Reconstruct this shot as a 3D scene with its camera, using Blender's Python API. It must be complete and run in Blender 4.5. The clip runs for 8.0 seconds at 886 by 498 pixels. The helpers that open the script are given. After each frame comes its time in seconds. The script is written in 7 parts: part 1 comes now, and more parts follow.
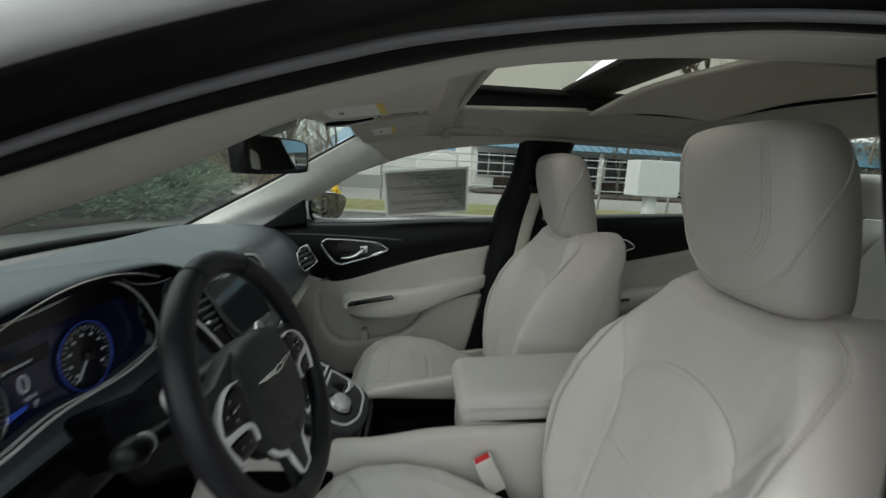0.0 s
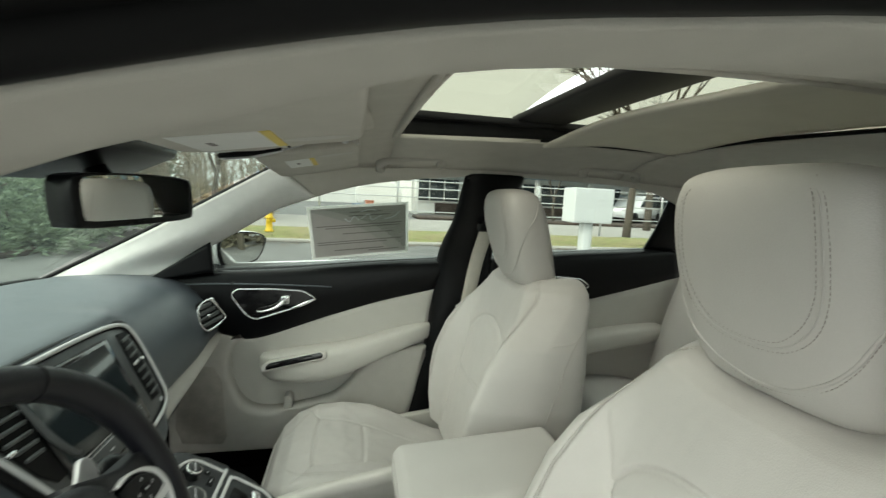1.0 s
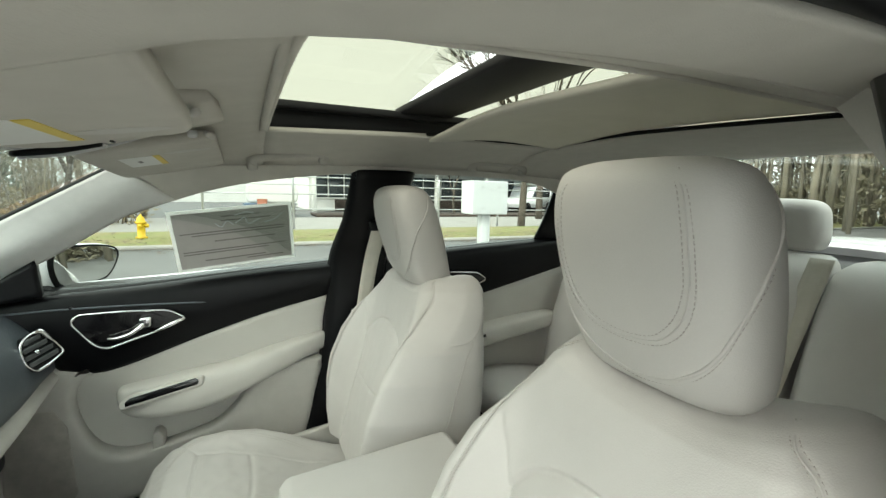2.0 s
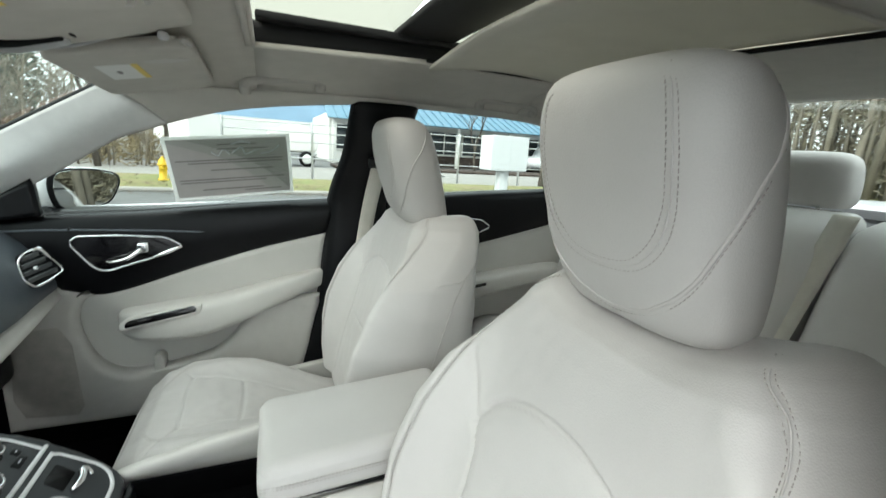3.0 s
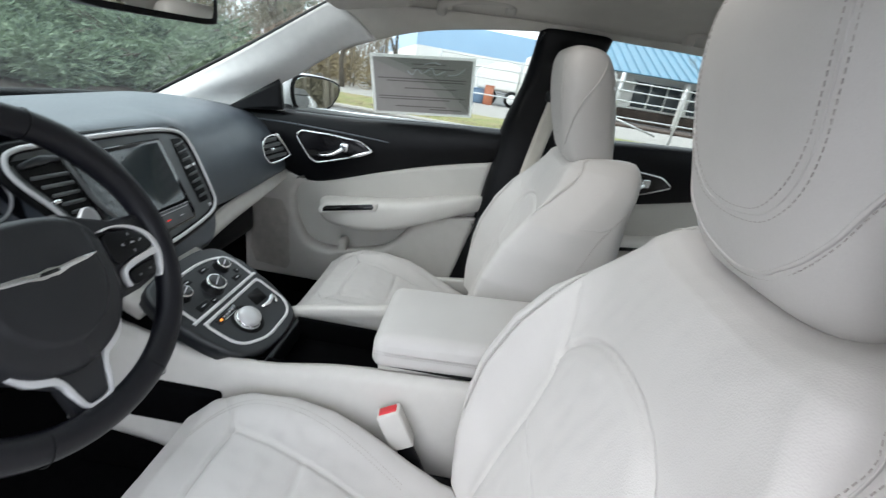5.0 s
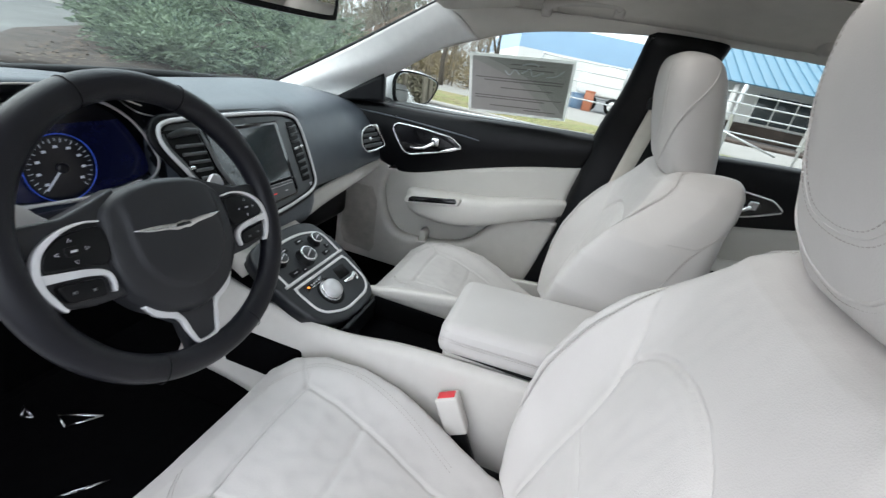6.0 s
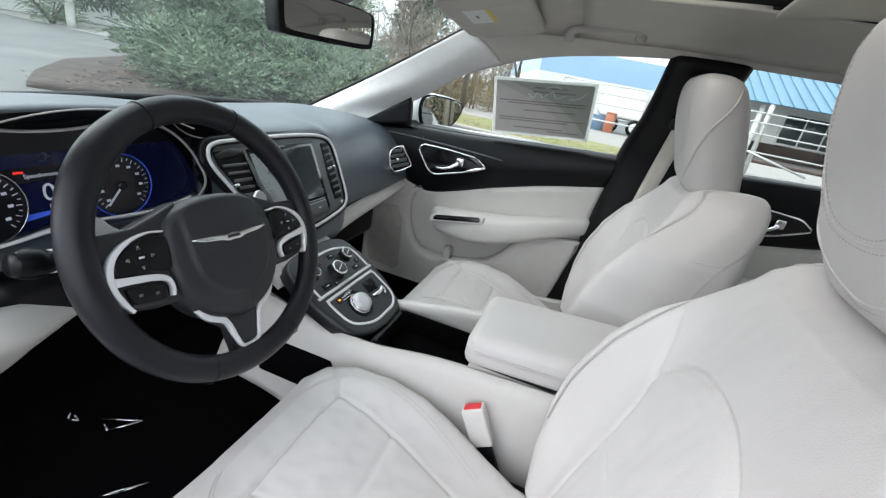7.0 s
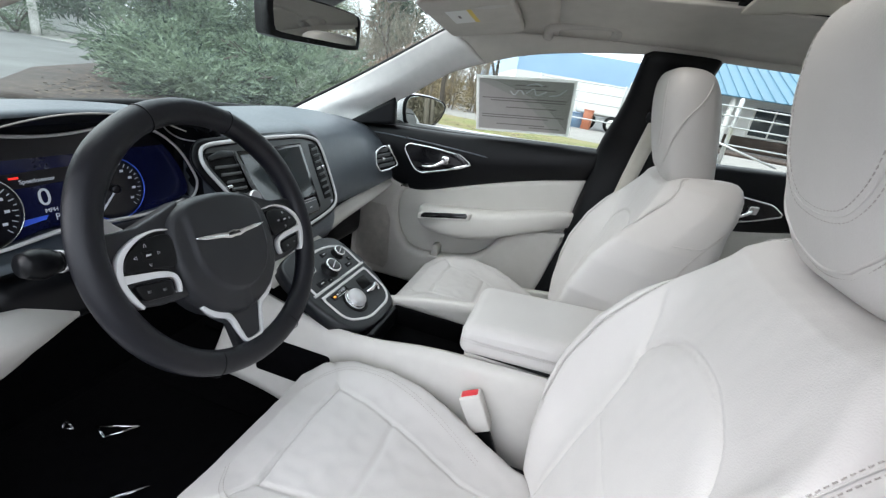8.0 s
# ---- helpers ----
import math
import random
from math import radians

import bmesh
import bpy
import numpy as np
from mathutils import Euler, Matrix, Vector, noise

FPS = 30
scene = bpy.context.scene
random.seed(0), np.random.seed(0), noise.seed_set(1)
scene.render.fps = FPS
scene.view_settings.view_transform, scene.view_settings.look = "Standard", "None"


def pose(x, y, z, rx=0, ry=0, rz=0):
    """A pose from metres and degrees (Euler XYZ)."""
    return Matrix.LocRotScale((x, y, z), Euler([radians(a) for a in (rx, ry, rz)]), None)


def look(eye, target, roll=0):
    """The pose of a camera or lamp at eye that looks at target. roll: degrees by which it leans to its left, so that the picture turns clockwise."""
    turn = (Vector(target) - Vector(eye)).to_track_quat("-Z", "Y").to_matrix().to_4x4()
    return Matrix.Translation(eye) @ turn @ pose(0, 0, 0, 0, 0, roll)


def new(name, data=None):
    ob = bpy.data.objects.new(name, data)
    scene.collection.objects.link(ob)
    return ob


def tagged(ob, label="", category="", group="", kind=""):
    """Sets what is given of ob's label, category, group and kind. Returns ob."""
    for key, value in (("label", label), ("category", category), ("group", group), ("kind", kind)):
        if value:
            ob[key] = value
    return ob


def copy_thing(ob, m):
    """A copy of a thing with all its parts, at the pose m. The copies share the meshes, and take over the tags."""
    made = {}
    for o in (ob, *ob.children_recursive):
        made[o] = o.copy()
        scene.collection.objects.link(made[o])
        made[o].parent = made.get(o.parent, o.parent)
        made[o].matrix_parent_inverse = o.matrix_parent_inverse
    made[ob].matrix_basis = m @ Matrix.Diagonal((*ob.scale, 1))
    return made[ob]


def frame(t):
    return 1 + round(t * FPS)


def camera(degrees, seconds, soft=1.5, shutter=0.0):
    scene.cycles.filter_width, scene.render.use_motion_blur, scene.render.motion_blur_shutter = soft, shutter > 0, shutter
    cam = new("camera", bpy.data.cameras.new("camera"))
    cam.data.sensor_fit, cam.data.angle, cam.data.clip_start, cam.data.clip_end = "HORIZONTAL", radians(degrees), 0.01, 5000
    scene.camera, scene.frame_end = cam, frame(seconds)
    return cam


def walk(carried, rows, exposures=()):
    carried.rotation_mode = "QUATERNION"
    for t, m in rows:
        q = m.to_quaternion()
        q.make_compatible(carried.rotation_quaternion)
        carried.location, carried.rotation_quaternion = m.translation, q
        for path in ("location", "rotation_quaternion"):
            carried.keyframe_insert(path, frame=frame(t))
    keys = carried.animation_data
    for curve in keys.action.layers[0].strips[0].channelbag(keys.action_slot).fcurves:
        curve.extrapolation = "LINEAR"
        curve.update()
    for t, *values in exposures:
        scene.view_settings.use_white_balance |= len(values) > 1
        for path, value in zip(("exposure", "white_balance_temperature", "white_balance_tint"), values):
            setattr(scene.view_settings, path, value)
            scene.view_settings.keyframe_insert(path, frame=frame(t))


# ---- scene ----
cam = camera(91.9, 8.0, soft=1.3, shutter=0.5)
PATH = [
    (0, (0.033, -0.952, 1.14), (0.182, 1.007, 0.765), 3.0),
    (0.5, (0.029, -0.827, 1.156), (0.313, 1.129, 0.851), 2.8),
    (1, (0.063, -0.748, 1.172), (0.472, 1.195, 0.925), 2.9),
    (1.5, (0.078, -0.719, 1.174), (0.735, 1.155, 0.934), 1.8),
    (2, (0.114, -0.701, 1.18), (0.941, 1.102, 0.924), 1.2),
    (3.3, (0.192, -0.699, 1.123), (0.865, 1.111, 0.602), 4.8),
    (3.5, (0.202, -0.705, 1.127), (0.804, 1.118, 0.565), 5.1),
    (4, (0.221, -0.715, 1.116), (0.642, 1.138, 0.495), 5.9),
    (4.5, (0.241, -0.733, 1.107), (0.421, 1.135, 0.417), 7.8),
    (5, (0.254, -0.744, 1.103), (0.219, 1.105, 0.34), 9.5),
    (6.3, (0.264, -0.776, 1.1), (-0.188, 0.991, 0.28), 12.0),
    (6.5, (0.265, -0.783, 1.101), (-0.216, 0.986, 0.3), 11.8),
    (7, (0.259, -0.801, 1.099), (-0.241, 0.984, 0.347), 11.0),
    (7.5, (0.254, -0.819, 1.094), (-0.207, 0.982, 0.359), 10.3),
    (8, (0.254, -0.833, 1.092), (-0.178, 0.976, 0.356), 9.8),
]
walk(cam, [(t, look(eye, target, roll)) for t, eye, target, roll in PATH],
     exposures=[(0, -0.10, 6650, 7), (0.5, 0.48, 6900, 3), (1, 0.84, 6950, 1), (1.5, 1.02, 6950, 1), (2, 1.15, 6850, 2), (3.5, 1.18, 6250, 8), (5, 1.14, 6200, 14), (8, 1.26, 6200, 15)])

# ---- light ----
world = bpy.data.worlds.new("overcast_sky")
scene.world = world
world.use_nodes = True
wn, wl = world.node_tree.nodes, world.node_tree.links
sky = wn.new("ShaderNodeTexSky")
sky.sky_type, sky.sun_disc = "NISHITA", False
sky.sun_elevation, sky.sun_rotation = radians(41), radians(252)
sky.dust_density, sky.air_density = 4.0, 1.0
cloud = wn.new("ShaderNodeMix")
cloud.data_type = "RGBA"
cloud.inputs[0].default_value = 0.88
cloud.inputs[7].default_value = (8.9, 9.55, 9.7, 1)
wl.new(sky.outputs[0], cloud.inputs[6])
wl.new(cloud.outputs[2], wn["Background"].inputs["Color"])
wn["Background"].inputs["Strength"].default_value = 0.14
sun = new("sun", bpy.data.lights.new("sun", "SUN"))
sun.data.energy, sun.data.angle, sun.data.color = 1.6, radians(75), (1.0, 0.97, 0.92)
sun.matrix_world = look((-6, -2.0, 5.6), (0, 0, 0))


# ---- materials ----
def material(name, base, rough=0.6, metal=0.0, vary=0.10, grain=40.0, bump=0.0, fine=300.0, coat=0.0, emit=0.0, spec=0.5):
    """A principled material whose colour varies at two scales and whose relief comes from fine noise."""
    m = bpy.data.materials.new(name)
    m.use_nodes = True
    n, l = m.node_tree.nodes, m.node_tree.links
    b = n["Principled BSDF"]
    b.inputs["Roughness"].default_value, b.inputs["Metallic"].default_value = rough, metal
    b.inputs["Coat Weight"].default_value = coat
    b.inputs["Specular IOR Level"].default_value = spec
    tex = n.new("ShaderNodeTexCoord")
    big, small = n.new("ShaderNodeTexNoise"), n.new("ShaderNodeTexNoise")
    big.inputs["Scale"].default_value, small.inputs["Scale"].default_value = grain, fine
    big.inputs["Detail"].default_value = 4.0
    l.new(tex.outputs["Object"], big.inputs["Vector"])
    l.new(tex.outputs["Object"], small.inputs["Vector"])
    add = n.new("ShaderNodeMath")
    add.operation = "MULTIPLY_ADD"
    add.inputs[1].default_value = 0.35
    l.new(small.outputs["Fac"], add.inputs[0])
    l.new(big.outputs["Fac"], add.inputs[2])
    ramp = n.new("ShaderNodeValToRGB")
    ramp.color_ramp.elements[0].position, ramp.color_ramp.elements[1].position = 0.35, 1.0
    ramp.color_ramp.elements[0].color = (*[c * (1 - vary) for c in base], 1)
    ramp.color_ramp.elements[1].color = (*[min(1, c * (1 + vary)) for c in base], 1)
    l.new(add.outputs[0], ramp.inputs[0])
    l.new(ramp.outputs[0], b.inputs["Base Color"])
    if bump:
        bp = n.new("ShaderNodeBump")
        bp.inputs["Strength"].default_value, bp.inputs["Distance"].default_value = bump, 0.002
        l.new(small.outputs["Fac"], bp.inputs["Height"])
        l.new(bp.outputs[0], b.inputs["Normal"])
    if emit:
        l.new(ramp.outputs[0], b.inputs["Emission Color"])
        b.inputs["Emission Strength"].default_value = emit
    return m


def leather_material(name, base):
    """Leather: pebbled cells for relief, soft broad variation."""
    m = material(name, base, rough=0.48, vary=0.05, grain=9.0, fine=500, bump=0.0)
    n, l = m.node_tree.nodes, m.node_tree.links
    tex, vor, bp = n.new("ShaderNodeTexCoord"), n.new("ShaderNodeTexVoronoi"), n.new("ShaderNodeBump")
    wr = n.new("ShaderNodeTexNoise")
    wr.inputs["Scale"].default_value, wr.inputs["Detail"].default_value = 14.0, 3.0
    vor.inputs["Scale"].default_value = 620.0
    l.new(tex.outputs["Object"], vor.inputs["Vector"])
    l.new(tex.outputs["Object"], wr.inputs["Vector"])
    bp.inputs["Strength"].default_value, bp.inputs["Distance"].default_value = 0.18, 0.001
    b2 = n.new("ShaderNodeBump")
    b2.inputs["Strength"].default_value, b2.inputs["Distance"].default_value = 0.12, 0.012
    l.new(wr.outputs["Fac"], b2.inputs["Height"])
    l.new(vor.outputs["Distance"], bp.inputs["Height"])
    l.new(b2.outputs[0], bp.inputs["Normal"])
    l.new(bp.outputs[0], n["Principled BSDF"].inputs["Normal"])
    return m


def glass_material(name, tint=(0.93, 0.96, 0.94), clear=0.93, veil=0.0):
    """Thin glass: clear through, with a Fresnel gloss."""
    m = bpy.data.materials.new(name)
    m.use_nodes = True
    n, l = m.node_tree.nodes, m.node_tree.links
    n.remove(n["Principled BSDF"])
    t, g, f, mix = n.new("ShaderNodeBsdfTransparent"), n.new("ShaderNodeBsdfGlossy"), n.new("ShaderNodeLayerWeight"), n.new("ShaderNodeMixShader")
    t.inputs[0].default_value = (*[c * clear for c in tint], 1)
    g.inputs["Roughness"].default_value = 0.02
    p, k = n.new("ShaderNodeMath"), n.new("ShaderNodeMath")
    p.operation, k.operation = "POWER", "MULTIPLY_ADD"
    p.inputs[1].default_value, k.inputs[1].default_value, k.inputs[2].default_value = 5.0, 0.14, 0.015
    l.new(f.outputs["Facing"], p.inputs[0])
    l.new(p.outputs[0], k.inputs[0])
    l.new(k.outputs[0], mix.inputs[0])
    l.new(t.outputs[0], mix.inputs[1])
    l.new(g.outputs[0], mix.inputs[2])
    # uneven translucent film stands in for the reflections that veil the glass
    if veil:
        film, over, veil_noise = n.new("ShaderNodeBsdfTranslucent"), n.new("ShaderNodeMixShader"), n.new("ShaderNodeTexNoise")
        film.inputs[0].default_value = (0.85, 0.9, 0.9, 1)
        veil_noise.inputs["Scale"].default_value, veil_noise.inputs["Detail"].default_value = 3.0, 5.0
        amount = n.new("ShaderNodeMath")
        amount.operation, amount.inputs[1].default_value = "MULTIPLY", veil * 2
        l.new(veil_noise.outputs["Fac"], amount.inputs[0])
        l.new(amount.outputs[0], over.inputs[0])
        l.new(mix.outputs[0], over.inputs[1])
        l.new(film.outputs[0], over.inputs[2])
        l.new(over.outputs[0], n["Material Output"].inputs[0])
        return m
    l.new(mix.outputs[0], n["Material Output"].inputs[0])
    return m


# same cream on seats and doors; uneven light is put into the two tones
LEATHER = leather_material("cream_leather", (0.54, 0.520, 0.505))
LEATHER_DOOR_LIT = leather_material("cream_vinyl_lit", (0.60, 0.582, 0.55))
TRIM = material("cream_trim_plastic", (0.56, 0.54, 0.51), rough=0.55, vary=0.04, bump=0.15, fine=900)
PILLAR_FABRIC = material("pale_grey_pillar_trim", (0.76, 0.75, 0.735), rough=0.75, vary=0.05, bump=0.2, fine=800)
FABRIC = material("headliner_fabric", (0.56, 0.535, 0.49), rough=0.95, vary=0.06, grain=25, bump=0.35, fine=1200)
BLACK = material("black_soft_plastic", (0.0042, 0.0045, 0.0055), rough=0.33, vary=0.2, bump=0.12, fine=900, spec=0.22)
# black skin whose lighter blue-grey base carries the sky's sheen
DASH = material("black_dash_skin_sheen", (0.072, 0.086, 0.102), rough=0.40, vary=0.12, bump=0.25, fine=800, spec=0.75)
WHEEL_LEATHER = material("black_wheel_leather", (0.0058, 0.0060, 0.0095), rough=0.36, vary=0.15, bump=0.2, fine=1100, spec=0.36)
HUB = material("black_hub_skin", (0.0140, 0.0150, 0.0185), rough=0.42, vary=0.15, bump=0.3, fine=900, spec=0.45)
# grey that stands for the gloss line on the black seal
SEAL_HIGHLIGHT = material("grey_seal_highlight", (0.16, 0.155, 0.17), rough=0.35, vary=0.1)
GLOSS = material("piano_black", (0.005, 0.005, 0.006), rough=0.12, vary=0.1, coat=0.4)
RUBBER = material("black_rubber_seal", (0.005, 0.005, 0.0055), rough=0.5, vary=0.2, spec=0.18)
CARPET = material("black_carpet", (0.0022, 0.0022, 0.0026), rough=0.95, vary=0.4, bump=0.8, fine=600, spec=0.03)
CHROME = material("satin_chrome", (0.78, 0.78, 0.79), rough=0.16, metal=1.0, vary=0.03)
SILVER = material("satin_silver_plastic", (0.60, 0.60, 0.61), rough=0.30, metal=0.35, vary=0.04)
BRIGHT = material("bright_silver_line", (0.64, 0.64, 0.65), rough=0.24, vary=0.03)
SLAT = material("grey_vent_slat", (0.09, 0.095, 0.10), rough=0.35, vary=0.1)
PANEL_FACE = material("satin_black_panel", (0.016, 0.018, 0.021), rough=0.36, vary=0.12, bump=0.1, fine=900)
RED = material("red_button_plastic", (0.62, 0.02, 0.03), rough=0.4, vary=0.05)
WHITE_PAINT = material("pearl_white_car_paint", (0.80, 0.81, 0.83), rough=0.25, vary=0.02, coat=0.6)
STITCH = material("grey_stitch_thread", (0.42, 0.39, 0.37), rough=0.8, vary=0.1)
MIRROR = material("mirror_glass", (0.86, 0.88, 0.87), rough=0.01, metal=1.0, vary=0.0)
WINDOW_GLASS = glass_material("window_glass")
ROOF_GLASS = glass_material("tinted_roof_glass", (0.96, 0.95, 0.86), 0.62)
WINDSCREEN_GLASS = glass_material("windscreen_glass", (0.90, 0.95, 0.93), 0.93, veil=0.008)
BELT = material("cream_belt_webbing", (0.58, 0.55, 0.49), rough=0.8, vary=0.06, bump=0.5, fine=900)


# ---- mesh tools ----
def part(name, bm, mat, parent=None, label="", smooth=True):
    """Links a bmesh as one mesh object, under a thing or a part if one is given."""
    me = bpy.data.meshes.new(name)
    if len(bm.faces) < 40000:
        bmesh.ops.recalc_face_normals(bm, faces=bm.faces)
    bm.to_mesh(me)
    bm.free()
    if smooth:
        me.polygons.foreach_set("use_smooth", [True] * len(me.polygons))
    me.materials.append(mat)
    ob = new(name, me)
    if parent:
        ob.parent = parent
    if label:
        ob["label"] = label
    return ob


def thing(name, label, category, group="", kind="", at=(0, 0, 0)):
    ob = new(name)
    ob.empty_display_size = 0.05
    ob.location = at
    return tagged(ob, label, category, group, kind)


def spline(pts, n, closed=False):
    """n points along a Catmull-Rom curve through pts, evenly spaced."""
    p = np.array(pts, float)
    k = len(p)
    if k == 2:
        dense = p[0] + (p[1] - p[0]) * np.linspace(0, 1, 50)[:, None]
    else:
        q = np.vstack([p[-1], p, p[:2]]) if closed else np.vstack([2 * p[0] - p[1], p, 2 * p[-1] - p[-2]])
        rows = []
        t = np.linspace(0, 1, 24, endpoint=False)[:, None]
        for i in range(k if closed else k - 1):
            a, b, c, d = q[i], q[i + 1], q[i + 2], q[i + 3]
            rows.append(0.5 * (2 * b + (c - a) * t + (2 * a - 5 * b + 4 * c - d) * t ** 2 + (3 * b - 3 * c + d - a) * t ** 3))
        dense = np.vstack(rows + [p[:1] if closed else p[-1:]])
    s = np.concatenate([[0], np.cumsum(np.linalg.norm(np.diff(dense, axis=0), axis=1))])
    want = np.linspace(0, s[-1], n + 1)[:-1] if closed else np.linspace(0, s[-1], n)
    return np.stack([np.interp(want, s, dense[:, i]) for i in range(dense.shape[1])], 1)


def add_grid(bm, P, close_u=False, close_v=False, cap=False):
    """Quads over the array P[u][v]; cap closes the first and last ring."""
    nu, nv = len(P), len(P[0])
    vs = [[bm.verts.new(p) for p in row] for row in P]
    for i in range(nu if close_u else nu - 1):
        for j in range(nv if close_v else nv - 1):
            a, b = (i + 1) % nu, (j + 1) % nv
            bm.faces.new((vs[i][j], vs[a][j], vs[a][b], vs[i][b]))
    if cap:
        bm.faces.new(vs[0])
        bm.faces.new(vs[-1])
    return vs


def loft(curves, n=32, m=8, thick=0.0, toward=(0, 0, 1), bm=None):
    """A smooth sheet through several curves, given thickness on the side of toward."""
    C = np.array([spline(c, n) for c in curves])
    P = np.stack([spline(C[:, i], m * (len(curves) - 1) + 1) for i in range(n)], 1)
    bm = bm or bmesh.new()
    if not thick:
        add_grid(bm, P)
        return bm
    du, dv = np.gradient(P, axis=0), np.gradient(P, axis=1)
    N = np.cross(du, dv)
    N /= np.linalg.norm(N, axis=2, keepdims=True) + 1e-9
    if (N @ np.array(toward, float)).mean() < 0:
        N = -N
    Q = P + N * thick
    nu, nv = P.shape[:2]
    a, b = add_grid(bm, P), add_grid(bm, Q)
    ring = [(i, 0) for i in range(nu)] + [(nu - 1, j) for j in range(1, nv)] + [(i, nv - 1) for i in range(nu - 2, -1, -1)] + [(0, j) for j in range(nv - 2, 0, -1)]
    for (i, j), (k, l) in zip(ring, ring[1:] + ring[:1]):
        bm.faces.new((a[i][j], a[k][l], b[k][l], b[i][j]))
    return bm


def tube(pts, r, n=40, seg=8, closed=False, flat=1.0, bm=None, up=(0, 0, 1), smooth_path=True):
    """A tube along a curve; r may be a list along it; flat squeezes its section along up."""
    bm = bm or bmesh.new()
    P = spline(pts, n, closed) if smooth_path else np.array(pts, float)
    n = len(P)
    T = np.gradient(P, axis=0) if not closed else np.roll(P, -1, 0) - np.roll(P, 1, 0)
    T /= np.linalg.norm(T, axis=1, keepdims=True) + 1e-12
    U = np.array(up, float) - T * (T @ np.array(up, float))[:, None]
    U /= np.linalg.norm(U, axis=1, keepdims=True) + 1e-9
    S = np.cross(T, U)
    R = np.interp(np.linspace(0, 1, n), np.linspace(0, 1, len(r)), r) if isinstance(r, (list, tuple)) else np.full(n, r)
    a = np.linspace(0, 2 * math.pi, seg, endpoint=False)
    G = P[:, None] + R[:, None, None] * (np.cos(a)[None, :, None] * S[:, None] + flat * np.sin(a)[None, :, None] * U[:, None])
    add_grid(bm, G, close_u=closed, close_v=True, cap=not closed)
    return bm


def rbox(sx, sy, sz, at=(0, 0, 0), bevel=0.01, seg=3, rot=None, bm=None, taper=1.0):
    """A box with rounded edges, its top narrowed by taper."""
    one = bmesh.new()
    bmesh.ops.create_cube(one, size=1)
    for v in one.verts:
        k = taper if v.co.z > 0 else 1
        v.co = Vector((v.co.x * sx * k, v.co.y * sy * k, v.co.z * sz))
    if bevel:
        bmesh.ops.bevel(one, geom=one.edges[:], offset=bevel, segments=seg, affect="EDGES", profile=0.5)
    M = Matrix.Translation(at) @ (rot.to_4x4() if rot else Matrix())
    bmesh.ops.transform(one, matrix=M, verts=one.verts)
    if bm is None:
        return one
    me = bpy.data.meshes.new("t")
    one.to_mesh(me)
    one.free()
    bm.from_mesh(me)
    bpy.data.meshes.remove(me)
    return bm


def prism(poly, depth, M=None, bevel=0.004, seg=2, bm=None):
    """A plate: the outline poly in its own xy plane, raised by depth along z, front edge rounded, laid by the matrix M."""
    one = bmesh.new()
    vs = [one.verts.new((p[0], p[1], 0)) for p in poly]
    f = one.faces.new(vs)
    if f.normal.z < 0 or sum(p[0] * q[1] - q[0] * p[1] for p, q in zip(poly, list(poly[1:]) + [poly[0]])) < 0:
        f.normal_flip()
    out = bmesh.ops.extrude_face_region(one, geom=[f])
    top = [v for v in out["geom"] if isinstance(v, bmesh.types.BMVert)]
    for v in top:
        v.co.z += depth
    if bevel:
        tops = set(top)
        bmesh.ops.bevel(one, geom=[e for e in one.edges if e.verts[0] in tops and e.verts[1] in tops], offset=bevel, segments=seg, affect="EDGES", profile=0.6)
    if M is not None:
        bmesh.ops.transform(one, matrix=M, verts=one.verts)
    if bm is None:
        return one
    me = bpy.data.meshes.new("t")
    one.to_mesh(me)
    one.free()
    bm.from_mesh(me)
    bpy.data.meshes.remove(me)
    return bm


def lathe(profile, n=24, M=None, bm=None):
    """A turned body from (radius, height) pairs."""
    bm = bm or bmesh.new()
    a = np.linspace(0, 2 * math.pi, n, endpoint=False)
    P = [[Vector((r * math.cos(t), r * math.sin(t), z)) for t in a] for r, z in profile]
    if M is not None:
        P = [[M @ p for p in row] for row in P]
    add_grid(bm, P, close_v=True, cap=True)
    return bm


def round_poly(pts, r, n=5):
    """The outline pts with its corners rounded."""
    out = []
    for i, p in enumerate(pts):
        p, a, b = Vector(p[:2]), Vector(pts[i - 1][:2]), Vector(pts[(i + 1) % len(pts)][:2])
        da, db = (a - p), (b - p)
        k = min(r, da.length * 0.45, db.length * 0.45)
        s, e = p + da.normalized() * k, p + db.normalized() * k
        for j in range(n + 1):
            t = j / n
            out.append(tuple(s.lerp(p, t).lerp(p.lerp(e, t), t)))
    return out


def axes(origin, xdir, ydir):
    """The matrix of a frame with its origin, x and y directions; z is their cross product."""
    x = Vector(xdir).normalized()
    z = x.cross(Vector(ydir)).normalized()
    y = z.cross(x)
    m = Matrix((x, y, z)).transposed().to_4x4()
    m.translation = origin
    return m


def strip(a, b, w):
    """A thin quad strip outline from a to b, as a polygon, w wide."""
    a, b = Vector(a), Vector(b)
    d = (b - a).normalized()
    s = Vector((-d.y, d.x)) * w / 2
    return [a - s, b - s, b + s, a + s]


def sgn_pow(v, k):
    return np.sign(v) * np.abs(v) ** k




# ---- cabin shell ----
LINER_X = (-0.16, 0.0, 0.15, 0.5, 0.9, 1.3)
LINER_Z = (1.245, 1.283, 1.305, 1.318, 1.312, 1.285)


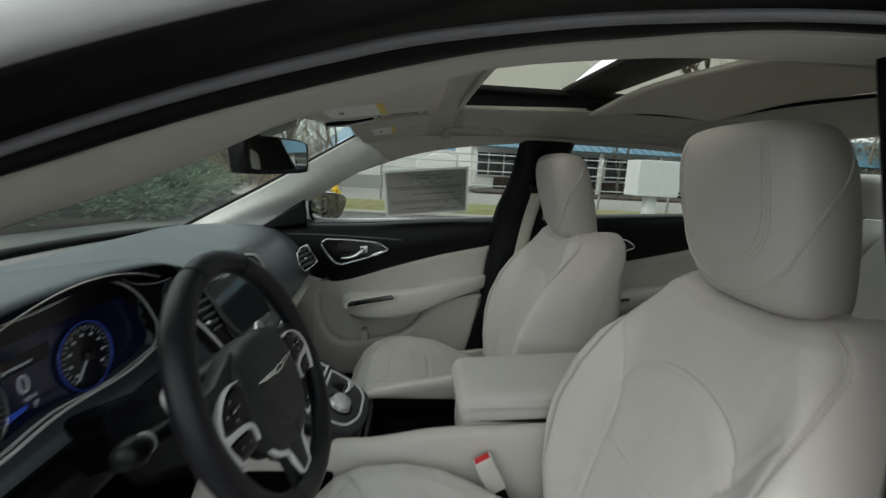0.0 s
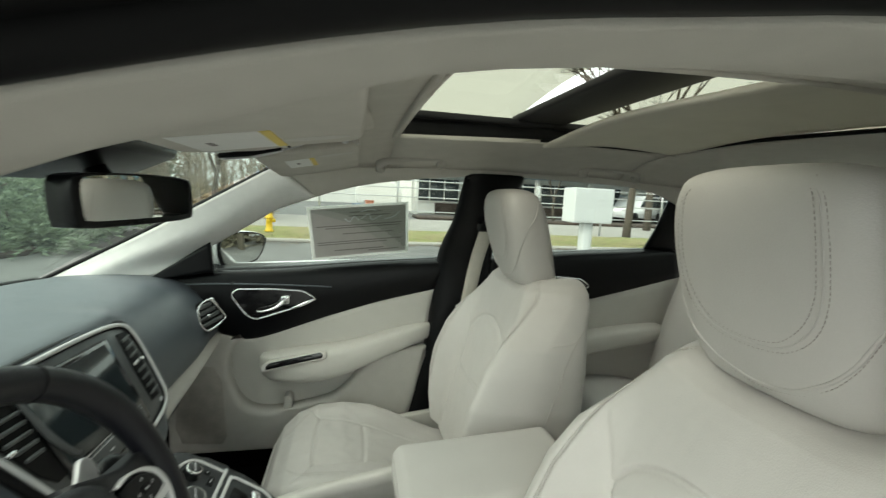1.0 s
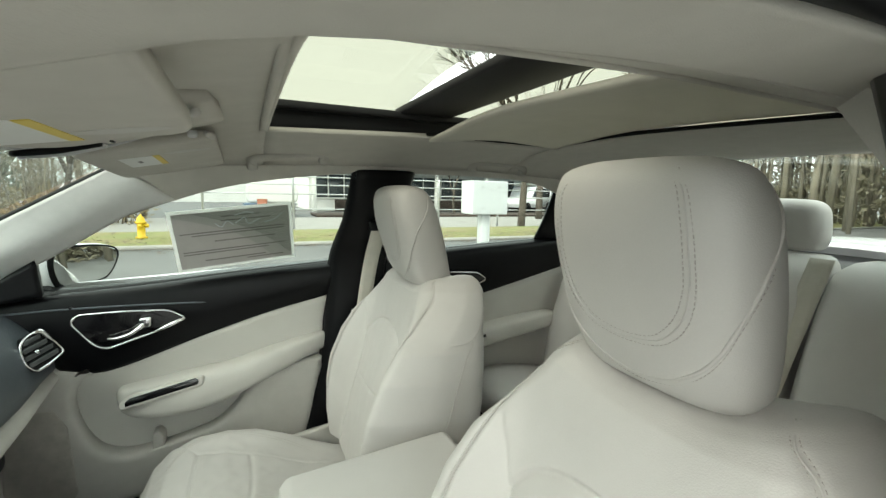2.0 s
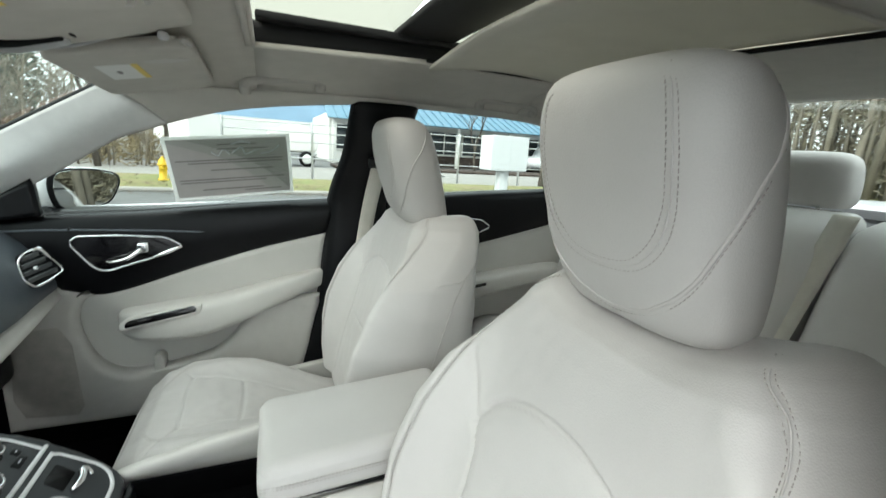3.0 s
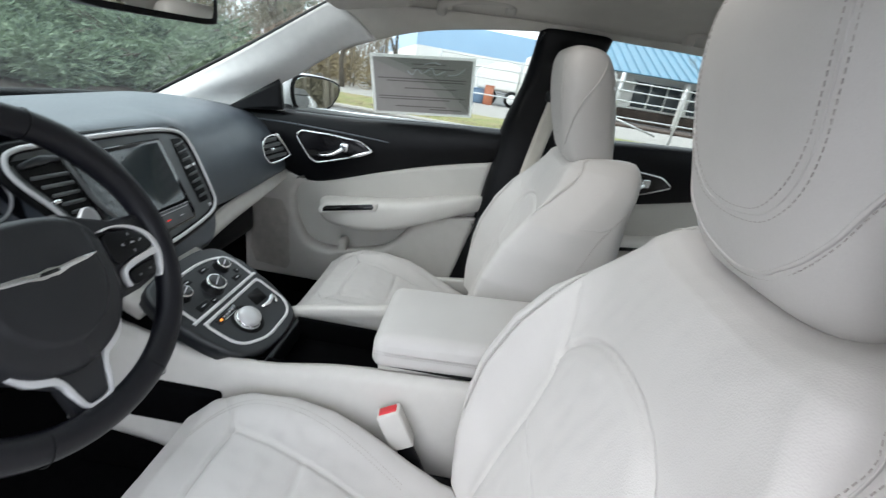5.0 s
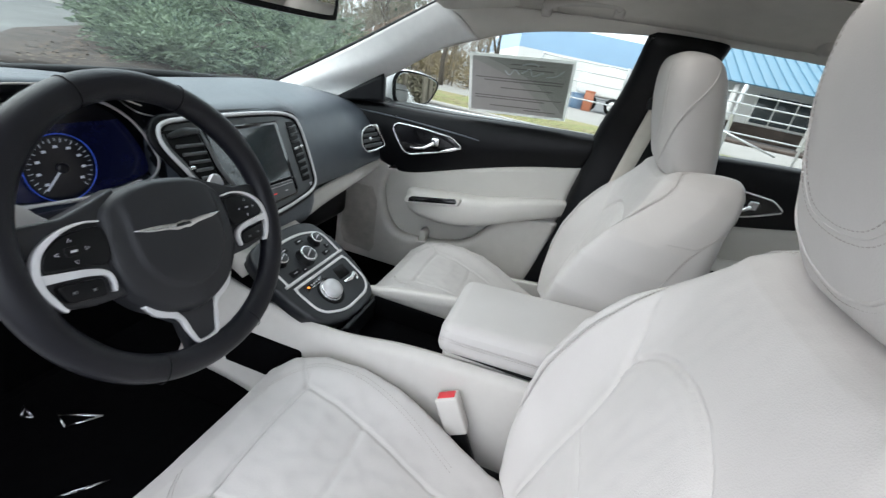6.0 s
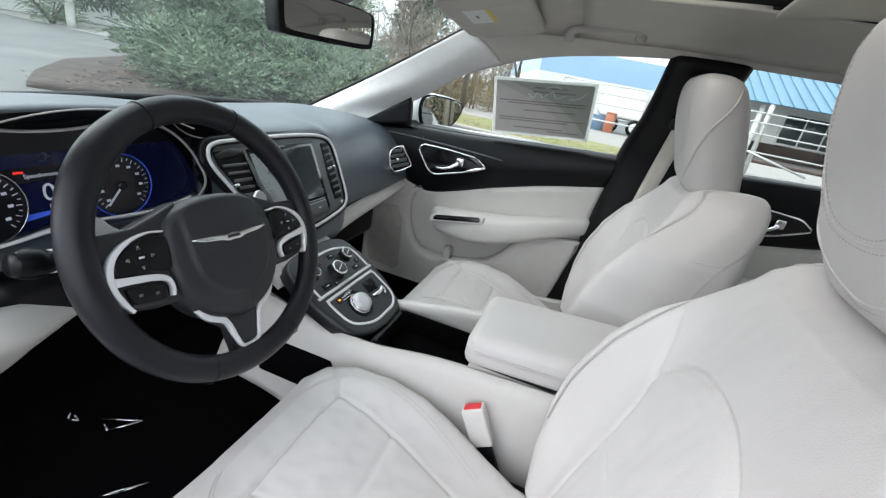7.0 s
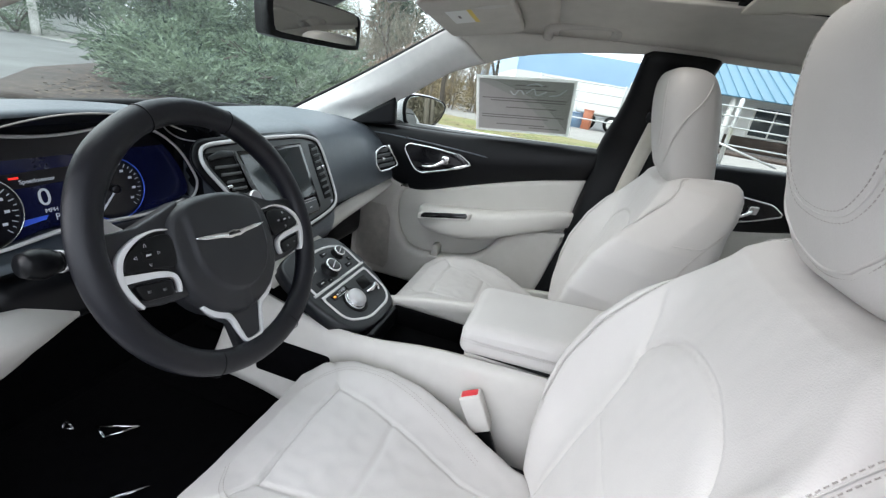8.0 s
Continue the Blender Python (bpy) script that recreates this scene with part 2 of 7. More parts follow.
def liner(x, y):
    """The headliner's underside."""
    zc = np.interp(x, LINER_X, LINER_Z)
    ze = np.interp(x, (-0.16, 0.1, 0.4, 0.8, 1.3), (1.225, 1.24, 1.25, 1.25, 1.225))
    if y < 0:
        ze += 0.020
    u = min(1.0, abs(y) / 0.49)
    return Vector((x, y, zc - (zc - ze) * (0.3 * u * u + 0.7 * u ** 6)))


def liner_patch(bm, x0, x1, y0, y1, nx, ny, up=0.007):
    top, low = [], []
    for i in range(nx + 1):
        x = x0 + (x1 - x0) * i / nx
        low.append([liner(x, y0 + (y1 - y0) * j / ny) for j in range(ny + 1)])
        top.append([p + Vector((0, 0, up)) for p in low[-1]])
    a, b = add_grid(bm, low), add_grid(bm, top)
    ring = [(i, 0) for i in range(nx + 1)] + [(nx, j) for j in range(1, ny + 1)] + [(i, ny) for i in range(nx - 1, -1, -1)] + [(0, j) for j in range(ny - 1, 0, -1)]
    for (i, j), (k, l) in zip(ring, ring[1:] + ring[:1]):
        bm.faces.new((a[i][j], a[k][l], b[k][l], b[i][j]))


SUN_X0, SUN_X1, SUN_Y0, SUN_Y1 = 0.155, 0.88, -0.400, 0.25
bm = bmesh.new()
liner_patch(bm, -0.16, SUN_X0, -0.49, 0.49, 10, 28)
liner_patch(bm, SUN_X1, 1.30, -0.49, 0.49, 10, 28)
liner_patch(bm, SUN_X0, SUN_X1, -0.49, SUN_Y0, 16, 8)
liner_patch(bm, SUN_X0, SUN_X1, SUN_Y1, 0.49, 16, 10)
tagged(part("ceiling", bm, FABRIC), "beige woven fabric headliner around the sunroof opening", "headliner", kind="structure")

# rolled edge round the sunroof opening
rim = [liner(x, y) for x, y in ((SUN_X0, SUN_Y0), (SUN_X0, -0.04), (SUN_X0, SUN_Y1), (0.5, SUN_Y1), (SUN_X1, SUN_Y1), (SUN_X1, -0.04), (SUN_X1, SUN_Y0), (0.5, SUN_Y0))]
bm = bmesh.new()
for a, b in ((0, 2), (2, 4), (4, 6), (6, 0)):
    seg_pts = [liner(*(Vector(rim[a][:2]).lerp(Vector(rim[b][:2]), k / 10))) for k in range(11)]
    tube(seg_pts, 0.0045, n=22, seg=8, bm=bm)
tagged(part("trim", bm, FABRIC), "rolled fabric edge of the sunroof opening", "trim", kind="structure")


def side_curve(pts, s):
    return [(x, s * y, z) for x, y, z in pts]


SCREEN_EDGE = [(-0.78, 0.625, 0.880), (-0.45, 0.560, 1.058), (-0.16, 0.490, 1.222)]

# passenger pillar and rail trims
pil = thing("windscreen_pillar_trim", "pale grey fabric trim over the windscreen pillar", "pillar trim", kind="structure")
mid_a = [(-0.66, 0.590, 0.895), (-0.39, 0.572, 1.020), (-0.24, 0.545, 1.110), (-0.10, 0.500, 1.190)]
part("trim_panel", loft([SCREEN_EDGE, mid_a, [(-0.50, 0.615, 0.900), (-0.40, 0.645, 0.960), (-0.302, 0.632, 1.018), (-0.153, 0.580, 1.110), (-0.05, 0.552, 1.150)]], 40, 8, 0.012, (0, 1, 0.2)), PILLAR_FABRIC, pil)
rail_in = [(-0.16, 0.488, 1.224), (0.1, 0.487, 1.240), (0.4, 0.487, 1.250), (0.8, 0.487, 1.250), (1.3, 0.487, 1.228)]
rail_mid = [(-0.14, 0.508, 1.196), (0.1, 0.505, 1.212), (0.4, 0.502, 1.240), (0.8, 0.500, 1.242), (1.27, 0.500, 1.205)]
rail_out = [(-0.153, 0.580, 1.110), (0.021, 0.548, 1.173), (0.179, 0.530, 1.207), (0.420, 0.515, 1.234), (0.60, 0.510, 1.237), (0.95, 0.515, 1.228), (1.13, 0.540, 1.185), (1.25, 0.575, 1.12)]
part("rail_trim", loft([rail_in, rail_mid, rail_out], 48, 6, 0.012, (0, 1, 0.5)), FABRIC, pil)
part("mirror_sail", loft([[(-0.495, 0.594, 0.903), (-0.425, 0.606, 0.951), (-0.352, 0.622, 1.002)], [(-0.490, 0.592, 0.893), (-0.42, 0.606, 0.902), (-0.345, 0.624, 0.910)]], 14, 6, 0.05, (0, 1, 0)), BLACK, pil, "black triangular mirror sail")

# thin black frit line along the windscreen edge
bm = tube([(-0.80, 0.632, 0.875), (-0.45, 0.566, 1.062), (-0.15, 0.494, 1.228)], 0.007, 30, 6)
tagged(part("windscreen_seal", bm, RUBBER), "thin black seal along the windscreen edge", "seal", kind="structure")

# middle pillar, passenger side
def b_pillar(s):
    bp = thing("middle_pillar", "black moulded middle pillar between the doors", "pillar", kind="structure")
    f = side_curve([(0.385, 0.510, 1.240), (0.375, 0.600, 1.10), (0.345, 0.690, 0.955), (0.315, 0.690, 0.66), (0.24, 0.690, 0.33)], s)
    g = side_curve([(0.42, 0.497, 1.241), (0.405, 0.570, 1.10), (0.375, 0.655, 0.955), (0.345, 0.655, 0.66), (0.27, 0.655, 0.33)], s)
    h = side_curve([(0.545, 0.497, 1.241), (0.53, 0.565, 1.10), (0.51, 0.650, 0.955), (0.49, 0.650, 0.66), (0.45, 0.650, 0.33)], s)
    k = side_curve([(0.575, 0.512, 1.240), (0.56, 0.600, 1.10), (0.54, 0.690, 0.955), (0.52, 0.690, 0.66), (0.49, 0.690, 0.33)], s)
    if s < 0:
        f = [(0.425, -0.585, 1.250), (0.420, -0.630, 1.10), (0.420, -0.670, 0.955), (0.415, -0.685, 0.66), (0.36, -0.69, 0.33)]
        g, h, k = [[(x + a, y + b, z) for x, y, z in f] for a, b in ((0.035, 0.022), (0.14, 0.024), (0.17, 0.0))]
    part("cover", loft([f, g, h, k], 30, 6, 0.015, (0, s, 0)), BLACK, bp)
    edge = side_curve([(0.402, 0.515, 1.238), (0.392, 0.600, 1.10), (0.362, 0.692, 0.955)], s)
    if s > 0:
        part("window_channel", tube(edge, 0.012, 24, 8), GLOSS, bp)
    return bp


b_pillar(1)

# ---- passenger doors ----
door = thing("front_door", "closed front passenger door, black upper and cream leather panel", "car door", at=(0, 0.70, 0.30))
door.location = (0, 0, 0)
belt = [(-0.50, 0.640, 0.897), (-0.38, 0.668, 0.905), (-0.15, 0.695, 0.914), (0.09, 0.702, 0.935), (0.37, 0.702, 0.956)]
b1 = [(-0.47, 0.620, 0.885), (-0.36, 0.648, 0.890), (-0.15, 0.668, 0.898), (0.09, 0.676, 0.918), (0.37, 0.676, 0.940)]
b2 = [(-0.40, 0.634, 0.80), (-0.30, 0.648, 0.80), (-0.14, 0.660, 0.815), (0.10, 0.668, 0.855), (0.36, 0.670, 0.90)]
b3 = [(-0.34, 0.668, 0.705), (-0.236, 0.672, 0.688), (-0.015, 0.680, 0.757), (0.16, 0.684, 0.808), (0.345, 0.684, 0.850)]
part("upper_panel", loft([belt, b1, b2, b3], 40, 8, 0.014, (0, 1, 0)), BLACK, door, "black soft upper door panel")
# cream middle, recessed behind the armrest
c1 = [(-0.33, 0.672, 0.708), (-0.236, 0.674, 0.690), (-0.015, 0.682, 0.758), (0.16, 0.686, 0.809), (0.345, 0.686, 0.851)]
c2 = [(-0.33, 0.700, 0.60), (-0.2, 0.702, 0.60), (0.0, 0.700, 0.64), (0.16, 0.698, 0.69), (0.33, 0.696, 0.74)]
c3 = [(-0.33, 0.722, 0.42), (-0.2, 0.722, 0.42), (0.0, 0.720, 0.43), (0.16, 0.716, 0.44), (0.30, 0.712, 0.45)]
part("middle_panel", loft([c1, c2, c3], 36, 8, 0.012, (0, 1, 0)), LEATHER_DOOR_LIT, door, "cream leather door insert")
# armrest: a swelling pod that thins out towards the rear
def sweep(rows, seg=20, k=0.55):
    """Rings of superellipses in the yz plane; rows of x, y, z, half depth, half height."""
    a = np.linspace(0, 2 * math.pi, seg, endpoint=False)
    R = spline(rows, 40)
    bm = bmesh.new()
    add_grid(bm, [[(x, y + sy * sgn_pow(np.cos(t), k), z + sz * sgn_pow(np.sin(t), k)) for t in a] for x, y, z, sy, sz in R], close_v=True, cap=True)
    return bm


part("armrest", sweep([(-0.228, 0.690, 0.603, 0.010, 0.018), (-0.214, 0.684, 0.600, 0.034, 0.034), (-0.165, 0.676, 0.595, 0.048, 0.047), (-0.05, 0.670, 0.602, 0.052, 0.056),
                             (0.06, 0.672, 0.622, 0.050, 0.050), (0.19, 0.678, 0.665, 0.043, 0.040), (0.29, 0.688, 0.694, 0.030, 0.031), (0.338, 0.694, 0.704, 0.016, 0.026)]), LEATHER_DOOR_LIT, door, "cream padded door armrest")
# pull slot and switch strip let into the armrest's front top
sl = [(-0.198, 0.611), (-0.030, 0.645), (-0.026, 0.654), (-0.034, 0.663), (-0.188, 0.632), (-0.199, 0.622)]
part("slot_frame", prism(round_poly([(-0.212, 0.602), (-0.016, 0.640), (-0.012, 0.668), (-0.188, 0.642), (-0.214, 0.622)], 0.010, 5), 0.016, axes((0, 0.516, 0), (1, -0.02, 0), (0, 0.18, 1)), 0.006, 3), LEATHER_DOOR_LIT, door)
part("switch_panel", prism(sl, 0.0168, axes((0, 0.516, 0), (1, -0.02, 0), (0, 0.18, 1)), 0.001), GLOSS, door, "glossy black window switch strip")
# raised lower panel with the map pocket cut out of it
low = [(-0.50, 0.30), (-0.2, 0.30), (0.24, 0.32), (0.285, 0.45), (0.318, 0.62), (0.325, 0.652), (0.26, 0.642), (0.18, 0.628), (0.11, 0.590), (0.06, 0.525), (0.01, 0.482), (-0.05, 0.460), (-0.13, 0.444), (-0.21, 0.437),
       (-0.265, 0.456), (-0.297, 0.50), (-0.316, 0.56), (-0.318, 0.62), (-0.298, 0.668), (-0.262, 0.688), (-0.300, 0.706), (-0.345, 0.714), (-0.41, 0.69), (-0.47, 0.58), (-0.50, 0.45)]
low = low[:5] + [tuple(p) for p in spline(low[5:20], 70)] + low[20:]
part("lower_panel", prism(low, 0.055, axes((0, 0.722, 0), (1, 0, 0), (0, 0.0, 1)), 0.022, 4), TRIM, door, "cream plastic lower door panel with a map pocket")
spk = [(-0.455, 0.345), (-0.34, 0.335), (-0.325, 0.36), (-0.335, 0.55), (-0.36, 0.60), (-0.43, 0.60), (-0.465, 0.55), (-0.475, 0.40)]
part("speaker_grille", prism(spk, 0.058, axes((0, 0.722, 0), (1, 0, 0), (0, 0, 1)), 0.003), material("speaker_cloth", (0.46, 0.435, 0.40), rough=0.9, vary=0.15, bump=0.8, fine=900), door, "perforated beige speaker grille")
part("pocket_divider", prism([(-0.155, 0.43), (-0.125, 0.43), (-0.125, 0.475), (-0.135, 0.488), (-0.15, 0.485)], 0.05, axes((0, 0.722, 0), (1, 0, 0), (0, 0, 1)), 0.004), TRIM, door)
# handle bezel
bz = round_poly([(-0.301, 0.840), (-0.284, 0.857), (-0.19, 0.857), (-0.09, 0.850), (-0.049, 0.824), (-0.09, 0.807), (-0.120, 0.795), (-0.225, 0.762), (-0.246, 0.767), (-0.263, 0.784), (-0.285, 0.815)], 0.013)
hb_m = axes((0, 0.651, 0), (1, 0.055, 0), (0, 0.0, 1))
part("handle_recess", prism([(x * 1.0, z) for x, z in bz], 0.003, hb_m, 0.001), GLOSS, door, "glossy black handle recess")
part("handle_bezel", tube([hb_m @ Vector((x, z, 0.005)) for x, z in bz], 0.0030, 150, 8, closed=True), CHROME, door, "polished chrome handle surround")
part("bezel_tip", tube([hb_m @ Vector(p) for p in ((-0.128, 0.793, 0.005), (-0.096, 0.806, 0.007), (-0.068, 0.818, 0.007), (-0.052, 0.824, 0.005))], [0.002, 0.006, 0.0065, 0.003], 20, 8), CHROME, door)
hm = hb_m
LEVER = ((-0.226, 0.790, 0.012), (-0.205, 0.791, 0.020), (-0.178, 0.799, 0.024), (-0.158, 0.812, 0.022), (-0.146, 0.820, 0.016))
part("handle", tube([hm @ Vector(p) for p in LEVER], [0.003, 0.0055, 0.006, 0.0065, 0.008], 24, 10, flat=0.8), CHROME, door, "polished chrome door lever")
part("lever_pivot", prism(round_poly([(-0.158, 0.810), (-0.130, 0.812), (-0.128, 0.839), (-0.155, 0.837)], 0.006), 0.020, hm, 0.004), CHROME, door)
part("lock_button", lathe([(0.004, 0), (0.004, 0.008), (0.002, 0.010)], 12, axes((-0.30, 0.652, 0.872), (1, 0, 0), (0, 0, 1))), BLACK, door)
# trim line along the upper edge
part("trim_line", tube([(-0.44, 0.625, 0.872), (-0.34, 0.640, 0.872), (-0.2, 0.654, 0.868), (-0.06, 0.662, 0.862), (0.0, 0.668, 0.858)], 0.0025, 40, 6), DASH, door)
# outer skin and glass
skin = [[(-0.55, 0.80, 0.90), (0.0, 0.82, 0.925), (0.42, 0.82, 0.945)], [(-0.55, 0.87, 0.72), (0.0, 0.90, 0.74), (0.42, 0.90, 0.75)], [(-0.55, 0.85, 0.35), (0.0, 0.87, 0.35), (0.42, 0.87, 0.35)]]
part("outer_skin", loft(skin, 16, 6, 0.01, (0, -1, 0)), WHITE_PAINT, door, "white painted outer door skin")
part("sill_cap", loft([belt, [(-0.52, 0.80, 0.905), (-0.15, 0.805, 0.915), (0.09, 0.815, 0.930), (0.42, 0.815, 0.950)]], 20, 2, 0.01, (0, 0, -1)), BLACK, door)


def pane(curve_low, curve_top, name, label, mat, parent=None, n=24):
    bm = loft([curve_low, [tuple((Vector(a) + Vector(b)) / 2 + Vector((0, 0.010, 0))) for a, b in zip(spline(curve_low, 7), spline(curve_top, 7))], curve_top], n, 6, 0.004, (0, 1, 0))
    ob = part(name, bm, mat, parent, label)
    ob.visible_shadow = False
    return ob


glass_low = [(-0.42, 0.700, 0.905), (-0.15, 0.716, 0.912), (0.09, 0.720, 0.930), (0.38, 0.718, 0.952)]
glass_top = [(-0.41, 0.672, 0.965), (-0.302, 0.655, 1.028), (-0.153, 0.600, 1.122), (0.021, 0.563, 1.187), (0.179, 0.545, 1.222), (0.410, 0.530, 1.246)]
pane(glass_low, glass_top, "window_pane", "clear side window glass", WINDOW_GLASS, door)

# window sticker on the inside of the glass
stick_m = axes((-0.066, 0.690, 0.943), (0.311, 0.018, 0.032), (-0.02, -0.075, 0.168))
sticker = thing("window_sticker", "grey printed price sheet taped inside the window", "sticker", at=(0, 0, 0))
SHEET = material("grey_sheet_back", (0.46, 0.435, 0.425), rough=0.55, vary=0.05)
PAPER = material("white_paper_edge", (0.80, 0.80, 0.78), rough=0.6, vary=0.02)
THIN_PAPER = material("thin_white_paper", (0.85, 0.85, 0.83), rough=0.6, vary=0.02)
pn, pk = THIN_PAPER.node_tree.nodes, THIN_PAPER.node_tree.links
lit_through, both = pn.new("ShaderNodeBsdfTranslucent"), pn.new("ShaderNodeMixShader")
lit_through.inputs[0].default_value, both.inputs[0].default_value = (0.85, 0.85, 0.83, 1), 0.6
pk.new(pn["Principled BSDF"].outputs[0], both.inputs[1])
pk.new(lit_through.outputs[0], both.inputs[2])
pk.new(both.outputs[0], pn["Material Output"].inputs[0])
INK = material("dark_grey_ink", (0.24, 0.22, 0.215), rough=0.6, vary=0.05)
part("sheet_border", prism([(0, 0), (0.314, 0), (0.314, 0.190), (0, 0.190)], 0.0016, stick_m, 0), THIN_PAPER, sticker, "white sheet border", smooth=False)
part("sheet", prism([(0.009, 0.009), (0.305, 0.009), (0.305, 0.181), (0.009, 0.181)], 0.0026, stick_m, 0), SHEET, sticker, smooth=False)
rnd = random.Random(5)
bm = bmesh.new()
for row, (v, w) in enumerate(((0.163, 0.10), (0.150, 0.13), (0.118, 0.27), (0.110, 0.24), (0.088, 0.16), (0.060, 0.27), (0.052, 0.22), (0.028, 0.16), (0.020, 0.10))):
    u0 = 0.02 + rnd.random() * max(0.001, 0.27 - w)
    prism([(u0, v), (u0 + w, v), (u0 + w, v + 0.0035), (u0, v + 0.0035)], 0.0032, stick_m, 0, bm=bm)
part("print", bm, INK, sticker, "faint bars of print", smooth=False)["kind"] = "stuff"
PALE = material("pale_print", (0.62, 0.62, 0.66), rough=0.5, vary=0.1)
bm = bmesh.new()
for pts in (((0.11, 0.145), (0.125, 0.133), (0.14, 0.150), (0.155, 0.136)), ((0.16, 0.14), (0.185, 0.155), (0.195, 0.135), (0.225, 0.148)), ((0.235, 0.135), (0.262, 0.140), (0.285, 0.158)), ((0.16, 0.165), (0.19, 0.172), (0.21, 0.166))):
    tube([stick_m @ Vector((u, v, 0.0032)) for u, v in pts], 0.0022, 24, 5, flat=0.35, bm=bm, up=(0, -1, 0.3))
part("pale_mark", bm, PALE, sticker, "pale scribbled mark")

# ---- rear door, passenger side ----
rd = thing("rear_door", "closed rear passenger door, black upper and cream panel", "car door")
rb = [(0.53, 0.702, 0.962), (0.80, 0.702, 0.985), (1.05, 0.690, 1.002), (1.24, 0.670, 1.015)]
rb1 = [(0.53, 0.676, 0.945), (0.80, 0.676, 0.968), (1.05, 0.664, 0.985), (1.26, 0.648, 0.998)]
rb2 = [(0.53, 0.672, 0.87), (0.80, 0.672, 0.88), (1.05, 0.662, 0.90), (1.28, 0.648, 0.94)]
rb3 = [(0.53, 0.684, 0.745), (0.80, 0.684, 0.785), (1.05, 0.680, 0.840), (1.30, 0.665, 0.905)]
part("upper_panel", loft([rb, rb1, rb2, rb3], 30, 8, 0.014, (0, 1, 0)), BLACK, rd, "black soft upper door panel")
part("middle_panel", loft([[(x, y + 0.002, z) for x, y, z in rb3], [(0.53, 0.700, 0.60), (0.90, 0.698, 0.62), (1.28, 0.685, 0.66)], [(0.53, 0.710, 0.32), (0.90, 0.710, 0.32), (1.25, 0.70, 0.34)]], 30, 8, 0.012, (0, 1, 0)), LEATHER_DOOR_LIT, rd, "cream leather door insert")
part("armrest", sweep([(0.62, 0.684, 0.615, 0.02, 0.02), (0.66, 0.676, 0.618, 0.042, 0.036), (0.85, 0.672, 0.640, 0.048, 0.040), (1.05, 0.670, 0.672, 0.048, 0.036), (1.22, 0.672, 0.690, 0.044, 0.030), (1.25, 0.68, 0.69, 0.02, 0.012)]), LEATHER_DOOR_LIT, rd, "cream padded door armrest")
part("switch_panel", prism([(0.80, 0.668), (0.90, 0.684), (0.90, 0.694), (0.80, 0.680)], 0.02, axes((0, 0.437, 0), (1, 0, 0), (0, 0.3, 1)), 0.002), GLOSS, rd)
rz = [(x * 0.95 + 0.965, z + 0.045) for x, z in bz]
rm = axes((0, 0.662, 0), (1, 0.0, 0), (0, 0, 1))
part("handle_recess", prism(rz, 0.003, rm, 0.001), GLOSS, rd)
part("handle_bezel", tube([rm @ Vector((x, z, 0.005)) for x, z in rz], 0.0030, 120, 8, closed=True), CHROME, rd, "polished chrome handle surround")
part("handle", tube([rm @ Vector((x * 0.95 + 0.965, z + 0.045, d)) for x, z, d in LEVER], [0.003, 0.0055, 0.006, 0.0065, 0.008], 24, 10, flat=0.8), CHROME, rd, "polished chrome door lever")
part("lever_pivot", prism(round_poly([(0.815, 0.855), (0.842, 0.857), (0.844, 0.884), (0.818, 0.882)], 0.006), 0.020, rm, 0.004), CHROME, rd)
part("outer_skin", loft([[(0.43, 0.82, 0.947), (0.85, 0.82, 0.97), (1.28, 0.80, 1.0)], [(0.43, 0.90, 0.75), (0.85, 0.90, 0.78), (1.28, 0.90, 0.85)], [(0.43, 0.87, 0.35), (0.85, 0.87, 0.35), (1.28, 0.88, 0.40)]], 16, 6, 0.01, (0, -1, 0)), WHITE_PAINT, rd)
part("sill_cap", loft([rb, [(0.53, 0.815, 0.955), (0.80, 0.815, 0.975), (1.05, 0.81, 0.99), (1.24, 0.80, 1.0)]], 20, 2, 0.01, (0, 0, -1)), BLACK, rd)
pane([(0.54, 0.718, 0.958), (0.80, 0.720, 0.980), (1.05, 0.708, 0.998), (1.17, 0.695, 1.006)], [(0.58, 0.530, 1.245), (0.80, 0.535, 1.246), (1.0, 0.545, 1.225), (1.14, 0.58, 1.175)], "window_pane", "clear side window glass", WINDOW_GLASS, rd)
part("quarter_post", loft([[(1.12, 0.545, 1.20), (1.145, 0.63, 1.09), (1.15, 0.69, 1.005)], [(1.20, 0.535, 1.16), (1.21, 0.62, 1.07), (1.22, 0.67, 1.005)], [(1.28, 0.55, 1.12), (1.29, 0.62, 1.06), (1.30, 0.66, 1.0)]], 14, 4, 0.012, (0, 1, 0)), BLACK, rd, "black rear window post")


# ---- driver's side of the body, its door standing open out of sight ----
dp = thing("door_opening", "driver side door opening with cream trim and rubber seal", "door frame", kind="structure")
d_in = [(-0.80, -0.590, 0.865), (-0.50, -0.540, 0.998), (-0.35, -0.515, 1.064), (-0.21, -0.500, 1.121), (-0.10, -0.492, 1.175), (-0.02, -0.487, 1.203), (0.06, -0.482, 1.230), (0.15, -0.484, 1.252), (0.4, -0.487, 1.270), (0.8, -0.487, 1.270), (1.3, -0.487, 1.245)]
d_mid = [(-0.80, -0.630, 0.868), (-0.50, -0.590, 1.006), (-0.35, -0.560, 1.070), (-0.20, -0.540, 1.132), (-0.10, -0.534, 1.172), (-0.01, -0.530, 1.200), (0.07, -0.528, 1.224), (0.15, -0.524, 1.242), (0.4, -0.520, 1.266), (0.8, -0.52, 1.264), (1.3, -0.52, 1.225)]
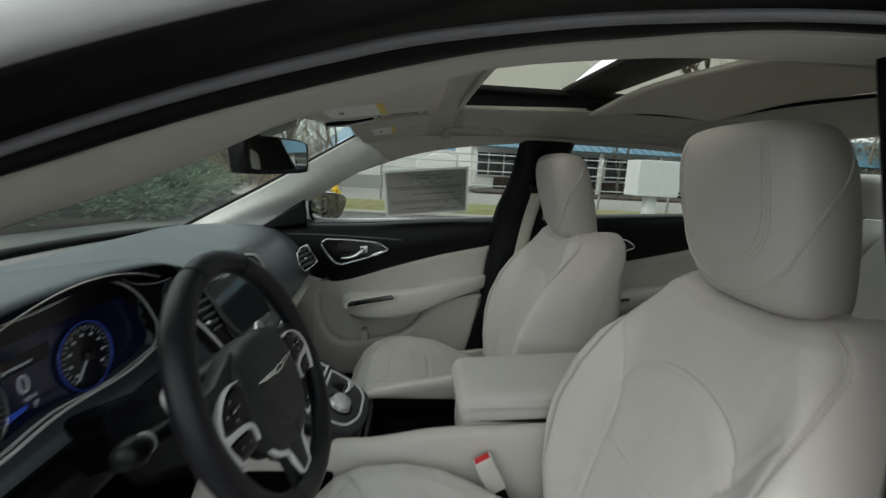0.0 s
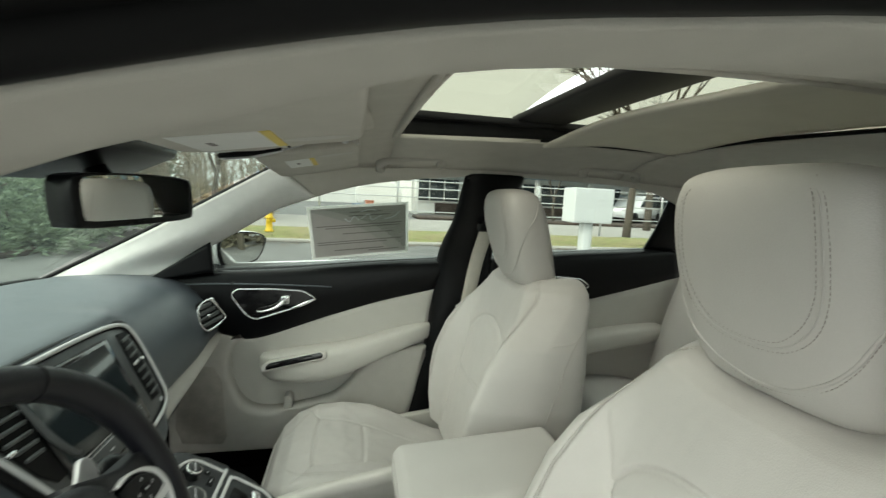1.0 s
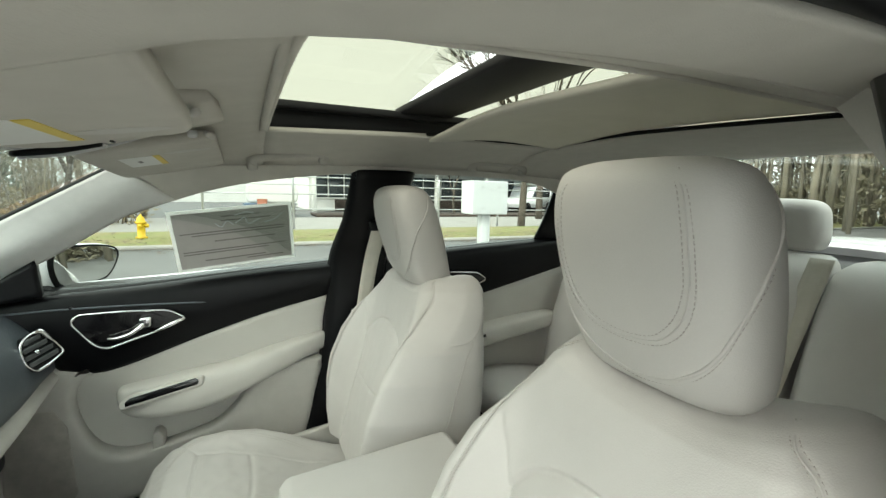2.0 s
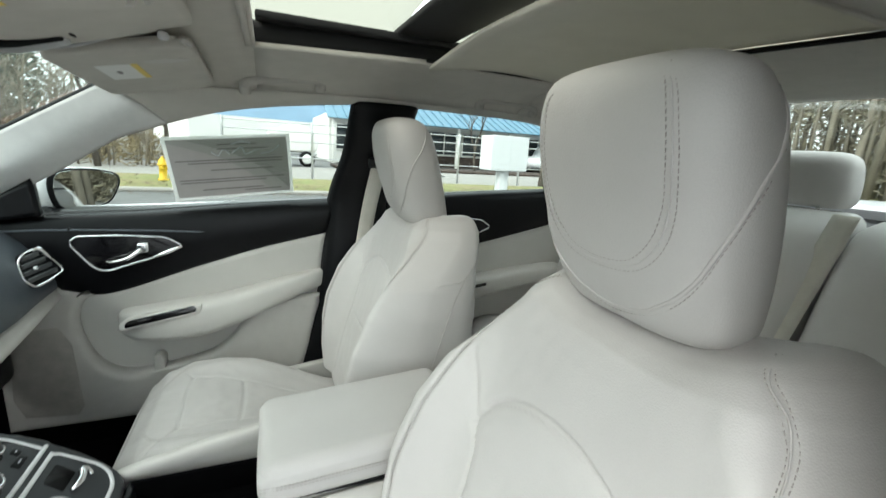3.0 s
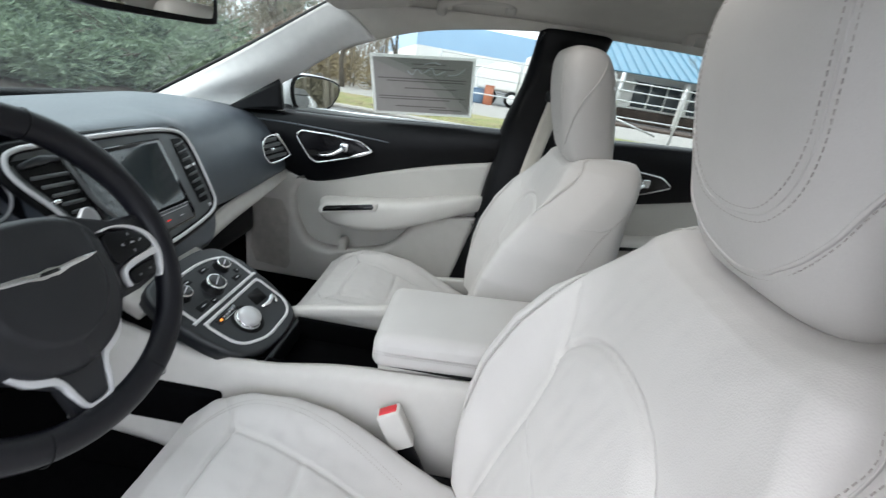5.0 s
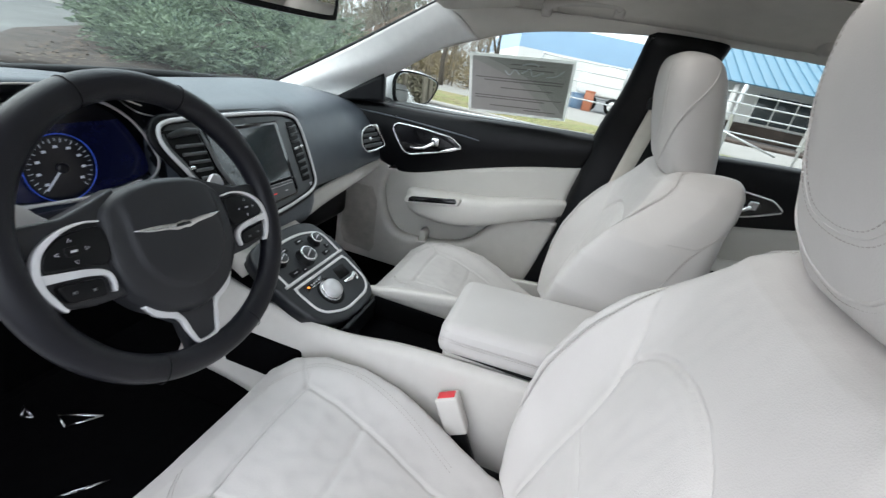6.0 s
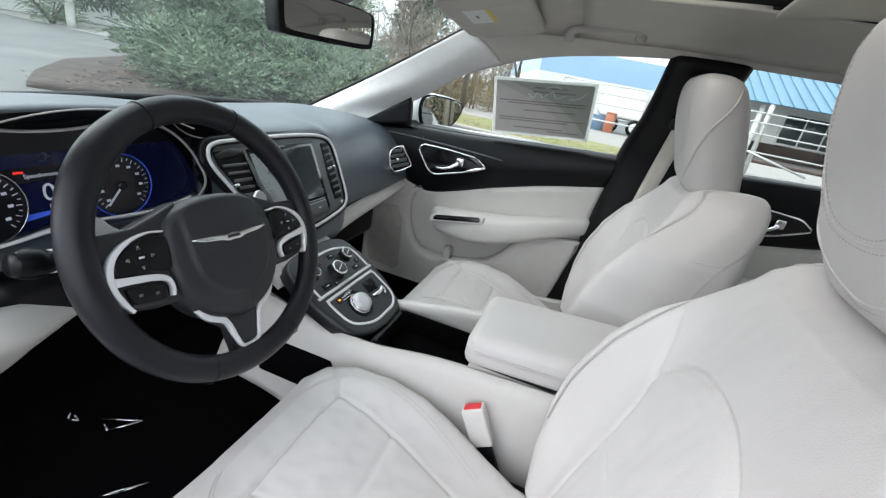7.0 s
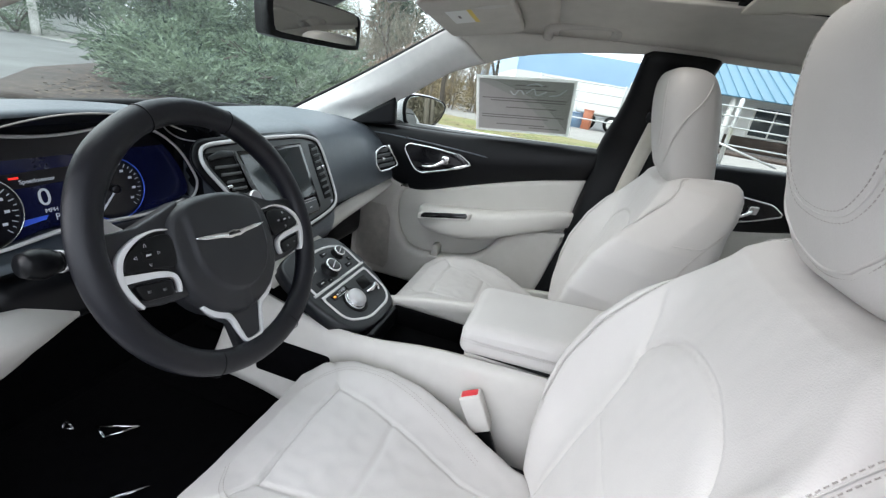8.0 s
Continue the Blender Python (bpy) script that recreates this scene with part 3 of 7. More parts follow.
d_out = [(-0.80, -0.660, 0.880), (-0.50, -0.630, 1.025), (-0.29, -0.590, 1.108), (-0.12, -0.580, 1.171), (0.06, -0.576, 1.222), (0.2, -0.575, 1.246), (0.4, -0.575, 1.267), (0.8, -0.57, 1.26), (1.3, -0.57, 1.20)]
d_out = [(x, y, z + 0.005 * (1 if x < 0.3 else 0.6)) for x, y, z in d_out]
part("trim_panel", loft([d_in, d_mid, d_out], 50, 6, 0.01, (0, -0.3, 1)), FABRIC, dp)
def shift(c, dy, dz):
    return [(x, y + dy, z + dz) for x, y, z in c]


part("seal", tube(shift(d_out, -0.010, 0.012), 0.012, 60, 10), RUBBER, dp, "black rubber door seal")
part("flange", loft([shift(d_out, -0.008, 0.010), shift(d_out, -0.045, 0.016), shift(d_out, -0.085, 0.016), shift(d_out, -0.125, 0.020)], 50, 4, 0.006, (0, 0, 1)), RUBBER, dp, "black painted door flange")
# highlight of the black seal, put in as a thin grey tube
part("outer_seal", tube([(-0.60, -0.68, 0.99), (-0.40, -0.65, 1.07), (-0.243, -0.64, 1.136), (-0.169, -0.64, 1.164), (-0.095, -0.64, 1.189), (-0.02, -0.64, 1.211), (0.055, -0.64, 1.229), (0.2, -0.64, 1.250), (0.4, -0.64, 1.262), (0.8, -0.635, 1.262)], 0.0045, 70, 8), SEAL_HIGHLIGHT, dp, "grey bead painted as the highlight along the door seal")
part("roof_side", loft([shift(d_out, -0.125, 0.022), shift(d_out, -0.145, 0.036), shift(d_out, -0.125, 0.085), shift(d_out, -0.03, 0.125)], 50, 5, 0.004, (0, 0.3, -1)), WHITE_PAINT, dp, "white painted roof side")
db = b_pillar(-1)
part("seal", tube([(0.515, -0.590, 1.25), (0.505, -0.66, 1.10), (0.475, -0.730, 0.955), (0.445, -0.735, 0.66), (0.37, -0.735, 0.30)], 0.012, 40, 10), RUBBER, db)
part("outer_skin", loft([[(0.52, -0.62, 1.27), (0.54, -0.74, 1.05), (0.54, -0.80, 0.90), (0.54, -0.86, 0.5), (0.52, -0.86, 0.25)], [(0.70, -0.62, 1.27), (0.70, -0.74, 1.05), (0.70, -0.80, 0.90), (0.70, -0.88, 0.5), (0.70, -0.88, 0.25)]], 30, 2, 0.02, (0, 1, 0)), WHITE_PAINT, db)
part("jamb", loft([[(0.52, -0.59, 1.25), (0.51, -0.67, 1.10), (0.49, -0.72, 0.90), (0.46, -0.72, 0.5), (0.39, -0.72, 0.28)], [(0.53, -0.62, 1.26), (0.54, -0.72, 1.08), (0.55, -0.79, 0.90), (0.55, -0.84, 0.5), (0.53, -0.85, 0.25)]], 30, 3, 0.01, (1, 0, 0)), RUBBER, db)
for x0, x1, nm in ((-1.0, 0.42, "front_sill"), (0.42, 1.45, "rear_sill")):
    ps = thing("passenger_sill", "black sill trim below the closed doors", "door sill", kind="structure")
    part(nm, rbox(x1 - x0, 0.03, 0.20, ((x0 + x1) / 2, 0.735, 0.30), 0.006), CARPET, ps)
    part("outer_sill", rbox(x1 - x0, 0.05, 0.22, ((x0 + x1) / 2, 0.84, 0.28), 0.02), WHITE_PAINT, ps)
sill = thing("door_sill", "black plastic sill below the open door", "door sill", kind="structure")
part("step", rbox(1.3, 0.16, 0.10, (-0.15, -0.74, 0.24), 0.02), BLACK, sill)
part("outer_sill", rbox(2.6, 0.10, 0.14, (0.2, -0.84, 0.23), 0.03), WHITE_PAINT, sill)

# rear quarter, driver side, so that the cabin is closed
rq = thing("rear_side_panel", "white rear side of the body with cream lining", "body panel", kind="structure")
for s in (-1, 1):
    part("lining", loft([[(1.22, s * 0.60, 1.16), (1.30, s * 0.64, 1.02), (1.32, s * 0.68, 0.90), (1.32, s * 0.70, 0.4)], [(1.32, s * 0.53, 1.215), (1.50, s * 0.60, 1.08), (1.62, s * 0.66, 0.95), (1.62, s * 0.70, 0.4)]], 24, 6, 0.02, (0, s, 0)), FABRIC, rq)
part("lining", loft([[(0.52, -0.52, 1.25), (0.53, -0.62, 1.10), (0.53, -0.70, 0.955), (0.53, -0.70, 0.3)], [(1.28, -0.56, 1.19), (1.30, -0.64, 1.05), (1.32, -0.69, 0.95), (1.32, -0.70, 0.3)]], 24, 6, 0.02, (0, -1, 0)), LEATHER_DOOR_LIT, rq)
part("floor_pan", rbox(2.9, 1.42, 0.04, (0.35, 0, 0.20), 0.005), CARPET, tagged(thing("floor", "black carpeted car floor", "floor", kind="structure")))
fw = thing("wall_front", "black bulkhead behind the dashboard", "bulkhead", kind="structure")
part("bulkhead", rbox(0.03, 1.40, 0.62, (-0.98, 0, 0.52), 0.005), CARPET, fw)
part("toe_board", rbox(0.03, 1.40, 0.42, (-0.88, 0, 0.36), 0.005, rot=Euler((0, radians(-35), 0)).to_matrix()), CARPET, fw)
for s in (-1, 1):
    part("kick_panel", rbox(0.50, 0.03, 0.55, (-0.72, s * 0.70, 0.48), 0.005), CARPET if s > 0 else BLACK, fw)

# roof skin, rear screen and tail
roof = thing("roof", "white painted roof skin round the glass sunroof", "roof", kind="structure")
bm = bmesh.new()
def roof_patch(x0, x1, y0, y1, nx, ny):
    P, Q = [], []
    for i in range(nx + 1):
        x = x0 + (x1 - x0) * i / nx
        P.append([(x, y, 1.300 + 0.085 * (1 - ((x - 0.55) / 1.1) ** 2) - 0.20 * y * y) for y in np.linspace(y0, y1, ny + 1)])
    add_grid(bm, P)


roof_patch(-0.24, 0.13, -0.56, 0.56, 10, 20)
roof_patch(0.95, 1.36, -0.56, 0.56, 10, 20)
roof_patch(0.13, 0.95, -0.56, -0.39, 12, 6)
roof_patch(0.13, 0.95, 0.30, 0.56, 12, 6)
part("roof_skin", bm, WHITE_PAINT, roof)
part("roof_side", loft([*(side_curve(shift(d_out[3:], a, b), -1) for a, b in ((-0.060, 0.040), (-0.060, 0.060), (-0.050, 0.090), (-0.02, 0.118)))], 50, 5, 0.004, (0, -0.3, -1)), WHITE_PAINT, roof)
part("roof_seam", tube(side_curve(shift(d_out[3:], -0.059, 0.074), -1), 0.0035, 60, 6), RUBBER, roof, "dark seam along the roof edge")
rear = loft([[(1.30, -0.52, 1.235), (1.30, 0, 1.285), (1.30, 0.52, 1.235)], [(1.75, -0.56, 1.02), (1.82, 0, 1.05), (1.75, 0.56, 1.02)]], 24, 10, 0.005, (1, 0, 1))
rw = tagged(part("window_2", rear, WINDOW_GLASS), "sloping rear screen glass", "rear window", kind="structure")
rw.visible_shadow = False
tail = thing("parcel_shelf", "black parcel shelf below the rear screen", "parcel shelf", kind="structure")
part("shelf", rbox(0.50, 1.30, 0.03, (1.72, 0, 0.985), 0.01), BLACK, tail)
part("boot_lid", loft([[(1.80, -0.62, 1.0), (1.86, 0, 1.04), (1.80, 0.62, 1.0)], [(2.2, -0.66, 0.98), (2.25, 0, 1.02), (2.2, 0.66, 0.98)], [(2.3, -0.66, 0.6), (2.35, 0, 0.6), (2.3, 0.66, 0.6)]], 20, 6, 0.01, (0, 0, -1)), WHITE_PAINT, tail)

tagged(part("cowl_strip", tube([(-0.80, -0.63, 0.874), (-0.87, -0.35, 0.888), (-0.90, 0, 0.892), (-0.87, 0.35, 0.888), (-0.80, 0.63, 0.876)], 0.013, 60, 8), RUBBER), "black strip along the foot of the windscreen", "seal", kind="structure")

# windscreen
scr = loft([[(-0.16, -0.50, 1.232), (-0.18, 0, 1.262), (-0.16, 0.50, 1.232)], [(-0.50, -0.58, 1.060), (-0.56, 0, 1.085), (-0.50, 0.58, 1.060)], [(-0.86, -0.64, 0.850), (-0.95, 0, 0.865), (-0.86, 0.64, 0.850)]], 32, 10, 0.005, (-1, 0, 1))
ws = tagged(part("window_1", scr, WINDSCREEN_GLASS), "large raked windscreen glass", "windscreen", kind="structure")
ws.visible_shadow = False

# ---- sunroof ----
SHADE_CLOTH = material("cream_shade_cloth", (0.66, 0.64, 0.57), rough=0.9, vary=0.05, grain=20, bump=0.25, fine=1200)
hn, hk = SHADE_CLOTH.node_tree.nodes, SHADE_CLOTH.node_tree.links
glow, blend = hn.new("ShaderNodeBsdfTranslucent"), hn.new("ShaderNodeMixShader")
glow.inputs[0].default_value, blend.inputs[0].default_value = (0.60, 0.57, 0.47, 1), 0.16
hk.new(hn["Principled BSDF"].outputs[0], blend.inputs[1])
hk.new(glow.outputs[0], blend.inputs[2])
hk.new(blend.outputs[0], hn["Material Output"].inputs[0])
sr = thing("sunroof", "glass sunroof with black frame and half-open cream shade", "sunroof")
WELL = material("black_well_plastic", (0.010, 0.010, 0.011), rough=0.6, vary=0.2, spec=0.3)
for y in (SUN_Y1 + 0.012, SUN_Y0 - 0.012):
    foot = [tuple(liner(x, y) + Vector((0, 0, 0.0065))) for x in (SUN_X0, 0.34, 0.52, 0.70, SUN_X1)]
    rail_bm = loft([foot, [(SUN_X0, y, 1.345), (0.5, y, 1.366), (SUN_X1, y, 1.352)]], 20, 3, 0.012, (0, 1 if y > 0 else -1, 0))
    part("side_rail", rail_bm, WELL, sr, "black sunroof track")
part("front_wall", loft([[(SUN_X0 - 0.003, SUN_Y0, 1.296), (SUN_X0 - 0.003, SUN_Y1, 1.296)], [(SUN_X0 - 0.003, SUN_Y0, 1.338), (SUN_X0 - 0.003, SUN_Y1, 1.338)]], 10, 3, 0.01, (-1, 0, 0)), FABRIC, sr)
part("crossbar", rbox(0.128, SUN_Y1 - SUN_Y0 + 0.03, 0.016, (0.492, (SUN_Y0 + SUN_Y1) / 2, 1.362), 0.006), WELL, sr, "black sunroof cross frame")
part("side_frame", rbox(0.72, 0.035, 0.014, (0.52, SUN_Y1 - 0.006, 1.352), 0.004), WELL, sr)
part("shade", loft([[(0.490, SUN_Y0 - 0.008, 1.300), (0.504, -0.04, 1.318), (0.512, SUN_Y1 + 0.008, 1.300)], [(0.68, SUN_Y0 - 0.008, 1.312), (0.68, -0.04, 1.328), (0.68, SUN_Y1 + 0.008, 1.312)], [(0.872, SUN_Y0 - 0.008, 1.304), (0.872, -0.04, 1.320), (0.872, SUN_Y1 + 0.008, 1.304)]], 20, 8, 0.008, (0, 0, 1)), SHADE_CLOTH, sr, "cream fabric sliding shade")
# darkness of the narrow gap, drawn in as a solid black tube
part("shade_gap", tube([liner(x, y) + Vector((0, 0, 0.004)) for x, y in ((0.50, SUN_Y1 - 0.004), (0.70, SUN_Y1 - 0.004), (0.85, SUN_Y1 - 0.006), (SUN_X1 - 0.006, SUN_Y1 - 0.03), (SUN_X1 - 0.008, 0.0), (SUN_X1 - 0.008, SUN_Y0 + 0.01))], 0.0045, 80, 6), RUBBER, sr, "thin black tube drawn for the dark gap round the shade")
for x0, x1 in ((0.11, 0.44), (0.54, 0.96)):
    g = part("pane", loft([[(x0, -0.40, 1.352), (x0, -0.04, 1.385), (x0, 0.31, 1.352)], [(x1, -0.40, 1.362), (x1, -0.04, 1.395), (x1, 0.31, 1.362)]], 14, 4, 0.004, (0, 0, 1)), ROOF_GLASS, sr, "tinted roof glass")
    g.visible_shadow = False

# ---- front seats ----
BACK = np.array([  # height, front at the middle, rear, half width, bolster
    (0.455, 0.345, 0.580, 0.205, 0.020), (0.52, 0.356, 0.612, 0.235, 0.036), (0.60, 0.376, 0.630, 0.258, 0.052), (0.68, 0.400, 0.638, 0.264, 0.062), (0.76, 0.428, 0.640, 0.259, 0.058),
    (0.82, 0.449, 0.641, 0.246, 0.038), (0.86, 0.461, 0.640, 0.230, 0.016), (0.90, 0.473, 0.648, 0.213, 0.004), (0.94, 0.488, 0.650, 0.190, 0.0), (0.96, 0.506, 0.645, 0.170, 0.0), (0.972, 0.526, 0.636, 0.150, 0.0), (0.980, 0.548, 0.622, 0.118, 0.0)])


def arch(z):
    """Half width of the arched seat insert at a height."""
    z = np.asarray(z, float)
    return np.where(z < 0.755, 0.106 + 0.027 * np.exp(-np.clip(0.755 - z, 0, 1) / 0.034), 0.133 * np.sqrt(np.clip(1 - ((z - 0.755) / 0.077) ** 2, 0, 1)))

ARCH_Z = np.concatenate([np.linspace(0.48, 0.78, 40), 0.755 + 0.077 * np.sin(np.linspace(0.33, math.pi / 2, 50))])
ARCH_Y = arch(ARCH_Z)


def back_front(y, z):
    """x of the seat back's front face."""
    row = [np.interp(z, BACK[:, 0], BACK[:, i]) for i in range(1, 5)]
    f, r, w, b = row
    u = min(1.0, abs(y) / w)
    x = f - b * math.exp(-((u - 0.82) / 0.17) ** 2)
    up = min(1.0, max(0.0, (z - 0.82) / 0.10))
    u0 = 0.86 - 0.20 * up
    return x + (r - f) * (0.38 + 0.24 * up) * (max(0.0, u - u0) / (1 - u0)) ** 2


def near_line(y, z, a, b):
    """Distance of a point from the stretch a to b."""
    p, a, b = Vector((y, z)), Vector(a), Vector(b)
    k = min(1.0, max(0.0, (p - a).dot(b - a) / (b - a).length_squared))
    return (p - a.lerp(b, k)).length


def groove(y, z):
    """Depth of the sewn seams on the seat back's front; the arched insert stands a little proud."""
    near = np.sqrt(((ARCH_Y - abs(y)) ** 2 + (ARCH_Z - z) ** 2).min())
    d = 0.0062 * math.exp(-(near / 0.0038) ** 2)
    if z < 0.832 and abs(y) < arch(z):
        d -= 0.004 * min(1.0, near / 0.02)
        d += 0.0034 * math.exp(-((z - 0.665 - 0.6 * y * y) / 0.0034) ** 2)
    fold = near_line(abs(y), z, (0.134, 0.757), (0.176, 0.845))
    d += 0.0040 * math.exp(-(fold / 0.0055) ** 2)
    edge = abs(abs(y) - seam_y(z))
    d += 0.0042 * math.exp(-(edge / 0.0036) ** 2) * (1 if z > 0.54 else 0)
    # soft folds in the leather
    d += 0.0016 * noise.noise(Vector((y * 16, z * 11, 3.1))) + 0.0010 * noise.noise(Vector((y * 45, z * 30, 8.0)))
    return d


SEAM_Z = (0.54, 0.66, 0.74, 0.79, 0.86, 0.915, 0.942, 0.964, 0.982)
SEAM_Y = (0.200, 0.206, 0.203, 0.198, 0.188, 0.170, 0.155, 0.130, 0.108)


def seam_y(z):
    """Where the bolster's sewn seam runs."""
    return np.interp(z, SEAM_Z, SEAM_Y)


def dip(y, z):
    """The seat back's top sinks a little under the headrest."""
    k = min(1.0, max(0.0, (z - 0.87) / 0.11)) ** 2
    return z - 0.034 * k * math.exp(-(y / 0.115) ** 4)


def seat_back_mesh():
    bm = bmesh.new()
    Z = np.concatenate([np.linspace(0.455, 0.94, 150), np.linspace(0.943, 0.980, 16)])
    rings = []
    for z in Z:
        f, r, w, b = [np.interp(z, BACK[:, 0], BACK[:, i]) for i in range(1, 5)]
        ring = []
        for y in np.linspace(-1, 1, 190):
            yy = w * y
            ring.append((back_front(yy, z) + groove(yy, z), yy, z))
        for t in np.linspace(0.04, 0.96, 36):
            yy = w * math.cos(math.pi * t)
            xm = back_front(w, z)
            xx = xm + (r - xm) * abs(math.sin(math.pi * t)) ** 0.32
            ring.append((xx, sgn_pow(np.array(yy / w), 0.62) * w * 1.0, z))
        rings.append([(x, y, dip(y, h)) for x, y, h in ring])
    add_grid(bm, rings, close_v=True, cap=True)
    return bm


def back_side(z, t):
    """A point on the seat back's flank; t runs from the front edge to the middle of the rear."""
    r, w = [np.interp(z, BACK[:, 0], BACK[:, i]) for i in (2, 3)]
    xm = back_front(w, z)
    return xm + (r - xm) * math.sin(math.pi * t) ** 0.32, w * math.cos(math.pi * t) ** 0.62, z


CUSH = np.array([  # along the seat, top at the middle, half width, bolster
    (-0.150, 0.400, 0.130, 0.0), (-0.142, 0.438, 0.165, 0.002), (-0.122, 0.470, 0.196, 0.004), (-0.085, 0.496, 0.218, 0.007), (-0.03, 0.510, 0.232, 0.011),
    (0.05, 0.506, 0.236, 0.018), (0.12, 0.492, 0.230, 0.024), (0.18, 0.474, 0.216, 0.024), (0.24, 0.456, 0.196, 0.020), (0.32, 0.438, 0.172, 0.010), (0.40, 0.430, 0.16, 0.0)])


def seam_side(x):
    """Half width of the sewn middle panel along the cushion."""
    return 0.110 - 0.055 * np.clip((x + 0.02) / 0.26, 0, 1) ** 1.2


def seam_front(y):
    """Where the seam across the cushion's front runs."""
    return -0.026 + 0.5 * y * y - 0.9 * max(0.0, abs(y) - 0.110)


def cushion_top(x, y):
    t, w, b = [np.interp(x, CUSH[:, 0], CUSH[:, i]) for i in (1, 2, 3)]
    u = min(1.0, abs(y) / w)
    z = t + b * math.exp(-((u - 0.74) / 0.20) ** 2) - 0.085 * max(0.0, u - 0.74) ** 2.2 / 0.0517
    side = abs(abs(y) - seam_side(x))
    d = 0.0036 * math.exp(-(side / 0.0032) ** 2) * min(1.0, max(0.0, (x + 0.030) / 0.012))
    d += 0.0038 * math.exp(-((x - seam_front(y)) / 0.0032) ** 2) * (1 if abs(y) < 0.19 else 0)
    if abs(y) < seam_side(x):
        d += 0.0030 * math.exp(-((x - 0.105 + 0.6 * y * y) / 0.0040) ** 2)
    d += 0.0016 * noise.noise(Vector((x * 13, y * 17, 1.7))) + 0.0014 * noise.noise(Vector((x * 40, y * 44, 5.0)))
    return z - d


def cushion_mesh():
    bm = bmesh.new()
    X = np.concatenate([np.linspace(-0.150, -0.12, 14), np.linspace(-0.116, 0.40, 130)])
    rings = []
    for x in X:
        t, w, b = [np.interp(x, CUSH[:, 0], CUSH[:, i]) for i in (1, 2, 3)]
        bulge = np.interp(x, (-0.15, -0.09, 0.4), (0.0, 1.0, 1.0))
        ring = [(x, w * u, cushion_top(x, w * u)) for u in np.linspace(-1, 1, 130)]
        zs = cushion_top(x, w)
        low_z = 0.375 + 0.06 * (1 - bulge)
        ring += [(x + 0.0, w * (1 + 0.03 * math.sin(math.pi * k)), zs + (low_z - zs) * k) for k in (0.15, 0.35, 0.55, 0.75, 0.92)]
        ring += [(x, -w * u, low_z - 0.01) for u in np.linspace(-0.9, 0.9, 10)]
        ring += [(x, -w * (1 + 0.03 * math.sin(math.pi * k)), zs + (low_z - zs) * k) for k in (0.92, 0.75, 0.55, 0.35, 0.15)]
        rings.append(ring)
    add_grid(bm, rings, close_v=True, cap=True)
    return bm


HEAD = np.array([  # height, middle x, half depth, half width
    (0.941, 0.550, 0.030, 0.064), (0.946, 0.548, 0.046, 0.086), (0.958, 0.543, 0.057, 0.101), (0.995, 0.528, 0.064, 0.112), (1.05, 0.511, 0.067, 0.119), (1.10, 0.497, 0.067, 0.121),
    (1.14, 0.487, 0.064, 0.119), (1.168, 0.480, 0.057, 0.112), (1.186, 0.476, 0.046, 0.101), (1.196, 0.475, 0.028, 0.070), (1.199, 0.475, 0.010, 0.028)])


def head_ring(a, c, d, w):
    """A point of the headrest's section: rounded box that narrows towards the rear."""
    f, g = sgn_pow(np.cos(a), 0.60), sgn_pow(np.sin(a), 0.60)
    return c - d * f, w * g * (1 - 0.12 * np.clip(-f, 0, 1))


def head_point(a, z, out=0.0):
    c, d, w = [np.interp(z, HEAD[:, 0], HEAD[:, i]) for i in (1, 2, 3)]
    x, y = head_ring(a, c, d + out, w + out)
    return Vector((float(x), float(y), float(z)))


def head_mesh():
    bm = bmesh.new()
    H = spline(HEAD, 46)
    a = np.linspace(0, 2 * math.pi, 72, endpoint=False)
    add_grid(bm, [[(*head_ring(t, c, d, w), z) for t in a] for z, c, d, w in H], close_v=True, cap=True)
    return bm


def dashes(bm, pts, r=0.0005, step=0.0056, gap=0.40):
    """Stitches: short thread pieces along a curve."""
    P = spline(pts, 400)
    s = np.concatenate([[0], np.cumsum(np.linalg.norm(np.diff(P, axis=0), axis=1))])
    at = lambda v: np.array([np.interp(v, s, P[:, i]) for i in range(3)])
    k = 0.0
    while k + step * (1 - gap) < s[-1]:
        tube([at(k), at(k + step * (1 - gap))], r, 2, 5, bm=bm, smooth_path=False)
        k += step


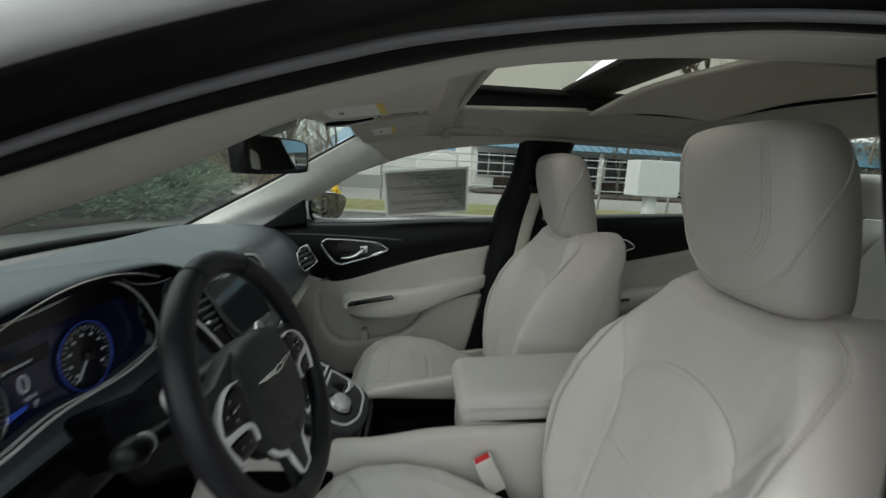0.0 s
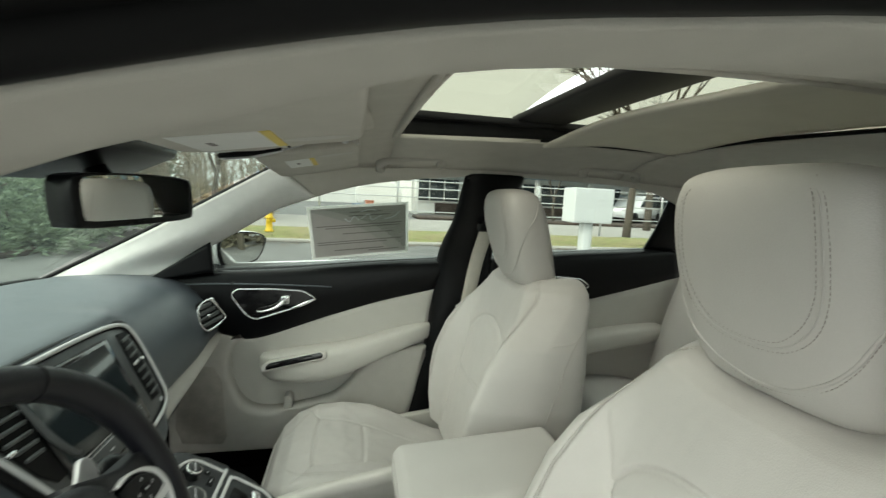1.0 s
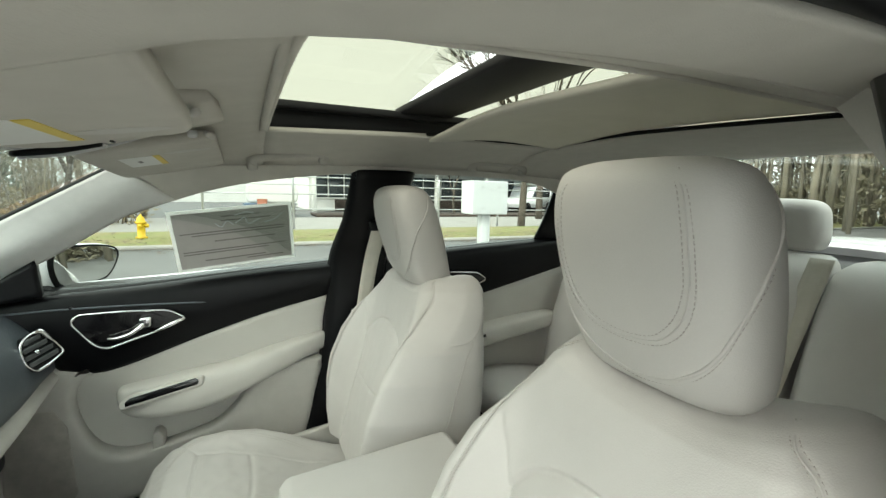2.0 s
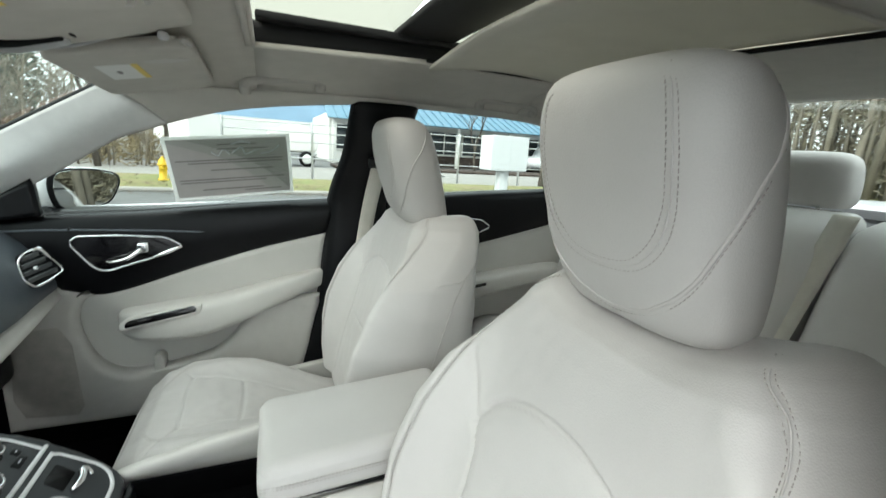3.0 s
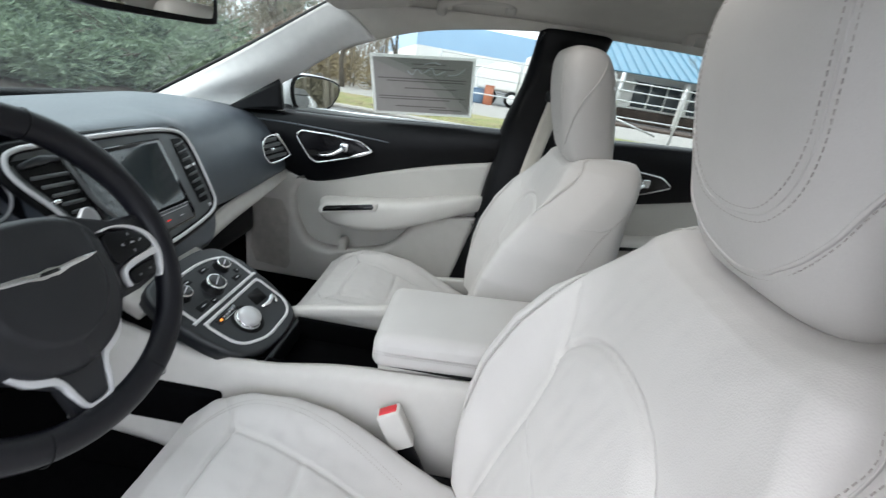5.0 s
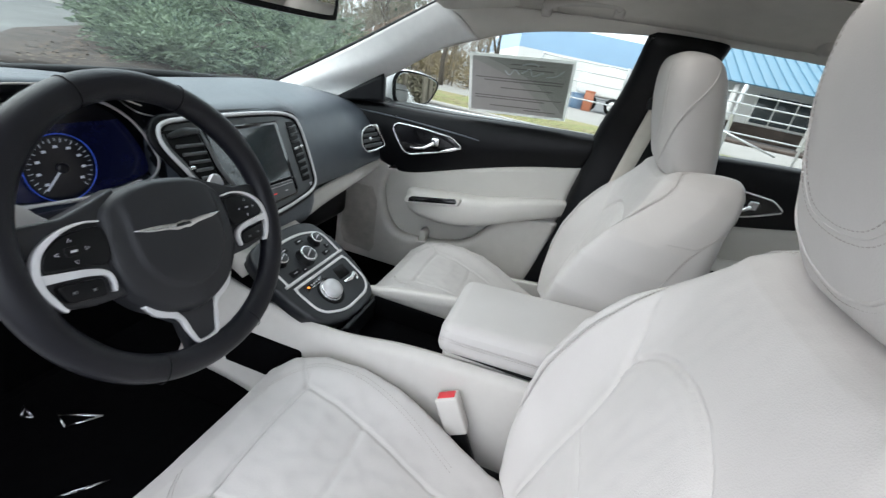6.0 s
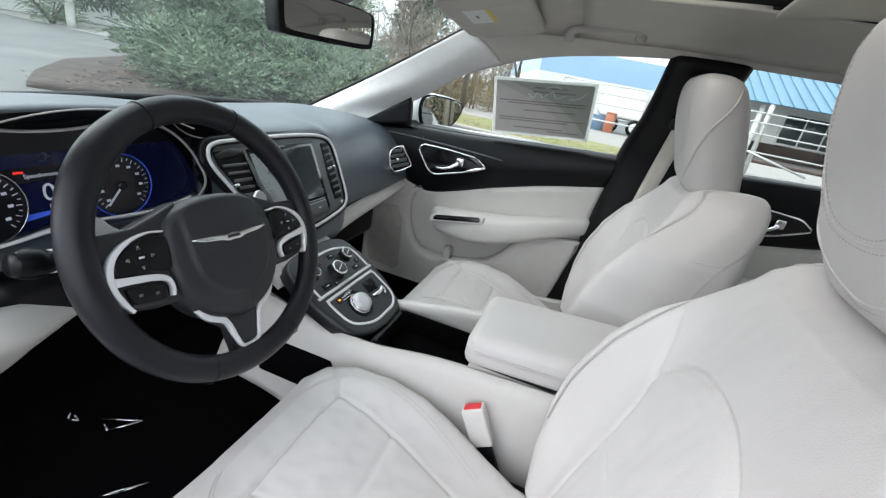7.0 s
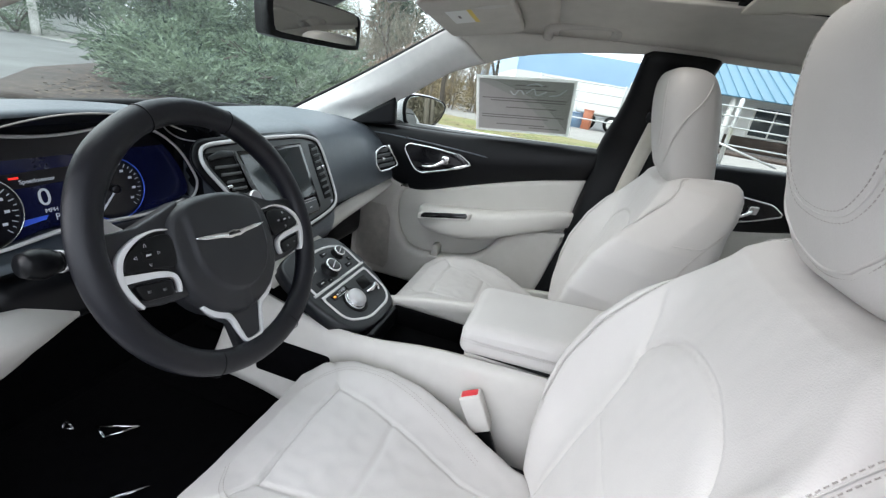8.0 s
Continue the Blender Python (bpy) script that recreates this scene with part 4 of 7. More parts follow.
def front_seat():
    st = thing("front_seat", "cream leather front seat with stitched panels", "car seat", "front seats")
    c = part("cushion", cushion_mesh(), LEATHER, st, "cream leather seat cushion")
    part("piping", tube([(seam_front(y) + 0.002, y, cushion_top(seam_front(y) + 0.002, y) + 0.001) for y in np.linspace(-0.17, 0.17, 25)], 0.0008, 60, 6), LEATHER, c)
    bm = bmesh.new()
    for s in (-1, 1):
        for off in (-0.004, 0.004):
            run_p = [(-0.085, 0.095), (-0.060, 0.135), (-0.02, 0.158), (0.04, 0.164), (0.10, 0.155), (0.17, 0.136), (0.26, 0.102)]
            dashes(bm, [(x, s * (y + off), cushion_top(x, y + off) + 0.0018) for x, y in run_p])
    part("stitching", bm, STITCH, c, "grey double stitching")["kind"] = "stuff"
    k = part("backrest", seat_back_mesh(), LEATHER, st, "cream leather backrest with side bolsters")
    bm = bmesh.new()
    for s in (-1, 1):
        zs = np.linspace(0.58, 0.976, 30)
        for off in (-0.0022, 0.0022):
            dashes(bm, [(back_front(y, z) + groove(y, z) - 0.0007, s * y, dip(y, z)) for z, y in ((z, seam_y(z) + off) for z in zs)])
    part("stitching", bm, STITCH, k, "grey double stitching")["kind"] = "stuff"
    for s in (-1, 1):
        part("seam_welt", tube([(back_front(seam_y(z), z) + 0.0012, s * seam_y(z), dip(seam_y(z), z)) for z in np.linspace(0.58, 0.976, 24)], 0.0009, 90, 6), LEATHER, k)
        for steps in (((0.890, 0.150), (0.866, 0.075), (0.843, 0.038), (0.80, 0.016), (0.74, 0.008), (0.66, 0.004), (0.52, 0.003)), ((0.846, 0.040), (0.836, 0.014), (0.833, 0.0))):
            flank = [back_side(z, off) for z, off in steps]
            part("side_welt", tube([(x, s * y, z) for x, y, z in flank], 0.0010, 40, 6), LEATHER, k)
        bm = bmesh.new()
        for dz in (-0.004, 0.004):
            dashes(bm, [(x, s * (y + 0.0007), z) for x, y, z in (back_side(z + dz, off) for z, off in ((0.890, 0.150), (0.866, 0.075), (0.843, 0.038), (0.80, 0.016), (0.74, 0.008)))])
        part("stitching", bm, STITCH, k, "grey double stitching")["kind"] = "stuff"
    h = part("headrest", head_mesh(), LEATHER, st, "cream leather headrest leaning forward")
    # sewn welts: a U on the face, and a bow from the face round the sides
    bm, th = bmesh.new(), bmesh.new()
    face = [(1.188, 0.46), (1.165, 0.54), (1.13, 0.56), (1.10, 0.56), (1.075, 0.54), (1.05, 0.46), (1.030, 0.32), (1.016, 0.15), (1.011, 0.0)]
    bow = [(1.172, 2.0), (1.15, 1.78), (1.125, 1.60), (1.094, 1.46), (1.070, 1.27), (1.042, 1.02), (1.020, 0.84), (1.000, 0.62), (0.985, 0.40), (0.973, 0.21), (0.964, 0.0)]

    def sewn(line, da=0.0, dz=0.0, out=0.0004):
        """Both halves of a seam on the headrest, moved outward by an angle and down by a height."""
        half = [(z - dz * math.cos(min(1.57, a * 1.6)), a + da * min(1.0, a * 2.5)) for z, a in line]
        return [head_point(-a, z, out) for z, a in half] + [head_point(a, z, out) for z, a in half[::-1][1:]]

    tube(sewn(face), 0.0010, 160, 6, bm=bm)
    tube(sewn(bow), 0.0021, 160, 6, bm=bm)
    dashes(th, sewn(face, 0.060, 0.0045, 0.0006))
    dashes(th, sewn(face, -0.060, -0.0045, 0.0006))
    dashes(th, sewn(bow[2:], 0.055, 0.0050, 0.0006))
    part("welt", bm, LEATHER, h)
    part("stitching", th, STITCH, h, "grey stitching")["kind"] = "stuff"
    for s in (-1, 1):
        part("headrest_post", tube([(0.548, s * 0.07, 0.93), (0.545, s * 0.07, 0.97)], 0.006, 6, 10), CHROME, st)
    part("side_shield", prism([(0.02, 0.36), (0.42, 0.34), (0.47, 0.42), (0.44, 0.49), (0.36, 0.46), (0.06, 0.42)], 0.02, axes((0, -0.24, 0), (1, 0, 0), (0, 0, 1)), 0.006), TRIM, st, "cream plastic seat side cover")
    for s in (-1, 1):
        part("seat_rail", rbox(0.50, 0.04, 0.06, (0.15, s * 0.18, 0.245), 0.006), BLACK, st)
        part("seat_riser", rbox(0.40, 0.03, 0.12, (0.15, s * 0.19, 0.325), 0.01), BLACK, st)
    return st


seat = front_seat()
seat.location = (0, 0.36, 0)
for o in seat.children:
    if o.name.startswith("side_shield"):
        shield = o
seat_d = copy_thing(seat, pose(-0.004, -0.36, 0.022))
for o in seat_d.children:
    if o.name.startswith("headrest"):
        o.location.x += 0.027
        o.location.y -= 0.015
    if o.name.startswith("cushion"):
        o.location.x -= 0.012
    if o.name.startswith("backrest"):
        o.location.y -= 0.030

for o in seat.children:
    if o.name.startswith("backrest"):
        o.location.z += 0.010
        o.location.x -= 0.008
shield.location.y += 0.48

# ---- steering wheel ----
WHEEL_AT, TILT = Vector((-0.164, -0.381, 0.842)), radians(24)
wm = Matrix.Translation(WHEEL_AT) @ Matrix(((0, -math.sin(TILT), math.cos(TILT)), (1, 0, 0), (0, math.cos(TILT), math.sin(TILT)))).to_4x4()
# wheel frame: x to the car's passenger side, y up along the wheel, z toward the seat
TURNED = Matrix.Rotation(radians(-4.5), 4, "Z")
wheel = thing("steering_wheel", "black leather three-spoke steering wheel with silver trim", "steering wheel")


def wheel_part(name, bm, mat, label="", parent=None):
    bmesh.ops.transform(bm, matrix=wm @ TURNED, verts=bm.verts)
    return part(name, bm, mat, parent or wheel, label)


bm = bmesh.new()
a = np.linspace(0, 2 * math.pi, 120, endpoint=False)
b = np.linspace(0, 2 * math.pi, 20, endpoint=False)
rings = []
for t in a:
    grip = 1 + 0.10 * (math.exp(-((abs((t % (2 * math.pi)) - math.pi / 2) - 0.85) / 0.3) ** 2))
    rr = 0.0168 * grip
    cut = 1 - 0.02 * max(0, -math.sin(t)) ** 8
    R = 0.1700 * cut
    rings.append([((R + rr * np.cos(u)) * math.cos(t), (R + rr * np.cos(u)) * math.sin(t), 0.016 * grip * np.sin(u)) for u in b])
add_grid(bm, rings, close_u=True, close_v=True)
rim_ob = wheel_part("rim", bm, WHEEL_LEATHER, "black leather wheel rim")
for t in (1.95, -2.0, 1.19, -1.14):
    bm = tube([((0.170 + 0.0172 * math.cos(u)) * math.cos(t), (0.170 + 0.0172 * math.cos(u)) * math.sin(t), 0.0168 * math.sin(u)) for u in np.linspace(-1.4, 4.6, 16)], 0.0008, 30, 4)
    wheel_part("rim_seam", bm, RUBBER, parent=rim_ob)
HUB_HALF = [(0, 0.061), (0.044, 0.056), (0.076, 0.040), (0.087, 0.010), (0.087, -0.028), (0.078, -0.060), (0.056, -0.088), (0.028, -0.103), (0, -0.108)]
hub = spline(HUB_HALF + [(-x, y) for x, y in HUB_HALF[-2:0:-1]], 96, True)


def shield(x, y):
    """How far a point of the hub lies on its raised middle, 0 to 1."""
    w = 0.061 if y > -0.008 else 0.061 * math.sqrt(max(0.0, 1 - ((y + 0.008) / 0.066) ** 2))
    u = min(1.0, max(0.0, (w - abs(x) + 0.003) / 0.006))
    return u * u * (3 - 2 * u)


bm = bmesh.new()
mid = np.array((0, -0.012))
rings = []
for k in np.concatenate([np.linspace(0.02, 0.90, 30), (0.94, 0.965, 0.985, 0.997)]):
    ring_p = mid + (hub - mid) * k
    rings.append([(x, y, 0.007 + 0.0095 * (1 - k ** 4) - 0.010 * max(0.0, (k - 0.90) / 0.1) ** 2 + 0.0036 * shield(x, y)) for x, y in ring_p])
for k, z in ((1.0, -0.008), (0.99, -0.030)):
    rings.append([(x, y, z) for x, y in mid + (hub - mid) * k])
add_grid(bm, rings, close_v=True, cap=True)
pad = wheel_part("airbag_cover", bm, HUB, "black dimpled airbag cover with a raised shield")
wing = [(-0.0615, 0.0105), (-0.030, 0.0105), (-0.010, 0.0085), (0, 0.0105), (0.010, 0.0085), (0.030, 0.0105), (0.0615, 0.0105), (0.044, 0.0050), (0.022, 0.0030), (0.008, -0.0005), (0, 0.0005), (-0.008, -0.0005), (-0.022, 0.0030), (-0.044, 0.0050)]
wheel_part("emblem", prism(wing, 0.0050, Matrix.Translation((0, -0.003, 0.0172)), 0.0012), CHROME, "winged chrome emblem", pad)
wheel_part("emblem_centre", prism([(-0.011, 0.0035), (0.011, 0.0035), (0.009, 0.0072), (-0.009, 0.0072)], 0.0012, Matrix.Translation((0, -0.003, 0.0216)), 0.0004), GLOSS, "", pad)


def ribbon(pts, widths, z, depth, n=36):
    """A flat plate that follows a curve, its width changing along it."""
    P = spline(pts, n)
    T = np.gradient(P, axis=0)
    T /= np.linalg.norm(T, axis=1, keepdims=True)
    w = np.interp(np.linspace(0, 1, n), np.linspace(0, 1, len(widths)), widths)[:, None] / 2
    N = np.stack([-T[:, 1], T[:, 0]], 1)
    return prism([tuple(p) for p in np.vstack([P + N * w, (P - N * w)[::-1]])], depth, Matrix.Translation((0, 0, z)), 0.0008, 2)


ARROWS = ((0.117, 0.0135, 90), (0.117, -0.0085, -90), (0.104, 0.0025, 180), (0.131, 0.0025, 0))
for s in (-1, 1):
    arm_p = [(s * x, y) for x, y in ((0.052, 0.058), (0.080, 0.047), (0.112, 0.036), (0.168, 0.034), (0.170, -0.034), (0.148, -0.050), (0.110, -0.058), (0.060, -0.060))]
    wheel_part("spoke", prism(arm_p if s < 0 else arm_p[::-1], 0.024, Matrix.Translation((0, 0, -0.022)), 0.007, 4), HUB, "black spoke shoulder")
    sw = [tuple(p) for p in spline([(s * x, y) for x, y in ((0.084, 0.019), (0.100, 0.0215), (0.122, 0.018), (0.140, 0.006), (0.147, -0.008), (0.140, -0.012), (0.110, -0.0145), (0.090, -0.018), (0.083, -0.004))], 44, True)]
    pod = wheel_part("switch_pod", prism(sw if s < 0 else sw[::-1], 0.010, Matrix.Translation((0, 0, 0.000)), 0.002), BLACK, "black switch pod with pale symbols")
    low_sw = [tuple(p) for p in round_poly([(s * x, y) for x, y in ((0.141, -0.026), (0.098, -0.031), (0.099, -0.050), (0.136, -0.046))], 0.006)]
    wheel_part("lower_button", prism(low_sw if s < 0 else low_sw[::-1], 0.009, Matrix.Translation((0, 0, 0.0)), 0.002), BLACK, "", pod)
    wheel_part("silver_trim", ribbon([(s * x, y) for x, y in ((0.084, 0.026), (0.102, 0.0275), (0.124, 0.022), (0.143, 0.009), (0.1515, -0.008), (0.1515, -0.026), (0.144, -0.045), (0.139, -0.052))], (0.0018, 0.0025, 0.0036, 0.0052, 0.0066, 0.0068, 0.0055, 0.0036), 0.0, 0.0105), BRIGHT, "satin silver spoke trim")
    wheel_part("silver_trim", ribbon([(s * x, y) for x, y in ((0.150, -0.017), (0.128, -0.0195), (0.108, -0.0225), (0.094, -0.028), (0.090, -0.038), (0.092, -0.049))], (0.0095, 0.0080, 0.0075, 0.0070, 0.0045, 0.0030), 0.0, 0.0100), BRIGHT, "satin silver switch divider")
    for u, v, turn in ARROWS:
        t0 = radians(turn if s > 0 else 180 - turn)
        tri = [(s * u + 0.0022 * math.cos(t0 + a0), v + 0.0022 * math.sin(t0 + a0)) for a0 in (0, 2.2, 4.08)]
        wheel_part("button_mark", tube([(x, y, 0.0103) for x, y in tri + tri[:1]], 0.00035, 4, 4, smooth_path=False), PALE, "", pod)
    ok_m = Matrix.Translation((s * 0.117, 0.0025, 0.010))
    wheel_part("button", prism(round_poly([(-0.0072, -0.0048), (0.0072, -0.0048), (0.0072, 0.0048), (-0.0072, 0.0048)], 0.002), 0.0016, ok_m, 0.0005), RUBBER, "", pod)
    wheel_part("button_mark", rbox(0.006, 0.0022, 0.0005, (s * 0.117, 0.0025, 0.0118), 0, 1), PALE, "", pod)
    for u, v in ((0.128, -0.037), (0.110, -0.040)):
        wheel_part("button_mark", rbox(0.0045, 0.0030, 0.0005, (s * u, v, 0.0092), 0, 1), SLAT, "", pod)
lower = [(-0.060, -0.070), (0.060, -0.070), (0.044, -0.100), (0.026, -0.116), (0.022, -0.162), (-0.022, -0.162), (-0.026, -0.116), (-0.044, -0.100)]
wheel_part("lower_spoke", prism(lower[::-1], 0.016, Matrix.Translation((0, 0, -0.020)), 0.005), HUB)
wheel_part("spoke_infill", prism([(x, y) for x, y in ((-0.030, -0.088), (0.030, -0.088), (0.021, -0.118), (0.013, -0.145), (-0.013, -0.145), (-0.021, -0.118))][::-1], 0.005, Matrix.Translation((0, 0, -0.006)), 0.002), HUB)
for s in (-1, 1):
    wheel_part("silver_trim", ribbon([(s * x, y) for x, y in ((0.064, -0.078), (0.050, -0.093), (0.034, -0.102), (0.0255, -0.113), (0.0205, -0.132), (0.014, -0.147), (0.0, -0.150))], (0.004, 0.010, 0.0095, 0.0055, 0.0048, 0.0048, 0.0048), -0.006, 0.0075), BRIGHT, "satin silver lower spoke trim")
wheel_part("column_shroud", rbox(0.14, 0.12, 0.16, (0, -0.012, -0.115), 0.03, 4), BLACK, "black steering column shroud")
wheel_part("column", lathe([(0.045, -0.30), (0.045, -0.03), (0.05, -0.02)], 20), BLACK)
for s in (-1, 1):
    blade = [(s * x, y) for x, y in ((0.080, 0.020), (0.104, 0.040), (0.122, 0.058), (0.133, 0.056), (0.138, 0.044), (0.132, 0.024), (0.108, 0.002))]
    blade = [tuple(p) for p in spline(blade, 36, True)]
    wheel_part("paddle", prism(blade if s < 0 else blade[::-1], 0.006, Matrix.Translation((0, 0, -0.043)), 0.002), SILVER, "silver shift paddle")
    stalk = wheel_part("stalk", tube([(s * 0.05, 0.0, -0.075), (s * 0.12, 0.012, -0.07), (s * 0.165, 0.018, -0.062)], [0.010, 0.010, 0.012], 20, 12), BLACK, "black column stalk")
    wheel_part("stalk_end", tube([(s * 0.163, 0.018, -0.063), (s * 0.168, 0.0185, -0.062), (s * 0.188, 0.021, -0.058), (s * 0.196, 0.022, -0.057)], [0.012, 0.0165, 0.0165, 0.012], 12, 14), BLACK, "", stalk)
    wheel_part("stalk_band", tube([(s * 0.157, 0.0172, -0.0640), (s * 0.161, 0.0178, -0.0632)], 0.0128, 3, 14, smooth_path=False), SILVER, "thin silver band", stalk)

# ---- dashboard ----
dash = thing("dashboard", "black soft dashboard with cream lower strip and chrome vents", "dashboard")
BASE_P = np.array([(-0.90, 0.850), (-0.76, 0.905), (-0.60, 0.925), (-0.46, 0.918), (-0.395, 0.890), (-0.352, 0.825), (-0.335, 0.765), (-0.335, 0.715), (-0.350, 0.700)])
CLUS_P = np.array([(-0.90, 0.850), (-0.76, 0.910), (-0.62, 0.945), (-0.48, 0.970), (-0.400, 0.967), (-0.405, 0.955), (-0.475, 0.940), (-0.490, 0.800), (-0.400, 0.765)])
MID_P = np.array([(-0.90, 0.850), (-0.76, 0.905), (-0.60, 0.925), (-0.46, 0.925), (-0.385, 0.915), (-0.372, 0.860), (-0.334, 0.780), (-0.288, 0.690), (-0.300, 0.650)])
END_P = np.array([(-0.88, 0.850), (-0.76, 0.890), (-0.62, 0.902), (-0.49, 0.895), (-0.425, 0.870), (-0.375, 0.815), (-0.352, 0.765), (-0.345, 0.725), (-0.355, 0.705)])


def step(v, a, b):
    u = min(1.0, max(0.0, (v - a) / (b - a)))
    return u * u * (3 - 2 * u)


def dash_profile(y):
    P = BASE_P + (END_P - BASE_P) * step(abs(y), 0.42, 0.66)
    g = step(y, -0.255, -0.175) * (1 - step(y, 0.13, 0.24))
    P = P + (MID_P - P) * g
    hump = max(0.0, 1 - ((y + 0.395) / 0.235) ** 2)
    c = step(y, -0.640, -0.600) * (1 - step(y, -0.148, -0.110))
    C = CLUS_P.copy()
    C[2:6, 1] += -0.030 * (1 - hump ** 0.6)
    return P + (C - P) * c


bm = bmesh.new()
rows = [[(x, y, z) for x, z in spline(dash_profile(y), 44)] for y in np.linspace(-0.69, 0.69, 130)]
front = np.array(rows)
run = np.gradient(front, axis=1)
inward = np.stack([run[..., 2], 0 * run[..., 1], -run[..., 0]], 2)
back = front + inward / (np.linalg.norm(inward, axis=2, keepdims=True) + 1e-9) * 0.005
va, vb = add_grid(bm, front), add_grid(bm, back)
for i in range(129):
    for j in (0, 43):
        bm.faces.new((va[i][j], va[i + 1][j], vb[i + 1][j], vb[i][j]))
for i in (0, 129):
    for j in range(43):
        bm.faces.new((va[i][j], va[i][j + 1], vb[i][j + 1], vb[i][j]))
part("upper_pad", bm, DASH, dash, "black grained dash top")
bm = bmesh.new()
rows = []
for y in np.linspace(-0.615, -0.135, 70):
    lip = [(x + 0.004, y, z - 0.003) for x, z in dash_profile(y)[4:9]]
    rows.append([tuple(p) for p in spline(lip, 18)])
add_grid(bm, rows)
part("gauge_hood_lining", bm, BLACK, dash, "black lining under the gauge hood")
# cream strip below the pad, passenger side, and glove box
part("lower_strip", loft([[(-0.352, 0.16, 0.655), (-0.352, 0.30, 0.690), (-0.350, 0.48, 0.705), (-0.362, 0.68, 0.712)], [(-0.340, 0.16, 0.622), (-0.333, 0.30, 0.655), (-0.333, 0.48, 0.672), (-0.345, 0.68, 0.684)], [(-0.375, 0.16, 0.575), (-0.375, 0.30, 0.605), (-0.385, 0.48, 0.625), (-0.41, 0.68, 0.645)]], 30, 6, 0.012, (-1, 0, 0)), TRIM, dash, "cream lower dash strip")
part("glove_box", rbox(0.10, 0.46, 0.20, (-0.50, 0.43, 0.57), 0.03, 4), BLACK, dash, "black glove box front")
# knee panel, driver side
part("knee_panel", loft([[(-0.380, -0.68, 0.735), (-0.380, -0.56, 0.730), (-0.390, -0.50, 0.715), (-0.41, -0.43, 0.690)], [(-0.345, -0.68, 0.70), (-0.342, -0.56, 0.69), (-0.355, -0.50, 0.680), (-0.39, -0.43, 0.668)], [(-0.40, -0.68, 0.60), (-0.40, -0.56, 0.61), (-0.405, -0.50, 0.625), (-0.43, -0.43, 0.645)]], 30, 8, 0.02, (-1, 0, 0)), TRIM, dash, "cream knee panel below the column")
part("column_cover", rbox(0.10, 0.34, 0.10, (-0.44, -0.36, 0.70), 0.03, 4), BLACK, dash, "black panel round the column")
part("start_button", lathe([(0.022, 0), (0.022, 0.006), (0.018, 0.009)], 24, axes((-0.352, -0.585, 0.672), (0, 1, 0), (-0.35, 0, 1))), CHROME, dash)
part("start_button_face", lathe([(0.017, 0.009), (0.015, 0.011)], 24, axes((-0.352, -0.585, 0.672), (0, 1, 0), (-0.35, 0, 1))), GLOSS, dash)
# instrument cluster
clus = thing("instrument_cluster", "blue-lit gauges under a black hood with stitched line", "instrument cluster")
CLUSTER = material("dark_blue_display", (0.006, 0.008, 0.035), rough=0.15, vary=0.5, grain=8, emit=0.07)
DIAL = material("black_dial_face", (0.008, 0.008, 0.012), rough=0.3, vary=0.2)
LIT = material("lit_white_marks", (0.50, 0.54, 0.60), rough=0.5, vary=0.02, emit=0.12)
BLUE = material("lit_blue_ring", (0.05, 0.12, 0.70), rough=0.4, vary=0.3, grain=12, emit=0.07)
LIT_RED = material("lit_red_marks", (0.8, 0.03, 0.02), rough=0.5, vary=0.02, emit=0.4)
cm = axes((-0.474, -0.395, 0.826), (0, 1, 0), (-0.12, 0, 1))
half = [(0, 0.094), (0.05, 0.097), (0.10, 0.104), (0.142, 0.100), (0.175, 0.086), (0.205, 0.062), (0.231, 0.020), (0.243, -0.022), (0.232, -0.038), (0.17, -0.048), (0.09, -0.050), (0.0, -0.040)]
face_o = [tuple(p) for p in spline(half + [(-x, y) for x, y in half[-2:0:-1]], 90, True)]
part("display", prism(face_o, 0.012, cm, 0.002), CLUSTER, clus, "glowing dark blue display")
part("silver_line", tube([cm @ Vector((x * 1.035, y * 1.02, 0.030)) for x, y in face_o[::3]], 0.0026, 160, 8, closed=True), BRIGHT, clus, "silver line round the gauges")
part("stitched_line", tube([(-0.395, y, 0.966 - 1.30 * (y + 0.375) ** 2) for y in np.linspace(-0.56, -0.21, 12)], 0.0013, 60, 6), STITCH, clus)
part("lower_silver", tube([(-0.415, -0.56, 0.800), (-0.415, -0.50, 0.790), (-0.420, -0.40, 0.795), (-0.415, -0.28, 0.790), (-0.41, -0.21, 0.802)], 0.0028, 50, 8), BRIGHT, clus)
part("dash_line", tube([(-0.466, -0.196, 0.930), (-0.480, -0.165, 0.909), (-0.470, -0.148, 0.898), (-0.440, -0.138, 0.899), (-0.405, -0.132, 0.914), (-0.385, -0.110, 0.921)], 0.0016, 60, 6), BRIGHT, clus, "thin silver line running to the stack")
